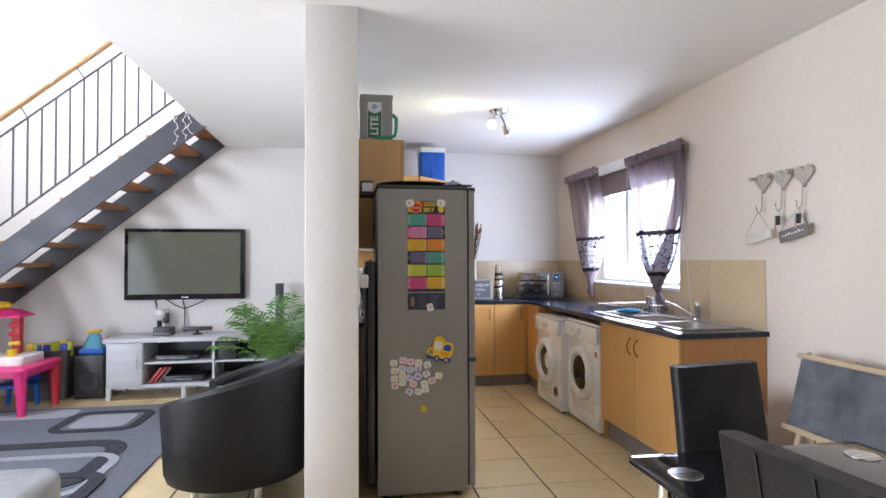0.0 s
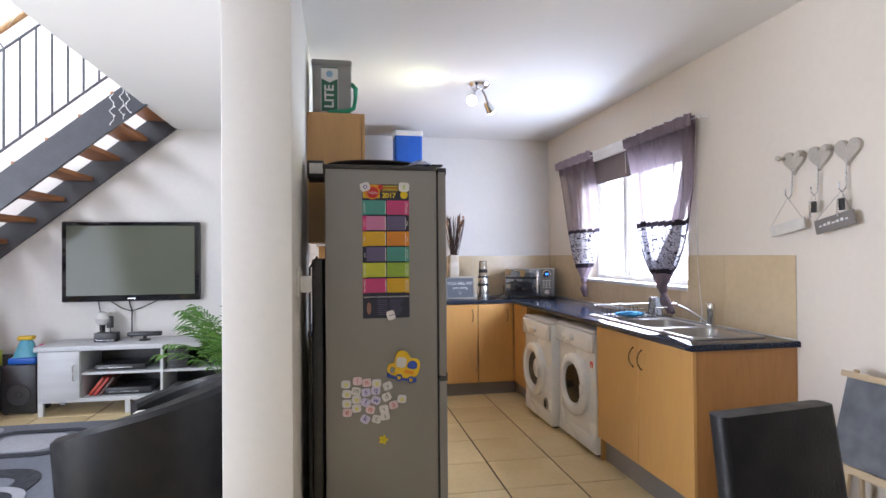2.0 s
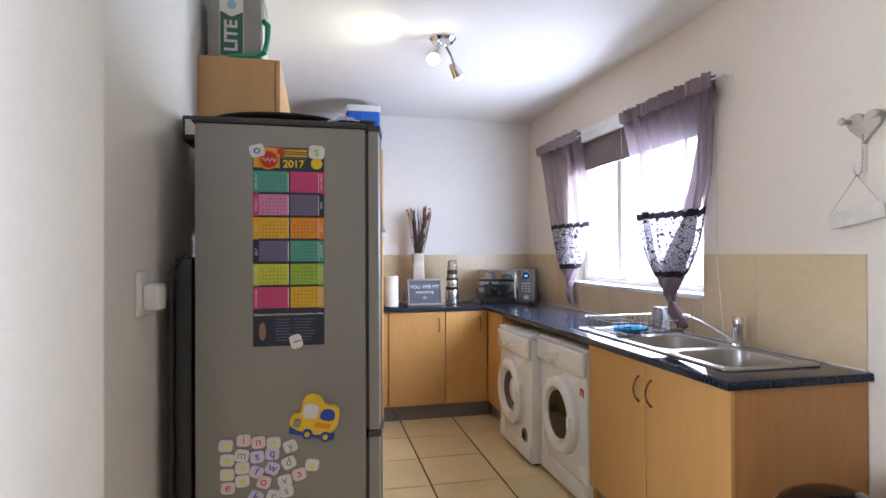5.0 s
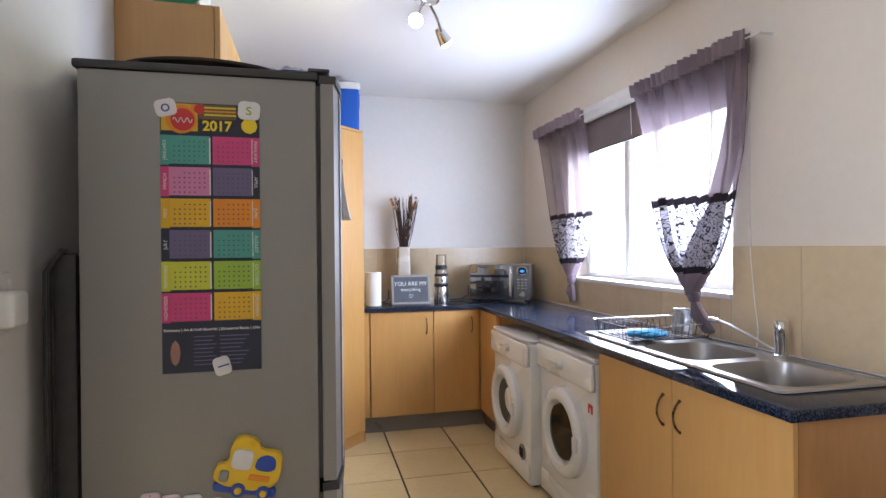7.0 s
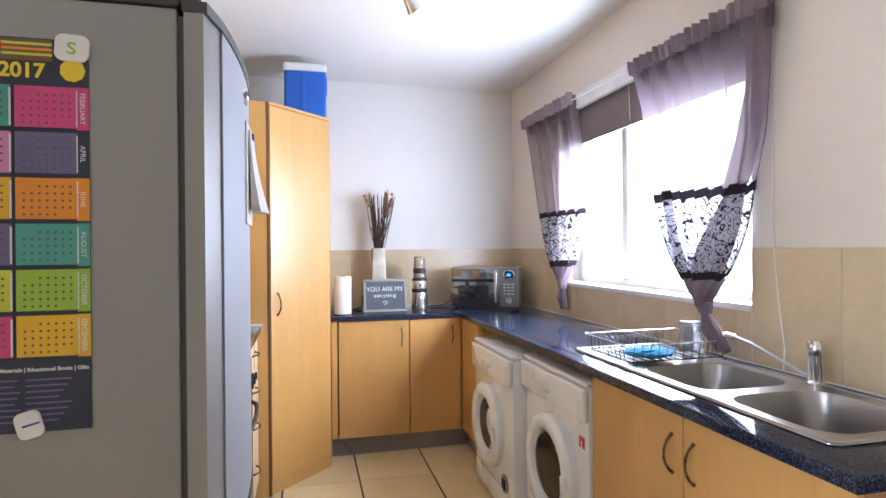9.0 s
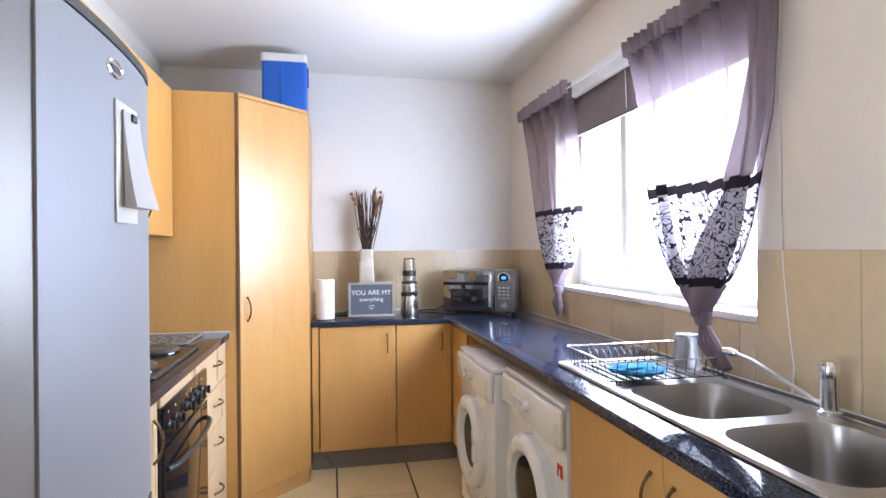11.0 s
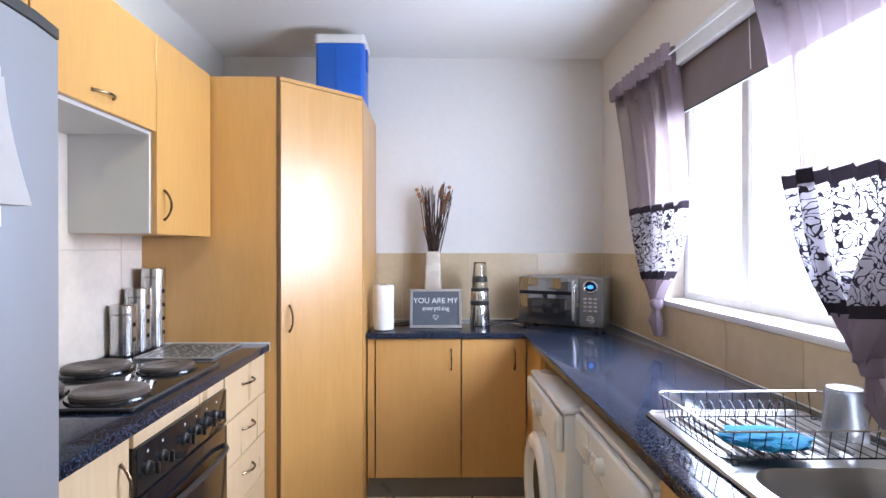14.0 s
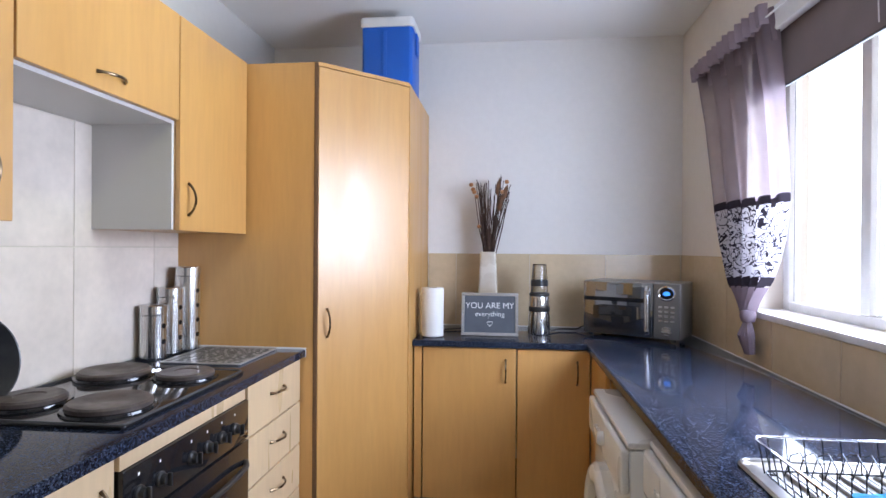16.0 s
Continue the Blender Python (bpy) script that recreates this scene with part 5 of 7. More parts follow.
def cloth_material(name, colour, see, pattern=None, thin=0.5):
    m = bpy.data.materials.new(name)
    m.use_nodes = True
    t = m.node_tree
    t.nodes.remove(t.nodes["Principled BSDF"])
    out = t.nodes["Material Output"]
    co = t.nodes.new("ShaderNodeTexCoord")
    weave = t.nodes.new("ShaderNodeTexNoise")
    weave.inputs["Scale"].default_value, weave.inputs["Detail"].default_value = 14, 5
    t.links.new(co.outputs["Object"], weave.inputs["Vector"])
    ramp = t.nodes.new("ShaderNodeValToRGB")
    ramp.color_ramp.elements[0].color = (*[c * 0.8 for c in colour], 1)
    ramp.color_ramp.elements[1].color = (*[c * 1.1 for c in colour], 1)
    t.links.new(weave.outputs[0], ramp.inputs[0])
    dif, tra, clear = (t.nodes.new("ShaderNodeBsdf" + k) for k in ("Diffuse", "Translucent", "Transparent"))
    t.links.new(ramp.outputs[0], dif.inputs[0])
    t.links.new(ramp.outputs[0], tra.inputs[0])
    m1, m2 = t.nodes.new("ShaderNodeMixShader"), t.nodes.new("ShaderNodeMixShader")
    m1.inputs[0].default_value, m2.inputs[0].default_value = thin, see
    t.links.new(dif.outputs[0], m1.inputs[1])
    t.links.new(tra.outputs[0], m1.inputs[2])
    t.links.new(m1.outputs[0], m2.inputs[1])
    t.links.new(clear.outputs[0], m2.inputs[2])
    last = m2.outputs[0]
    if pattern:
        n = t.nodes.new("ShaderNodeTexNoise")
        n.inputs["Scale"].default_value, n.inputs["Detail"].default_value, n.inputs["Distortion"].default_value = 20, 0.6, 2.8
        t.links.new(co.outputs["Object"], n.inputs["Vector"])
        r = t.nodes.new("ShaderNodeValToRGB")
        r.color_ramp.interpolation = "EASE"
        e = r.color_ramp.elements
        e[0].position, e[0].color = 0.465, (0, 0, 0, 1)
        e[1].position, e[1].color = 0.478, (1, 1, 1, 1)
        a = e.new(0.562)
        a.color = (1, 1, 1, 1)
        b = e.new(0.575)
        b.color = (0, 0, 0, 1)
        t.links.new(n.outputs[0], r.inputs[0])
        dark, dt = t.nodes.new("ShaderNodeBsdfDiffuse"), t.nodes.new("ShaderNodeBsdfTranslucent")
        for q in (dark, dt):
            q.inputs[0].default_value = (*pattern, 1)
        md, m3 = t.nodes.new("ShaderNodeMixShader"), t.nodes.new("ShaderNodeMixShader")
        md.inputs[0].default_value = 0.1
        t.links.new(dark.outputs[0], md.inputs[1])
        t.links.new(dt.outputs[0], md.inputs[2])
        t.links.new(r.outputs[0], m3.inputs[0])
        t.links.new(last, m3.inputs[1])
        t.links.new(md.outputs[0], m3.inputs[2])
        last = m3.outputs[0]
    t.links.new(last, out.inputs[0])
    return m


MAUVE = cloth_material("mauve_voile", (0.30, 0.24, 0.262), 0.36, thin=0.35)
# Doubled voile: less see-through, with the missing backlight put into a darker colour.
MAUVE_FOLD_DIM = cloth_material("dim_folded_mauve_voile", (0.25, 0.195, 0.225), 0.05, thin=0.3)
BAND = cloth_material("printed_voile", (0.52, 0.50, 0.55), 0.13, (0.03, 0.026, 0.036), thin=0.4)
# Folded band: greyed in colour too, as no backlight comes through.
BAND_FOLD_DIM = cloth_material("dim_folded_printed_voile", (0.36, 0.34, 0.39), 0.03, (0.03, 0.026, 0.036), thin=0.2)
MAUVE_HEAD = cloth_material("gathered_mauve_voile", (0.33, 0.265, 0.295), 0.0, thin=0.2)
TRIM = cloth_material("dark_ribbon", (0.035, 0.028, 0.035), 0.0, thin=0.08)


def curtain(label, stations, folds, seed, split, tail, turned):
    """stations: (height, far edge, near edge, and how far from the room's middle each edge hangs) from the rod down to the knot.
    turned: whether the near edge is folded over in front, with a pleat by the far edge."""
    th = thing("curtain", (stations[0][3], (stations[0][1] + stations[0][2]) / 2, stations[-1][0]), label, "curtain", "tied curtains at the window")
    rr = random.Random(seed)
    ph = [rr.uniform(0, 6.28) for _ in range(4)]
    zt, zk = stations[0][0], stations[-1][0]

    def edge(z):
        for a, b in zip(stations, stations[1:]):
            if a[0] >= z >= b[0]:
                s = (a[0] - z) / (a[0] - b[0])
                return [p + (q - p) * s for p, q in zip(a[1:], b[1:])]
        return stations[0][1:] if z > zt else stations[-1][1:]

    def skin(grid_rows):
        bm = bmesh.new()
        grid = [[bm.verts.new(p) for p in row] for row in grid_rows]
        for A, C in zip(grid, grid[1:]):
            for q in range(len(A) - 1):
                bm.faces.new((A[q], A[q + 1], C[q + 1], C[q]))
        return bm

    def flap(z0, z1, nz, w0, w1, u0=0.0, off=-0.036):
        """A strip folded over in front, from the share u0 of the width on, changing from the share w0 to w1 of it."""
        out = []
        for i in range(nz + 1):
            z = z0 + (z1 - z0) * i / nz
            f, n, xf, xn = edge(z)
            w = w0 + (w1 - w0) * i / nz
            row = []
            for q in range(11):
                u = u0 + w * q / 10
                row.append((xn + (xf - xn) * u + off + 0.010 * math.sin(0.8 * q + 0.12 * i), n + 0.003 + (f - n) * u, z - 0.012 * q / 10))
            out.append(row)
        return skin(out)

    def sheet(z0, z1, nz, off=0.0, amp=1.0, rate=1.0):
        nu = 90 if rate == 1 else 220
        out = []
        for i in range(nz + 1):
            z = z0 + (z1 - z0) * i / nz
            f, n, xf, xn = edge(z)
            width = f - n
            row = []
            for j in range(nu + 1):
                u = j / nu
                depth = 0.018 * amp * (math.sin(2 * math.pi * folds * rate * u + ph[0] + 0.5 * math.sin(3 * u + ph[1])) + 0.45 * math.sin(2 * math.pi * folds * 1.9 * rate * u + ph[2]))
                depth *= 1 + 0.9 * max(0.0, (z - zt + 0.35) / 0.35) if amp == 1.0 else 1
                zz = z + ((0.010 if amp == 1.0 else 0.004) * math.sin(2 * math.pi * folds * u + ph[3]) if amp > 0.5 else 0)
                row.append((xn + (xf - xn) * u + off + depth * min(1.3, 0.22 / max(width, 0.05) + 0.4), n + width * u, zz))
            out.append(row)
        return skin(out)

    za, zb, zc, zd = split
    part("rod_pocket", sheet(zt + 0.012, zt - 0.105, 5, 0.008, 0.5, 3), MAUVE_FOLD_DIM, th)
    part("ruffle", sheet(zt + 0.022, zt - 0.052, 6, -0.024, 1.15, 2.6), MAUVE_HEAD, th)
    part("upper_cloth", sheet(zt - 0.045, za, 18), MAUVE, th)
    part("ribbon", sheet(za, zb, 2), TRIM, th, "dark satin ribbon")
    part("printed_band", sheet(zb, zc, 14), BAND, th, "white voile with dark floral scrolls")
    part("ribbon", sheet(zc, zd, 2), TRIM, th, "dark satin ribbon")
    if turned:
        part("turned_fold", flap(zt - 0.05, za - 0.004, 24, 0.05, 0.20, 0.0, -0.030), MAUVE_FOLD_DIM, th)
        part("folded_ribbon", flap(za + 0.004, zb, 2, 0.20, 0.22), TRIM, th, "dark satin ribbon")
        part("folded_band", flap(zb, zc, 12, 0.22, 0.62), BAND_FOLD_DIM, th, "white voile with dark floral scrolls")
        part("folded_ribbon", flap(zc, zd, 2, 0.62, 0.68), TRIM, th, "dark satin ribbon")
        part("folded_end", flap(zd, zk + 0.01, 5, 0.68, 0.9), MAUVE_FOLD_DIM, th)
        part("pleat", flap(zt - 0.06, za + 0.007, 18, 0.06, 0.13, 0.74, -0.026), MAUVE, th)
        part("pleat_ribbon", flap(za + 0.008, zb + 0.006, 2, 0.13, 0.13, 0.74, -0.026), TRIM, th, "dark satin ribbon")
        part("pleat_band", flap(zb + 0.005, zc, 12, 0.13, 0.16, 0.74, -0.026), BAND, th, "white voile with dark floral scrolls")
    part("gathered_end", sheet(zd, zk, 6, 0, 0.9), MAUVE_FOLD_DIM, th)
    f, n, xf, xn = stations[-1][1:]
    yk, x = (f + n) / 2, (xf + xn) / 2
    part("knot", lt([(0.0, -0.03), (0.024, -0.022), (0.030, 0.0), (0.024, 0.02), (0.0, 0.03)], (x, yk, zk - 0.005), 14), MAUVE_FOLD_DIM, th)
    bm = bmesh.new()
    for k in range(3):
        dy = (k - 1) * 0.014
        tube(bm, [(x, yk + dy * 0.3, zk - 0.02), (x - 0.008 * k, yk + dy + tail * 0.4, zk - 0.08), (x + 0.004 * k, yk + dy * 1.6 + tail, zk - 0.15)], [0.012, 0.02, 0.016], 8)
    part("tail", bm, MAUVE_FOLD_DIM, th)
    return th


curtain("mauve voile curtain with floral band, knotted low by the sink",
        [(2.17, 4.865, 4.05, 2.722, 2.722), (1.93, 4.74, 4.09, 2.69, 2.75), (1.72, 4.67, 4.12, 2.67, 2.76), (1.54, 4.605, 4.175, 2.652, 2.764),
         (1.40, 4.555, 4.195, 2.655, 2.75), (1.32, 4.515, 4.215, 2.66, 2.735), (1.23, 4.44, 4.25, 2.665, 2.715), (1.16, 4.385, 4.29, 2.67, 2.69),
         (1.12, 4.352, 4.308, 2.674, 2.678), (1.10, 4.342, 4.314, 2.675, 2.676)], 7, 2, (1.552, 1.516, 1.235, 1.205), -0.09, True)
curtain("mauve voile curtain with floral band, knotted near the corner",
        [(2.205, 6.225, 5.49, 2.722, 2.730), (1.93, 6.12, 5.50, 2.72, 2.77), (1.72, 6.04, 5.50, 2.715, 2.785), (1.53, 5.975, 5.503, 2.713, 2.795),
         (1.39, 5.92, 5.525, 2.72, 2.79), (1.30, 5.88, 5.55, 2.73, 2.78), (1.22, 5.81, 5.59, 2.735, 2.765), (1.16, 5.735, 5.635, 2.74, 2.75),
         (1.12, 5.69, 5.655, 2.74, 2.744), (1.10, 5.68, 5.662, 2.74, 2.742)], 5, 4, (1.548, 1.515, 1.240, 1.205), -0.01, False)
rod = thing("curtain_rod", (2.70, 5.1, 2.17), "thin white curtain rod above the window", "curtain rod")
part("rod_bar", tb([(2.722, 3.99, 2.16), (2.722, 6.25, 2.19)], 0.0035, 8), ALU, rod)
for y, z in ((4.0, 2.16), (6.24, 2.19)):
    part("bracket", tb([(XR - 0.001, y, z), (2.722, y, z)], 0.005, 6), ALU, rod)
blind = thing("roller_blind", (2.79, 5.0, 2.1), "grey-mauve roller blind, mostly rolled up", "blind")
part("cassette", bx(2.752, XR - 0.001, 4.16, 5.92, 2.135, 2.225, bevel=0.006), ALU, blind, "white blind cassette")
part("blind_cloth", bx(2.797, 2.799, 4.23, 5.79, 1.945, 2.149), surface("blind_cloth", (0.20, 0.165, 0.17), (0.17, 0.14, 0.145), rough=0.8, scale=10), blind)
part("bottom_bar", bx(2.793, 2.803, 4.23, 5.79, 1.935, 1.9445, bevel=0.003), CHARCOAL, blind)
part("pull_cord", tb([(2.785, 4.12, 2.13), (2.782, 4.118, 1.75), (2.783, 4.12, 1.40)], 0.0022, 5), ALU, blind)
solid("blind_chain", tb([(2.784, 5.0, 2.13), (2.79, 5.0, 1.96)], 0.002, 5), ALU, "thin white blind cord", "cord", origin=(2.79, 5.0, 1.96))
solid("wall_cable", tb([(2.783, 4.12, 1.40), (2.783, 4.11, 1.25), (2.782, 4.09, 1.08), (2.783, 4.075, 0.98), (2.76, 4.06, 0.907)], 0.0035, 6), ALU, "thin white cable hanging down the tiles", "cable", origin=(2.78, 4.1, 1.0))

# ---- coat hooks with hearts, hanging signs ----
HEARTW = surface("washed_white_wood", (0.50, 0.46, 0.40), (0.40, 0.36, 0.31), rough=0.7, scale=14, fine=0.1)
hooks = thing("heart_hook_rail", (XR, 3.2, 1.75), "whitewashed wooden hook rail of hearts", "coat hooks")


def heart(yc, zc, s):
    bm = bmesh.new()
    pts = []
    for i in range(40):
        a = 2 * math.pi * i / 40
        pts.append((16 * math.sin(a) ** 3 * s / 32, (13 * math.cos(a) - 5 * math.cos(2 * a) - 2 * math.cos(3 * a) - math.cos(4 * a)) * s / 32))
    plate(bm, pts, [], 0, 0.018, bevel=0.004)
    bm.transform(Matrix.Translation((XR - 0.003, yc, zc)) @ Matrix.Rotation(radians(-90), 4, "Z") @ wall_text)
    return bm


for yc in (3.345, 3.195, 3.05):
    part("heart", heart(yc, 1.78, 0.130), HEARTW, hooks)
    part("hook", tb([(XR - 0.022, yc, 1.745), (XR - 0.026, yc, 1.66), (XR - 0.028, yc, 1.615), (XR - 0.045, yc, 1.595), (XR - 0.062, yc, 1.61), (XR - 0.064, yc, 1.64)], 0.0035, 7), STEEL, hooks)
for yc in (3.27, 3.12, 3.395):
    part("peg", lt([(0.0, 0.05), (0.012, 0.048), (0.015, 0.04), (0.010, 0.03), (0.008, 0.0)], n=14, m=Matrix.Translation((XR - 0.018, yc, 1.80)) @ Matrix.Rotation(radians(-90), 4, "Y")), HEARTW, hooks)


def hanging_sign(yh, yc, zc, w, h, tilt, material, label, text):
    m = Matrix.Translation((XR - 0.05, yc, zc)) @ Matrix.Rotation(radians(-90), 4, "Z") @ Matrix.Rotation(radians(tilt), 4, "Y")
    th = thing("hanging_sign", m, label, "sign")
    part("plaque", bx(-w / 2, w / 2, 0, 0.008, -h / 2, h / 2, bevel=0.002), material, th, local=True)
    for sx in (-0.9, 0.9):
        a = m @ Vector((sx * w / 2, 0.002, h / 2))
        part("string", tb([a, (XR - 0.052, yh, 1.60)], 0.0012, 4), FRAMEG, th)
    if text:
        for k in range(7):
            part("print_line", bx(-w * 0.38 + k * w * 0.11, -w * 0.38 + k * w * 0.11 + w * 0.07, -0.0012, -0.0002, -h * 0.06, h * (0.05 + 0.05 * (k % 3))), WHITE_INK, th, local=True)


hanging_sign(3.345, 3.355, 1.455, 0.215, 0.055, -10, surface("white_plaque", (0.66, 0.63, 0.58), rough=0.7, scale=20), "small white wooden plaque hanging from a hook", False)
hanging_sign(3.05, 3.09, 1.465, 0.205, 0.065, -12, surface("taupe_plaque", (0.20, 0.18, 0.165), (0.16, 0.145, 0.13), rough=0.7, scale=20), "small taupe wooden plaque with white script hanging from a hook", True)
for yh in (3.195, 3.05):
    keys = thing("bunch_of_keys", (XR - 0.05, yh, 1.55), "small bunch of keys hanging from a hook", "keys")
    part("ring", tb([(XR - 0.052, yh + 0.013 * math.cos(a), 1.582 + 0.013 * math.sin(a)) for a in [2 * math.pi * i / 16 for i in range(16)]], 0.0015, 5, closed=True), STEEL, keys)
    part("fob", bx(XR - 0.058, XR - 0.046, yh - 0.016, yh + 0.016, 1.515, 1.568, bevel=0.005), BLACK_PLASTIC, keys)
    part("key", bx(XR - 0.063, XR - 0.060, yh + 0.004, yh + 0.014, 1.49, 1.57, bevel=0.001), STEEL, keys)

# socket on the divider wall
plug = thing("wall_socket", (PX1, 3.40, 1.22), "white plastic wall socket with a plug adaptor", "socket")
part("socket_plate", bx(PX1 + 0.0005, PX1 + 0.010, 3.33, 3.45, 1.165, 1.285, bevel=0.004), WHITE_PLASTIC, plug)
part("adaptor", bx(PX1 + 0.0105, PX1 + 0.055, 3.355, 3.42, 1.18, 1.25, bevel=0.01, seg=3), WHITE_PLASTIC, plug)
part("switch", bx(PX1 + 0.0105, PX1 + 0.015, 3.43, 3.443, 1.245, 1.27, bevel=0.001), WHITE_PLASTIC, plug)

# ---- dining table, chairs, board, bin ----
table = thing("dining_table", (1.54, 1.35, 0), "black glass-topped dining table with chrome legs", "table")
part("tabletop", plate(bmesh.new(), rrect(1.545, 1.36, 0.78, 1.2, 0.03), [], 0.738, 0.75, bevel=0.003), surface("black_table_glass", (0.01, 0.01, 0.012), rough=0.025, scale=3, rough_vary=0.01), table)
for lx, ly in ((1.23, 0.85), (1.86, 0.85), (1.23, 1.87), (1.86, 1.87)):
    lg = part("leg", lt([(0.0, 0.0), (0.025, 0.0), (0.025, 0.72), (0.0, 0.72)], (lx, ly, 0), 16), CHROME, table)
    part("leg_disc", lt([(0.0, 0.7375), (0.045, 0.7375), (0.045, 0.722), (0.0, 0.722)], (lx, ly, 0), 24), CHROME, lg)
for lx, ly in ((1.245, 1.80), (1.835, 1.84)):
    part("cap_disc", lt([(0.0, 0.7525), (0.044, 0.7525), (0.045, 0.751), (0.045, 0.7502)], (lx, ly, 0), 28), STEEL, table, "brushed steel disc")


def dining_chair(m):
    th = thing("dining_chair", m, "high-backed black leather dining chair with stitched panels", "chair", "chairs round the table")
    bm = bmesh.new()
    rings = []
    for k in range(13):
        s = k / 12
        z = 0.42 + 0.565 * s
        lean = 0.035 * s + 0.03 * s * s
        w_ = 0.345 - 0.02 * s
        rings.append([(x, y - 0.20 - lean, z) for x, y in rrect(0, 0, w_, 0.05, 0.018, 3)])
    loft(bm, rings)
    bm.verts.ensure_lookup_table()
    part("backrest", bm, LEATHER, th, local=True)
    for sx in (-0.06, 0.06):
        part("stitching", tb([(sx, -0.2258 - 0.035 * s - 0.03 * s * s - 0.0005, 0.43 + 0.545 * s) for s in [i / 12 for i in range(13)]], 0.0022, 5), BLACK_PLASTIC, th, local=True)
    part("seat", bx(-0.20, 0.20, -0.19, 0.21, 0.42, 0.485, bevel=0.02, seg=3), LEATHER, th, local=True)
    for lx in (-0.17, 0.17):
        for ly in (-0.17, 0.18):
            part("leg", bx(lx - 0.017, lx + 0.017, ly - 0.017, ly + 0.017, 0.0, 0.42, bevel=0.003), CHROME, th, local=True)
    return th


chair = dining_chair(pose(1.562, 1.81, 0, 0, 0, 187.5))
copy_thing(chair, pose(1.37, 1.29, 0, 0, 0, -86))

easel = thing("chalkboard_easel", (2.6, 2.72, 0), "children's chalkboard easel with pale wood frame", "chalkboard")
EASEL = surface("pale_pine", (0.52, 0.40, 0.26), (0.44, 0.33, 0.2), rough=0.6, scale=6, stretch=(1, 0.4, 4))
CHALK = surface("dusty_chalkboard", (0.065, 0.07, 0.08), (0.15, 0.16, 0.175), rough=0.8, scale=3.5, fine=0.3, fine_scale=11)
em, ew = face_frame((2.44, 2.985), (2.44, 2.355))
em = em @ Matrix.Rotation(radians(-15), 4, "X")
part("board_panel", bx(0.025, 0.605, 0.001, 0.012, 0.50, 0.84, m=em), CHALK, easel)
part("top_bar", bx(0.0, 0.63, -0.008, 0.02, 0.841, 0.866, bevel=0.002, m=em), EASEL, easel)
part("bottom_bar", bx(0.0, 0.63, -0.012, 0.02, 0.47, 0.499, bevel=0.002, m=em), EASEL, easel)
for u in (0.09, 0.54):
    part("front_leg", bx(u - 0.016, u + 0.016, 0.0125, 0.034, 0.0, 0.84, bevel=0.002, m=em), EASEL, easel)
for u in (2.955, 2.385):
    part("rear_leg", tb([(2.73, u, 0.0), (2.70, u, 0.84)], 0.012, 6), EASEL, easel)
part("clip", tb([(2.655, 2.70, 0.845), (2.655, 2.67, 0.853), (2.655, 2.64, 0.845)], 0.006, 6), EASEL, easel)

BINX, BINY = 2.36, 3.115
bin_ = thing("pedal_bin", (BINX, BINY, 0), "brushed steel bin with a black swing flap in its lid", "bin")
part("bin_body", lt([(0.0, 0.012), (0.150, 0.012), (0.155, 0.02), (0.163, 0.43), (0.166, 0.445), (0.164, 0.46)], (BINX, BINY, 0), 36), STEEL_V, bin_)
part("bin_base", lt([(0.0, 0.0), (0.158, 0.0), (0.158, 0.0115), (0.0, 0.0115)], (BINX, BINY, 0), 36), BLACK_PLASTIC, bin_)
part("lid_rim", lt([(0.165, 0.4605), (0.174, 0.465), (0.176, 0.49), (0.168, 0.525), (0.150, 0.553), (0.142, 0.556)], (BINX, BINY, 0), 36), STEEL, bin_, "steel lid ring")
flap_m = Matrix.Translation((BINX - 0.006, BINY, 0.515)) @ Matrix.Rotation(radians(-13), 4, "Y")
part("swing_flap", lt([(0.150, 0.0), (0.147, 0.035), (0.128, 0.064), (0.085, 0.083), (0.0, 0.092)], n=36, m=flap_m), BLACK_GLOSS, bin_, "black domed swing flap, tilted")
part("side_sticker", lt([(0.160, 0.30), (0.1605, 0.33)], (BINX, BINY, 0), 36), LIME, bin_, "thin green label band")

# ---- lounge: stairs ----
stairs = thing("staircase", (-1.9, 6.2, 0), "open-tread staircase with dark steel stringers and pine treads", "stairs")


def sl(x):
    return 2.767 + 0.82 * (x + 1.0)


def slab(y0, y1, x0, x1, top, bottom):
    bm = bmesh.new()
    rings = [[(x, y0, sl(x) + bottom), (x, y1, sl(x) + bottom), (x, y1, sl(x) + top), (x, y0, sl(x) + top)] for x in (x0, x1)]
    loft(bm, rings)
    bm.faces.new([bm.verts[i] for i in (3, 2, 1, 0)]) if bm.verts.ensure_lookup_table() is None else None
    return bm


XB = -1.0 - 2.767 / 0.82 + 0.30
part("near_stringer", slab(5.74, 5.775, XB, -0.62, 0.0, -0.28), STAIR_STEEL, stairs)
part("far_stringer", slab(6.60, 6.638, XB, -0.62, 0.0, -0.27), STAIR_STEEL, stairs)
k = 0
while True:
    x, z = -1.078 - 0.233 * k, 2.628 - 0.191 * k
    if z < 0.15:
        break
    part("tread", bx(x - 0.125, x + 0.125, 5.776, 6.599, z - 0.02, z + 0.022, bevel=0.006), PINE, stairs, "varnished pine tread")
    k += 1
rail = thing("stair_railing", (-1.9, 5.757, 1.5), "black steel stair balustrade with round wooden handrail", "railing")
part("handrail", tb([(x, 5.757, sl(x) + 1.10) for x in (-3.3, -2.2, -0.75)], 0.024, 14), RAIL_WOOD, rail, "round wooden handrail")
part("top_bar", slab(5.750, 5.764, -3.3, -0.75, 0.947, 0.930), STAIR_STEEL, rail)
part("bottom_bar", slab(5.750, 5.764, -3.3, -0.75, 0.178, 0.160), STAIR_STEEL, rail)
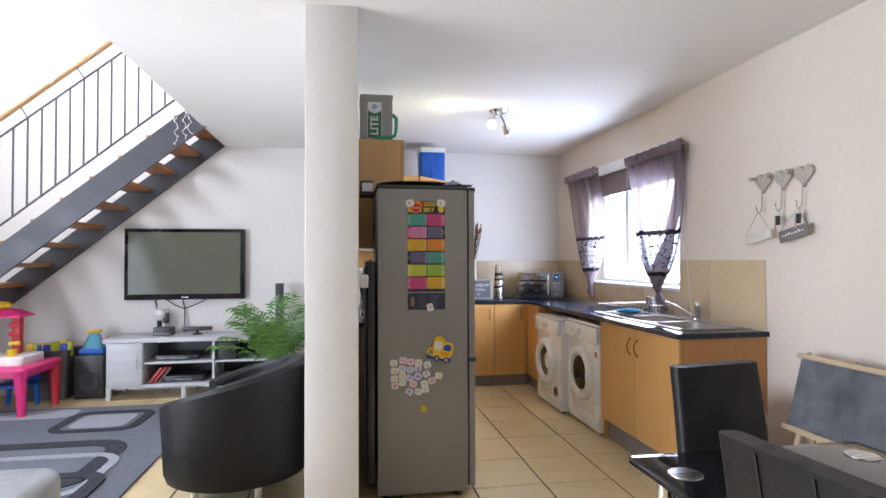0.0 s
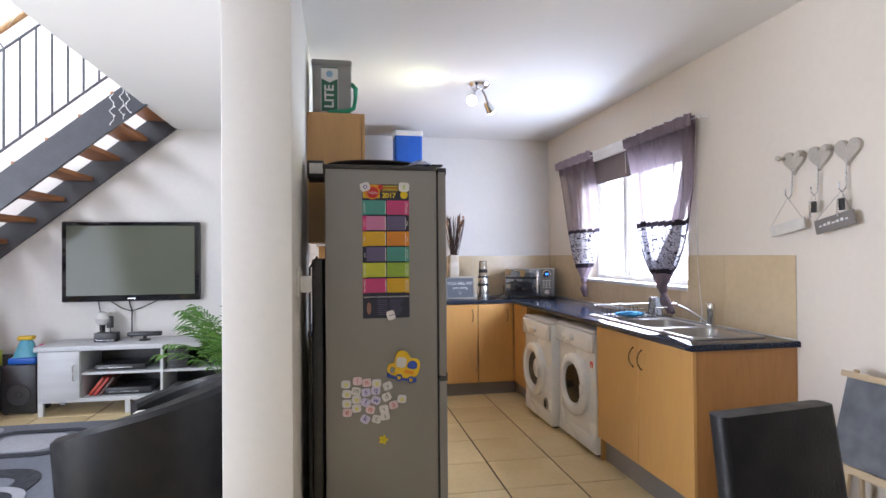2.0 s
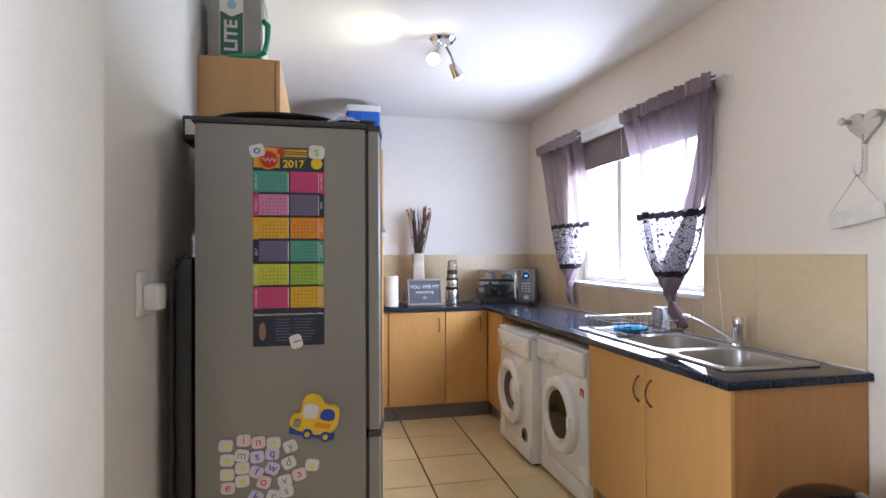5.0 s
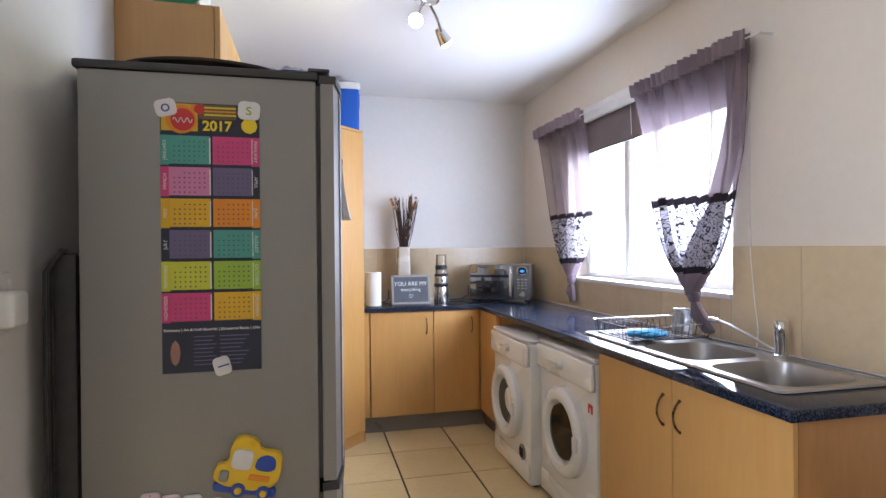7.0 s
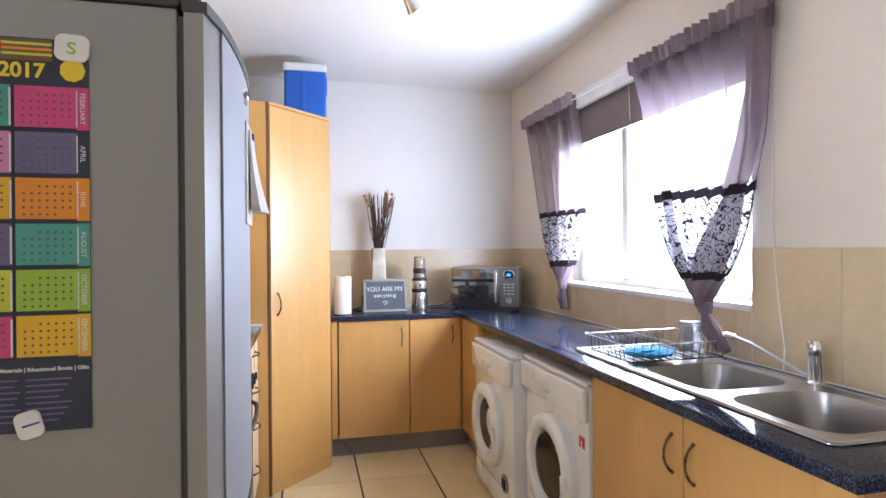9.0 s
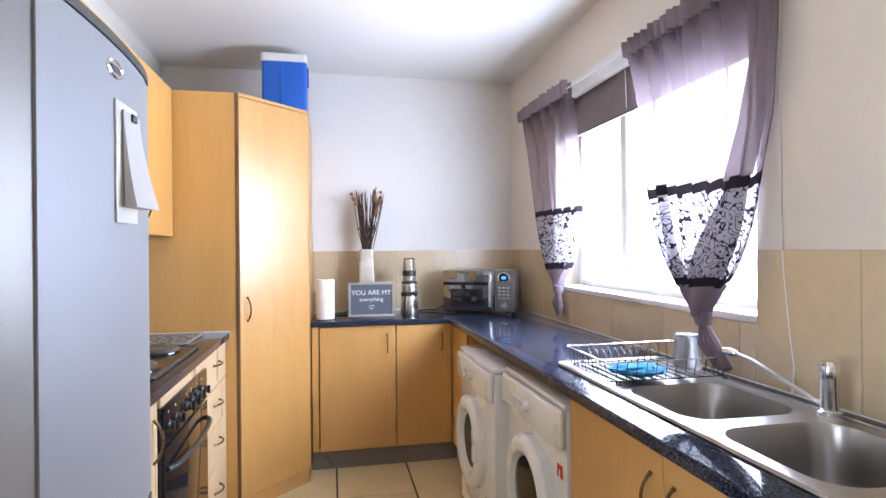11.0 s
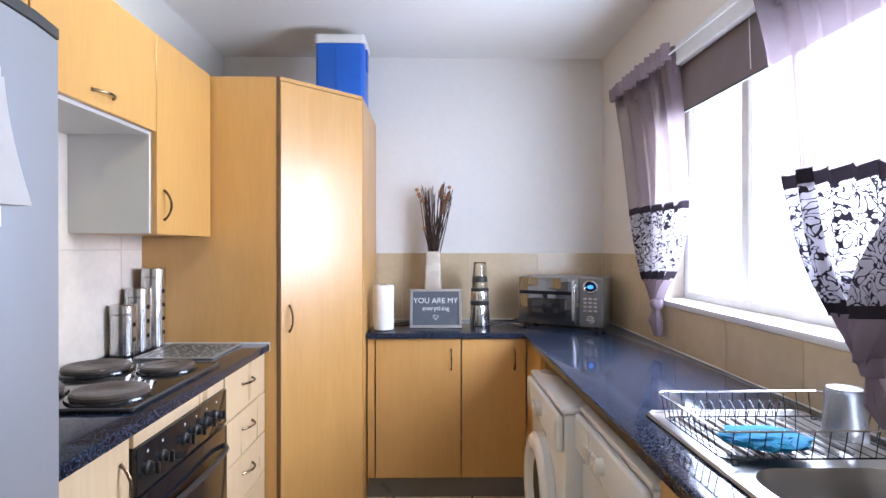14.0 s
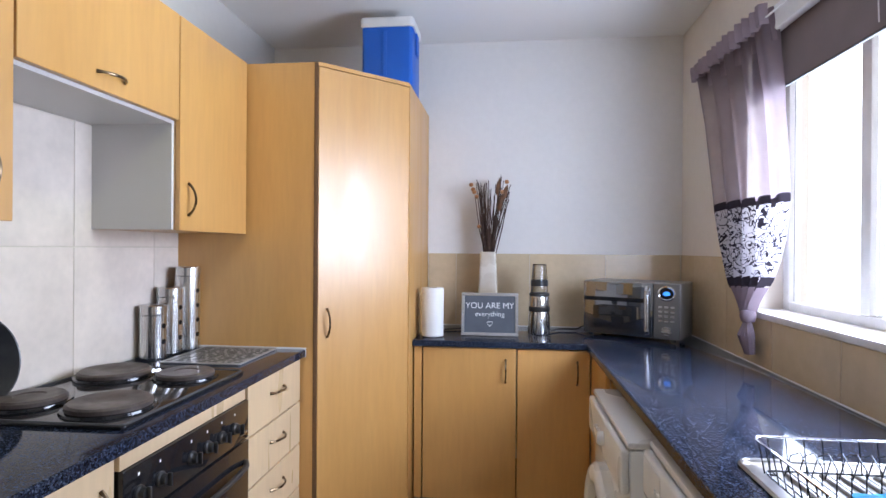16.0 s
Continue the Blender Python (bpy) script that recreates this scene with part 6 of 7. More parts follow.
for k in range(23):
    x = -0.829 - 0.111 * k
    part("baluster", bx(x - 0.006, x + 0.006, 5.751, 5.763, sl(x) + (0.0 if k in (2, 18) else 0.17), sl(x) + 0.934), STAIR_STEEL, rail)
for k in (2, 6, 10, 14, 18):
    x = -0.829 - 0.111 * k
    part("rail_bracket", tb([(x, 5.757, sl(x) + 0.94), (x - 0.062, 5.757, sl(x - 0.062) + 1.085)], 0.006, 6), STAIR_STEEL, rail)
lights = thing("fairy_lights", (-1.15, 5.74, 2.6), "string of small white fairy lights hung on the stair rail", "fairy lights")
LWIRE = surface("white_wire", (0.7, 0.7, 0.68), rough=0.5)
for x0, n, z0 in ((-1.17, 8, 2.62), (-1.10, 9, 2.70), (-1.06, 8, 2.72)):
    pts = [(x0 + 0.02 * math.sin(2.1 * i + x0 * 30), 5.728, z0 - 0.035 * i) for i in range(n)]
    part("light_string", tb(pts, 0.003, 5), LWIRE, lights)
    for p in pts[1::2]:
        part("tiny_bulb", lt([(0.0, 0.0), (0.006, 0.008), (0.0, 0.02)], (p[0] + 0.008, p[1] - 0.004, p[2] - 0.01), 8), LWIRE, lights)
part("light_string", tb([(-2.4 + 0.055 * i, 5.757 + 0.028 * math.sin(i * 1.1), sl(-2.4 + 0.055 * i) + 1.10 + 0.028 * math.cos(i * 1.1)) for i in range(28)], 0.0025, 5), LWIRE, lights)

# ---- lounge: television wall ----
tv = thing("television", (-1.315, 6.6, 0.93), "large black flat-screen television fixed to the wall", "television")
part("casing", bx(-1.905, -0.725, 6.575, 6.636, 0.925, 1.662, bevel=0.012), BLACK_PLASTIC, tv)
part("bezel", bx(-1.90, -0.73, 6.566, 6.5745, 0.93, 1.657, bevel=0.004), BLACK_GLOSS, tv)
part("screen", bx(-1.862, -0.768, 6.5635, 6.5655, 0.985, 1.625), surface("grey_green_screen", (0.135, 0.145, 0.112), (0.125, 0.135, 0.10), rough=0.12, scale=2, rough_vary=0.02, spec=0.12), tv, "switched-off grey-green screen")
part("badge", bx(-1.35, -1.28, 6.564, 6.5655, 0.948, 0.957), STEEL, tv)
solid("television_cable", tb([(-1.35, 6.62, 0.93), (-1.35, 6.62, 0.90), (-1.33, 6.62, 0.84), (-1.325, 6.60, 0.70), (-1.32, 6.58, 0.587)], 0.007, 6), BLACK_PLASTIC, "black cable hanging from the television", "cable", origin=(-1.33, 6.6, 0.59))
solid("television_cable", tb([(-1.62, 6.625, 0.93), (-1.60, 6.625, 0.82), (-1.52, 6.62, 0.70), (-1.50, 6.60, 0.60)], 0.005, 6), BLACK_PLASTIC, "thin black cable hanging from the television", "cable", origin=(-1.6, 6.6, 0.6))
solid("television_cable", tb([(-1.52, 6.625, 0.93), (-1.42, 6.625, 0.86), (-1.335, 6.62, 0.83), (-1.25, 6.625, 0.86), (-1.10, 6.625, 0.93)], 0.005, 6), BLACK_PLASTIC, "black cable slung under the television", "cable", origin=(-1.33, 6.6, 0.83))

stand = thing("tv_cabinet", (-1.17, 6.4, 0), "pale grey low television cabinet with open shelves", "cabinet")
GREYW = surface("pale_grey_wood", (0.55, 0.56, 0.57), (0.48, 0.49, 0.50), rough=0.45, scale=4, stretch=(0.5, 4, 4), fine=0.05)
part("top_board", bx(-1.935, -0.40, 6.16, 6.62, 0.545, 0.585, bevel=0.003), GREYW, stand)
part("base_board", bx(-1.905, -0.43, 6.17, 6.61, 0.115, 0.145), GREYW, stand)
for x in (-1.905, -1.60, -0.955, -0.45):
    part("upright", bx(x, x + 0.02, 6.175, 6.61, 0.1455, 0.5445), GREYW, stand)
part("back_board", bx(-1.88, -0.455, 6.601, 6.612, 0.146, 0.544), BLACK_PLASTIC, stand)
part("shelf", bx(-1.579, -0.956, 6.19, 6.60, 0.335, 0.355), GREYW, stand)
part("shelf", bx(-0.934, -0.451, 6.19, 6.60, 0.335, 0.355), GREYW, stand)
sd = part("door", bx(-1.90, -1.585, 6.156, 6.1745, 0.148, 0.542, bevel=0.002), GREYW, stand)
part("handle", tb([(-1.625, 6.155, 0.30), (-1.625, 6.13, 0.305), (-1.625, 6.13, 0.42), (-1.625, 6.155, 0.425)], 0.006, 8), STEEL, sd)
for x in (-1.89, -1.22, -0.47):
    for y in (6.20, 6.58):
        part("leg", bx(x - 0.02, x + 0.02, y - 0.02, y + 0.02, 0, 0.1145, bevel=0.003), GREYW, stand)
for x0, x1, z0, z1, nm, lb in ((-1.50, -1.10, 0.357, 0.405, "media_player", "slim black media player on a shelf"), (-1.42, -1.05, 0.147, 0.205, "game_console", "black game console on the lower shelf")):
    e = thing(nm, ((x0 + x1) / 2, 6.4, z0), lb, "electronics")
    part("case", bx(x0, x1, 6.24, 6.52, z0, z1, bevel=0.006), BLACK_PLASTIC, e)
    part("front_slot", bx(x0 + 0.03, x1 - 0.1, 6.236, 6.2395, z0 + 0.02, z0 + 0.026), STEEL, e)
for k in range(7):
    d = solid("disc_case", bx(-0.92, -0.74, 6.22, 6.38, 0.357 + 0.024 * k, 0.379 + 0.024 * k, bevel=0.002), BLACK_PLASTIC, "black plastic disc case in a stack", "disc case", group="stack of disc cases", origin=(-0.83, 6.3, 0.357 + 0.024 * k))
for k, c in enumerate(((0.5, 0.07, 0.04), (0.45, 0.05, 0.04), (0.10, 0.05, 0.04))):
    bk = thing("book", Matrix.Translation((-1.56 + 0.042 * k, 6.33, 0.148)) @ Matrix.Rotation(radians(38), 4, "Y"), "red-spined book leaning on the lower shelf", "book", "leaning books")
    part("cover", bx(0, 0.022, -0.09, 0.09, 0.012, 0.19, bevel=0.002), surface("book_cover", c, rough=0.5), bk, local=True)
for k in range(4):
    solid("magazine", bx(-0.90, -0.62, 6.20, 6.44, 0.147 + 0.012 * k, 0.158 + 0.012 * k, bevel=0.001), ink("magazine_cover", ((0.5, 0.45, 0.1), (0.35, 0.36, 0.38), (0.4, 0.1, 0.1), (0.5, 0.5, 0.48))[k]), "glossy magazine in a flat stack", "magazine", group="stack of magazines", origin=(-0.76, 6.3, 0.147 + 0.012 * k))
router = thing("router_box", (-1.45, 6.42, 0.585), "small black box with a grey ornament on it", "electronics")
part("case", bx(-1.555, -1.375, 6.36, 6.46, 0.586, 0.665, bevel=0.006), BLACK_PLASTIC, router)
part("front_strip", bx(-1.54, -1.39, 6.357, 6.3595, 0.60, 0.604), STEEL, router)
orn = thing("ornament", (-1.55, 6.5, 0.585), "round white ornament with dark base", "ornament")
part("ball", lt([(0.0, -0.065), (0.045, -0.05), (0.065, 0.0), (0.045, 0.05), (0.0, 0.065)], (-1.545, 6.52, 0.78), 20), WHITE_PLASTIC, orn)
part("foot", lt([(0.05, 0.0), (0.045, 0.02), (0.02, 0.05), (0.025, 0.135)], (-1.545, 6.52, 0.586), 16), BLACK_PLASTIC, orn)
part("wing", bx(-1.51, -1.45, 6.50, 6.53, 0.69, 0.80, bevel=0.012), BLACK_PLASTIC, orn)
sens = thing("sensor_bar", (-1.17, 6.4, 0.585), "black sensor bar on a small foot", "electronics")
part("bar", bx(-1.29, -1.01, 6.37, 6.43, 0.625, 0.663, bevel=0.008), BLACK_PLASTIC, sens)
part("foot", lt([(0.0, 0.0), (0.05, 0.0), (0.045, 0.012), (0.015, 0.018), (0.015, 0.04)], (-1.15, 6.40, 0.586), 18), BLACK_PLASTIC, sens)
spk = thing("tower_speaker", (-0.42, 6.45, 0), "slim black tower speaker beside the plant", "loudspeaker")
part("cabinet_body", bx(-0.392, -0.315, 6.40, 6.50, 0.03, 1.09, bevel=0.008), BLACK_PLASTIC, spk)
part("grille", bx(-0.386, -0.321, 6.392, 6.3995, 0.4, 1.07, bevel=0.002), CHARCOAL, spk)
part("base", lt([(0.0, 0.0), (0.12, 0.0), (0.12, 0.015), (0.03, 0.03), (0.0, 0.03)], (-0.353, 6.45, 0), 24), BLACK_PLASTIC, spk)

# potted palm
palm = thing("potted_palm", (-0.35, 5.9, 0), "leafy green parlour palm in a dark pot", "plant")
part("pot", lt([(0.0, 0.0), (0.13, 0.0), (0.165, 0.26), (0.175, 0.28), (0.16, 0.28), (0.15, 0.25), (0.0, 0.25)], (-0.33, 5.9, 0), 28), CHARCOAL, palm)
LEAF = surface("palm_leaf", (0.12, 0.26, 0.05), (0.06, 0.16, 0.025), rough=0.45, scale=9)
rng = random.Random(11)
for k in range(44):
    a = rng.uniform(0, 2 * math.pi)
    reach = rng.uniform(0.18, 0.52)
    rise = rng.uniform(0.36, 0.80)
    base = Vector((-0.33 + 0.04 * math.cos(a), 5.9 + 0.04 * math.sin(a), 0.25))
    d = Vector((math.cos(a), math.sin(a), 0))
    bm = bmesh.new()
    spine = [base + d * reach * s ** 1.3 + Vector((0, 0, rise * (1.55 * s - 0.75 * s * s * (0.6 + reach)))) for s in [i / 14 for i in range(15)]]
    tube(bm, spine, [0.005 - 0.0003 * i for i in range(15)], 5)
    for i in range(4, 15):
        tan = (spine[min(i + 1, 14)] - spine[i - 1]).normalized()
        side = tan.cross(Vector((0, 0, 1))).normalized()
        for sg in (-1, 1):
            ln = 0.20 * (1 - abs(i - 9) / 12) * rng.uniform(0.75, 1.15)
            tip = spine[i] + (side * sg * 0.72 + tan * 0.72).normalized() * ln + Vector((0, 0, -0.045 - 0.03 * rng.random()))
            mid = spine[i].lerp(tip, 0.5) + Vector((0, 0, 0.018))
            wv = tan * 0.011
            q = [bm.verts.new(p) for p in (spine[i], mid - wv, tip, mid + wv)]
            bm.faces.new(q)
    part("frond", bm, LEAF, palm)

# tub chair
tub = thing("tub_chair", pose(-0.275, 3.86, 0, 0, 0, 80), "black leather tub armchair on chrome feet", "armchair")


def shell(r_in, r_out, a0, a1, zb, ztop):
    bm = bmesh.new()
    rings = []
    n = 40
    for i in range(n + 1):
        s = i / n
        a = radians(a0 + (a1 - a0) * s)
        h = ztop - 0.22 * (abs(2 * s - 1) ** 1.35)
        c, sn = math.cos(a), math.sin(a)
        prof = [(r_in, zb), (r_out - 0.03, zb), (r_out - 0.008, zb + 0.06), (r_out, (zb + h) / 2), (r_out + 0.012, h - 0.06), (r_out + 0.012, h - 0.02), (r_out - 0.01, h), (r_in + 0.012, h), (r_in - 0.004, h - 0.02), (r_in - 0.004, h - 0.06)]
        rings.append([(c * r, sn * r, z) for r, z in prof])
    loft(bm, rings)
    bm.verts.ensure_lookup_table()
    bm.faces.new([bm.verts[i] for i in range(9, -1, -1)])
    return bm


part("back_shell", shell(0.33, 0.425, -225, 45, 0.13, 0.785), LEATHER, tub, local=True)
part("seat_base", lt([(0.0, 0.13), (0.285, 0.13), (0.287, 0.34), (0.0, 0.34)], n=36), LEATHER, tub, local=True)
part("seat_cushion", lt([(0.0, 0.342), (0.26, 0.342), (0.282, 0.365), (0.282, 0.42), (0.25, 0.45), (0.0, 0.465)], n=36), LEATHER, tub, local=True)
for a in (45, 135, 225, 315):
    part("foot", lt([(0.0, 0.0), (0.022, 0.0), (0.024, 0.13), (0.0, 0.13)], (0.25 * math.cos(radians(a)), 0.25 * math.sin(radians(a)), 0), 14), CHROME, tub, local=True)
solid("cushion", bx(-0.46, -0.20, 3.78, 4.08, 0.46, 0.56, bevel=0.045, seg=4), surface("cream_cloth", (0.62, 0.58, 0.52), rough=0.9, scale=20, bump=0.3), "cream cloth cushion in the armchair", "cushion", origin=(-0.33, 3.93, 0.46))

ott = thing("ottoman", (-1.14, 3.0, 0), "glossy leather ottoman with rounded corners, paled for the door's reflection", "ottoman")
bm = bmesh.new()
plate(bm, rrect(-1.18, 2.92, 0.62, 0.55, 0.12), [], 0.06, 0.42, bevel=0.045)
# Pale grey base colour stands for the garden door's reflection on top.
part("upholstery", bm, surface("shiny_leather", (0.40, 0.41, 0.42), rough=0.18, scale=12, bump=0.1, bump_scale=60), ott)
for x in (-1.42, -0.94):
    for y in (2.72, 3.12):
        part("foot", lt([(0.0, 0.0), (0.022, 0.0), (0.022, 0.06), (0.0, 0.06)], (x, y, 0), 12), BLACK_PLASTIC, ott)

# rug with inlaid shapes
rug = thing("rug", (-2.1, 4.8, 0), "grey shag rug with charcoal and pale rounded shapes", "rug")


def pile(name, c, c2):
    return surface(name, c, c2, rough=0.95, scale=30, fine=0.25, fine_scale=300, bump=0.8, bump_scale=350)


RG, RD, RP = pile("grey_pile", (0.155, 0.165, 0.195), (0.12, 0.13, 0.155)), pile("charcoal_pile", (0.022, 0.024, 0.032), (0.033, 0.035, 0.043)), pile("pale_pile", (0.35, 0.355, 0.38), (0.29, 0.295, 0.32))
part("rug_base", plate(bmesh.new(), rrect(-2.15, 4.72, 2.5, 2.42, 0.02), [], 0.001, 0.014, bevel=0.004), RG, rug)


def rug_ring(cx, cy, w, h, r, band, mat_, z):
    bm = bmesh.new()
    plate(bm, rrect(cx, cy, w, h, r), [rrect(cx, cy, w - 2 * band, h - 2 * band, max(0.02, r - band))], 0.0142, z)
    part("inlay", bm, mat_, rug)


def rug_fill(cx, cy, w, h, r, mat_, z):
    bm = bmesh.new()
    plate(bm, rrect(cx, cy, w, h, r), [], 0.0142, z)
    part("inlay", bm, mat_, rug)


rug_ring(-1.62, 5.43, 0.66, 0.62, 0.15, 0.075, RD, 0.020)
rug_fill(-1.62, 5.43, 0.42, 0.38, 0.08, RP, 0.019)
rug_ring(-1.75, 4.42, 1.15, 0.95, 0.26, 0.13, RD, 0.020)
rug_ring(-1.60, 4.20, 0.95, 0.78, 0.22, 0.06, RP, 0.023)
rug_ring(-1.45, 3.92, 0.75, 0.60, 0.18, 0.09, RD, 0.026)
rug_ring(-2.75, 5.15, 0.75, 0.62, 0.2, 0.10, RD, 0.020)
rug_fill(-2.30, 5.72, 0.7, 0.28, 0.1, RP, 0.018)
rug_fill(-2.72, 4.2, 0.6, 0.5, 0.15, RP, 0.019)

# ---- lounge: toys ----
PINKP = surface("pink_plastic", (0.75, 0.03, 0.20), (0.68, 0.025, 0.17), rough=0.4, scale=10)
REDP = surface("red_plastic", (0.55, 0.02, 0.03), rough=0.4, scale=10)
kt = thing("toy_table", (-2.75, 5.95, 0), "pink plastic children's table on splayed legs", "table")
part("tabletop", plate(bmesh.new(), rrect(-2.72, 5.92, 0.86, 0.62, 0.06), [], 0.40, 0.43, bevel=0.01), PINKP, kt)
part("apron", plate(bmesh.new(), rrect(-2.72, 5.92, 0.80, 0.56, 0.05), [rrect(-2.72, 5.92, 0.76, 0.52, 0.04)], 0.345, 0.399), PINKP, kt)
for x, y, mt in ((-2.36, 5.68, PINKP), (-2.33, 6.17, REDP), (-3.08, 5.68, PINKP), (-3.08, 6.17, PINKP)):
    part("leg", tb([(x - 0.02, y, 0.40), (x - 0.01, y, 0.2), (x, y - 0.01, 0.0)], [0.055, 0.04, 0.03], 10), mt, kt)
kc = thing("toy_chair", (-2.58, 6.1, 0), "small blue plastic children's chair under the table", "chair")
part("seat", plate(bmesh.new(), rrect(-2.62, 6.08, 0.28, 0.28, 0.05), [], 0.20, 0.225, bevel=0.008), BLUE, kc)
part("backrest", bx(-2.75, -2.49, 6.215, 6.24, 0.2255, 0.40, bevel=0.01), BLUE, kc)
for x in (-2.73, -2.51):
    for y in (5.97, 6.19):
        part("leg", tb([(x, y, 0.2), (x + (0.015 if x > -2.6 else -0.015), y, 0.0)], [0.024, 0.018], 8), BLUE, kc)
play = thing("toy_kitchen", (-2.85, 5.95, 0.43), "pink and white plastic play kitchen on the table", "toy")
part("counter", plate(bmesh.new(), rrect(-2.74, 5.95, 0.66, 0.40, 0.05), [], 0.431, 0.50, bevel=0.012), WHITE_PLASTIC, play)
part("post", bx(-2.62, -2.55, 6.00, 6.06, 0.5005, 0.83, bevel=0.008), REDP, play)
part("post", bx(-3.02, -2.95, 6.00, 6.06, 0.5005, 0.83, bevel=0.008), REDP, play)
part("canopy", loft(bmesh.new(), [[(x, y, 0.831) for x, y in rrect(-2.80, 6.02, 0.62, 0.22, 0.02, 3)], [(x, y, 0.845) for x, y in rrect(-2.80, 6.02, 0.62, 0.22, 0.02, 3)], [(x, y, 0.90) for x, y in rrect(-2.80, 6.02, 0.44, 0.12, 0.02, 3)]]), PINKP, play)
for z in (0.58, 0.66, 0.74):
    part("toy_shelf", bx(-2.63, -2.54, 5.97, 5.999, z, z + 0.035, bevel=0.006), BUS_Y if z == 0.58 else REDP, play)
part("toy_cup", lt([(0.0, 0.0), (0.035, 0.0), (0.038, 0.06), (0.033, 0.06), (0.03, 0.01), (0.0, 0.01)], (-2.54, 5.86, 0.501), 16), BUS_Y, play)
crown = thing("plastic_toy", (-2.72, 6.0, 0.90), "small yellow plastic toy lying on the canopy", "toy")
bm = bmesh.new()
bmesh.ops.create_icosphere(bm, subdivisions=3, radius=1)
for v in bm.verts:
    q = 1 + 0.35 * noise.noise(v.co * 2.5)
    v.co = Vector((-2.72 + v.co.x * 0.09 * q, 6.02 + v.co.y * 0.05 * q, 0.935 + v.co.z * 0.035 * q))
part("toy_body", bm, BUS_Y, crown)
tubm = surface("grey_storage", (0.10, 0.095, 0.09), (0.075, 0.07, 0.068), rough=0.6, scale=12)
sb = thing("storage_crate", (-2.5, 6.5, 0), "dark grey storage crate filled with toys", "crate")
part("crate_body", loft(bmesh.new(), [[(x, y, 0.0) for x, y in rrect(-2.5, 6.46, 0.34, 0.28, 0.03, 3)], [(x, y, 0.47) for x, y in rrect(-2.5, 6.46, 0.40, 0.32, 0.03, 3)], [(x, y, 0.47) for x, y in rrect(-2.5, 6.46, 0.37, 0.29, 0.03, 3)], [(x, y, 0.40) for x, y in rrect(-2.5, 6.46, 0.36, 0.28, 0.03, 3)]]), tubm, sb)
rng = random.Random(8)
for k in range(12):
    x = -2.66 + 0.03 * k
    c = rng.choice([BUS_Y, BUS_Y, BUS_Y, LIME, ORANGE, BUS_B])
    solid("toy_brick", bx(x - 0.03, x + 0.03, 6.36 + 0.012 * (k % 5), 6.42 + 0.012 * (k % 5), 0.401, 0.52 + 0.05 * rng.random(), bevel=0.008), c, "coloured plastic toy brick standing in the crate", "toy", group="toy bricks in the crate", origin=(x, 6.4, 0.401))
sw = thing("subwoofer", (-2.12, 6.42, 0), "black floor speaker cabinet beside the television stand", "loudspeaker")
part("cabinet_body", bx(-2.24, -1.98, 6.30, 6.58, 0.012, 0.42, bevel=0.008), BLACK_PLASTIC, sw)
part("driver", lt([(0.09, 0.0), (0.088, 0.008), (0.07, 0.004), (0.02, -0.002), (0.0, 0.006)], n=28, m=Matrix.Translation((-2.11, 6.2995, 0.17)) @ Matrix.Rotation(radians(90), 4, "X")), CHARCOAL, sw)
for x in (-2.22, -2.0):
    part("foot", bx(x - 0.015, x + 0.015, 6.32, 6.56, 0.0, 0.0118), BLACK_PLASTIC, sw)
toy = thing("stacking_toy", (-2.12, 6.42, 0.42), "pale blue and yellow plastic toy house on the speaker", "toy")
AQUA = surface("aqua_plastic", (0.10, 0.42, 0.55), rough=0.4, scale=10)
part("base", bx(-2.22, -2.0, 6.34, 6.50, 0.421, 0.475, bevel=0.012), BLUE, toy)
part("middle", loft(bmesh.new(), [[(x, y, 0.4755) for x, y in rrect(-2.11, 6.42, 0.18, 0.13, 0.03, 3)], [(x, y, 0.60) for x, y in rrect(-2.11, 6.42, 0.10, 0.08, 0.03, 3)], [(x, y, 0.62) for x, y in rrect(-2.11, 6.42, 0.07, 0.06, 0.02, 3)]]), AQUA, toy)
part("roof", bx(-2.17, -2.05, 6.38, 6.46, 0.6205, 0.655, bevel=0.012), BUS_Y, toy)
part("side_knob", lt([(0.0, -0.035), (0.03, -0.02), (0.035, 0.0), (0.03, 0.02), (0.0, 0.035)], (-1.985, 6.42, 0.55), 14), PINKP, toy)
part("side_arm", bx(-2.06, -2.0, 6.41, 6.43, 0.54, 0.56, bevel=0.006), PINKP, toy)

# ---- garden door and landing window, out of the walk ----
gd = thing("window_2", (XL - 0.1, 2.0, 0.02), "white framed glazed garden door with daylight behind", "window")
gd["kind"] = "structure"
for a, b in ((0.65, 0.71), (1.97, 2.03), (3.29, 3.35)):
    part("frame_stile", bx(XL - 0.16, XL - 0.10, a, b, 0.0, 2.25, bevel=0.004), ALU, gd)
for a, b in ((0.711, 1.969), (2.031, 3.289)):
    for z0, z1 in ((0.0, 0.06), (2.19, 2.25)):
        part("frame_rail", bx(XL - 0.16, XL - 0.10, a, b, z0, z1), ALU, gd)
lw2 = thing("window_3", (XL - 0.1, 4.6, 3.2), "white framed high window over the stairs", "window")
lw2["kind"] = "structure"
for a, b in ((3.80, 3.85), (4.575, 4.625), (5.35, 5.40)):
    part("frame_stile", bx(XL - 0.20, XL - 0.15, a, b, 3.2, 4.5, bevel=0.004), ALU, lw2)
solid("ground", bx(-60, 60, -60, 60, -0.35, -0.13), surface("paving", (0.3, 0.28, 0.25), rough=0.9, scale=2), kind="structure", label="pale paved ground outside the house", category="ground")

# ---- wall tiles ----
TILE_CACHE = {}


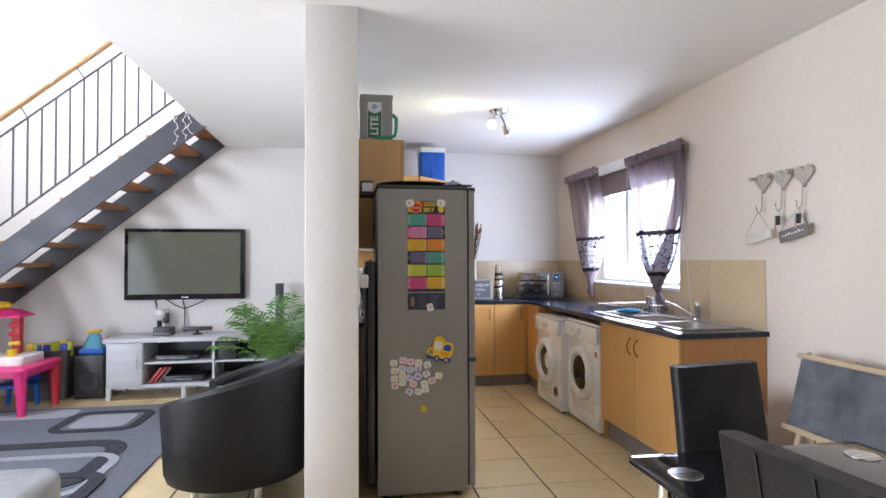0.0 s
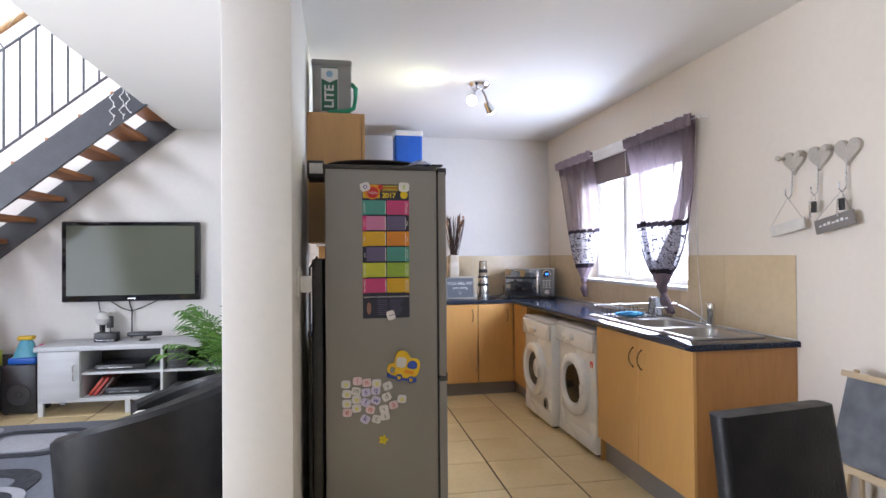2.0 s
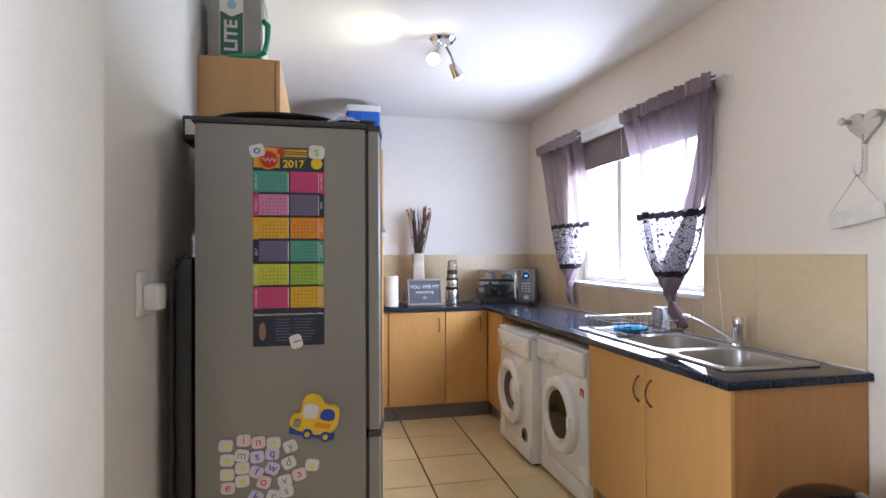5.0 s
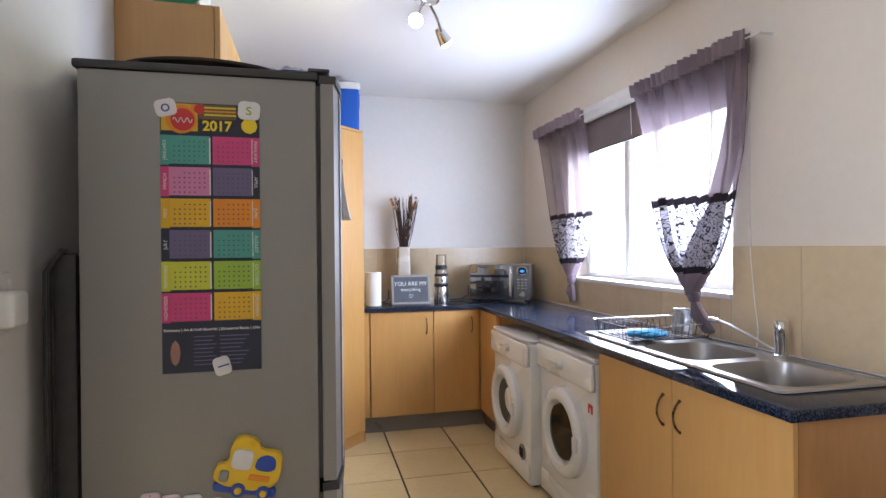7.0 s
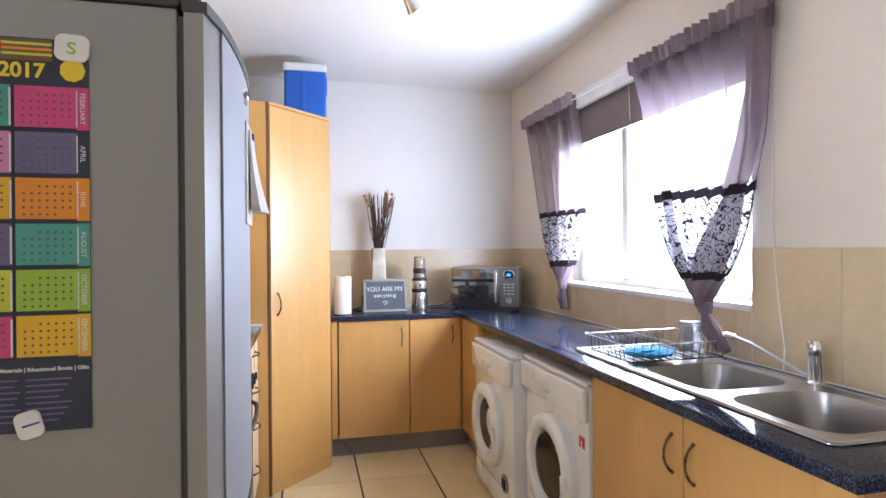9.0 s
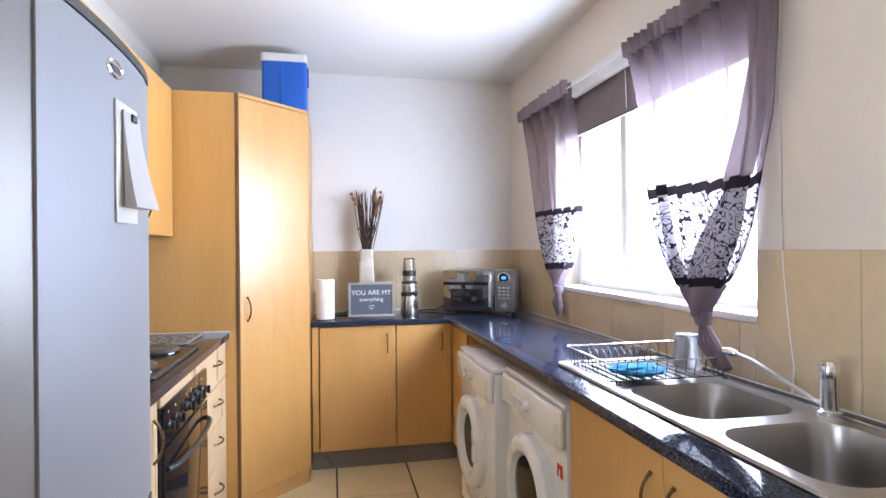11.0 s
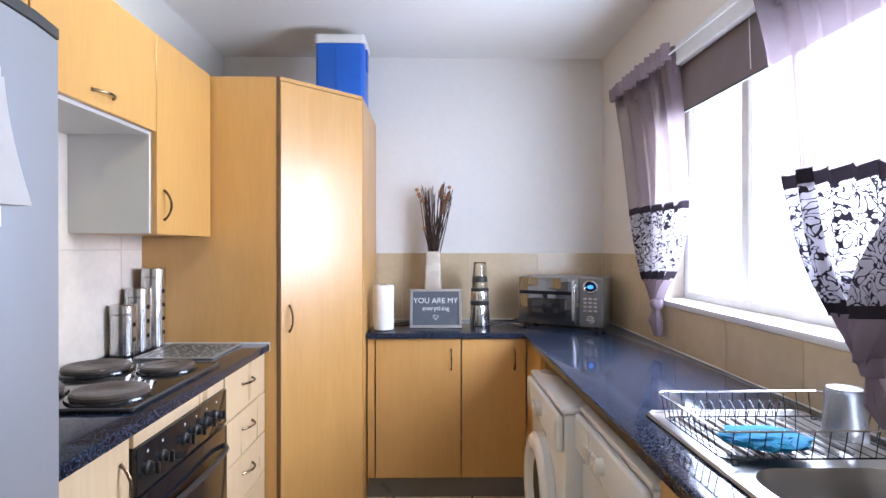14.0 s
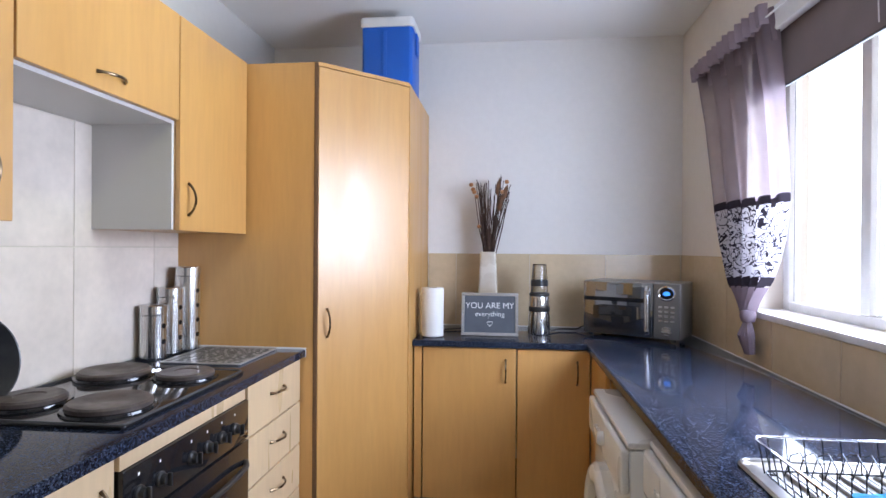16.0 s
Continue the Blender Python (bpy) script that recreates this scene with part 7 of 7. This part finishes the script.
def tile_piece(name, w, h, d, m, material, parent):
    key = (name, round(w, 3), round(h, 3), d)
    if key not in TILE_CACHE:
        bm = bx(-w / 2, w / 2, -h / 2, h / 2, 0, d, bevel=0.0016, seg=1)
        me = bpy.data.meshes.new(name)
        bm.to_mesh(me)
        bm.free()
        me.materials.append(material)
        TILE_CACHE[key] = me
    ob = new(name, TILE_CACHE[key])
    ob.parent = parent
    ob.matrix_basis = m
    return ob


G = 0.003
splash = solid("backsplash_grout", bx(XR - 0.004, XR - 0.0005, 3.352, YB - 0.006, 0.9005, WZ0 - 0.013), WALL_GROUT, kind="structure", label="beige tiled backsplash behind sink and worktop", category="backsplash")
splash_n = solid("backsplash_grout_north", bx(1.356, XR - 0.0045, YB - 0.004, YB - 0.0005, 0.9005, 1.318), WALL_GROUT, kind="structure", label="beige tiled backsplash behind the worktop", category="backsplash")
splash_w = solid("backsplash_grout_west", bx(PX1 + 0.0005, PX1 + 0.004, 4.09, 5.643, 0.9235, 1.757), WALL_GROUT, kind="structure", label="pale tiled backsplash behind the stove", category="backsplash")
EAST = Matrix(((0, 0, -1, 0), (-1, 0, 0, 0), (0, 1, 0, 0), (0, 0, 0, 1)))
NORTH = Matrix(((1, 0, 0, 0), (0, 0, -1, 0), (0, 1, 0, 0), (0, 0, 0, 1)))
WEST = Matrix(((0, 0, 1, 0), (1, 0, 0, 0), (0, 1, 0, 0), (0, 0, 0, 1)))


def strip(parent, edges, z0, z1, frame_m, fixed, material, axis):
    for a, b in zip(edges, edges[1:]):
        w_, h = b - a - G, z1 - z0 - G
        c = (fixed, (a + b) / 2, (z0 + z1) / 2) if axis == "y" else ((a + b) / 2, fixed, (z0 + z1) / 2)
        tile_piece("tile", w_, h, 0.0022, Matrix.Translation(c) @ frame_m, material, parent)


ey = [3.352, 3.865, 4.216]
strip(splash, ey, 0.902, 1.32, EAST, XR - 0.004, WALL_TILE, "y")
solid("backsplash_upper", bx(XR - 0.004, XR - 0.0005, 3.352, 4.217, WZ0 - 0.0125, 1.319), WALL_GROUT, kind="structure", label="beige tiled strip beside the window", category="backsplash")
solid("backsplash_upper_far", bx(XR - 0.004, XR - 0.0005, 5.803, YB - 0.006, WZ0 - 0.0125, 1.319), WALL_GROUT, kind="structure", label="beige tiled strip beside the window", category="backsplash")
strip(splash, [4.219, 4.29, 4.715, 5.14, 5.565, 5.80], 0.902, WZ0 - 0.014, EAST, XR - 0.004, WALL_TILE, "y")
strip(splash, [5.803, 5.99, 6.415, YB - 0.009], 0.902, 1.32, EAST, XR - 0.004, WALL_TILE, "y")
strip(splash_n, [1.357, 1.52, 1.945, 2.37, XR - 0.009], 0.902, 1.32, NORTH, YB - 0.004, WALL_TILE, "x")
for z0, z1 in ((0.926, 1.345), (1.345, 1.757)):
    strip(splash_w, [4.09, 4.21, 4.635, 5.06, 5.475, 5.643], z0, z1, WEST, PX1 + 0.004, WALL_TILE_PALE, "y")

# ---- floor tiles ----
P = 0.425
nx0, nx1 = math.ceil((XL - 1.50) / P), math.floor((XR - 1.50) / P)
ny0, ny1 = math.ceil((0.6 - 4.46) / P), math.floor((YB - 4.46) / P)
xs = [XL] + [1.50 + P * i for i in range(nx0, nx1 + 1)] + [XR]
ys = [YS] + [4.46 + P * i for i in range(math.ceil((YS - 4.46) / P), ny1 + 1)] + [YB]
rest = bmesh.new()
for a, b in zip(xs, xs[1:]):
    for c, d in zip(ys, ys[1:]):
        if b - a < 0.02 or d - c < 0.02:
            continue
        if d > 0.0:
            tile_piece("floor_tile", b - a - 0.010, d - c - 0.0065, 0.009, Matrix.Translation(((a + b) / 2, (c + d) / 2, -0.009)), FLOOR_TILE, floor)
        else:
            box(rest, a + 0.005, b - 0.005, c + 0.0025, d - 0.0025, -0.009, 0.0)
tagged(part("tile_field", rest, FLOOR_TILE, floor), kind="stuff")
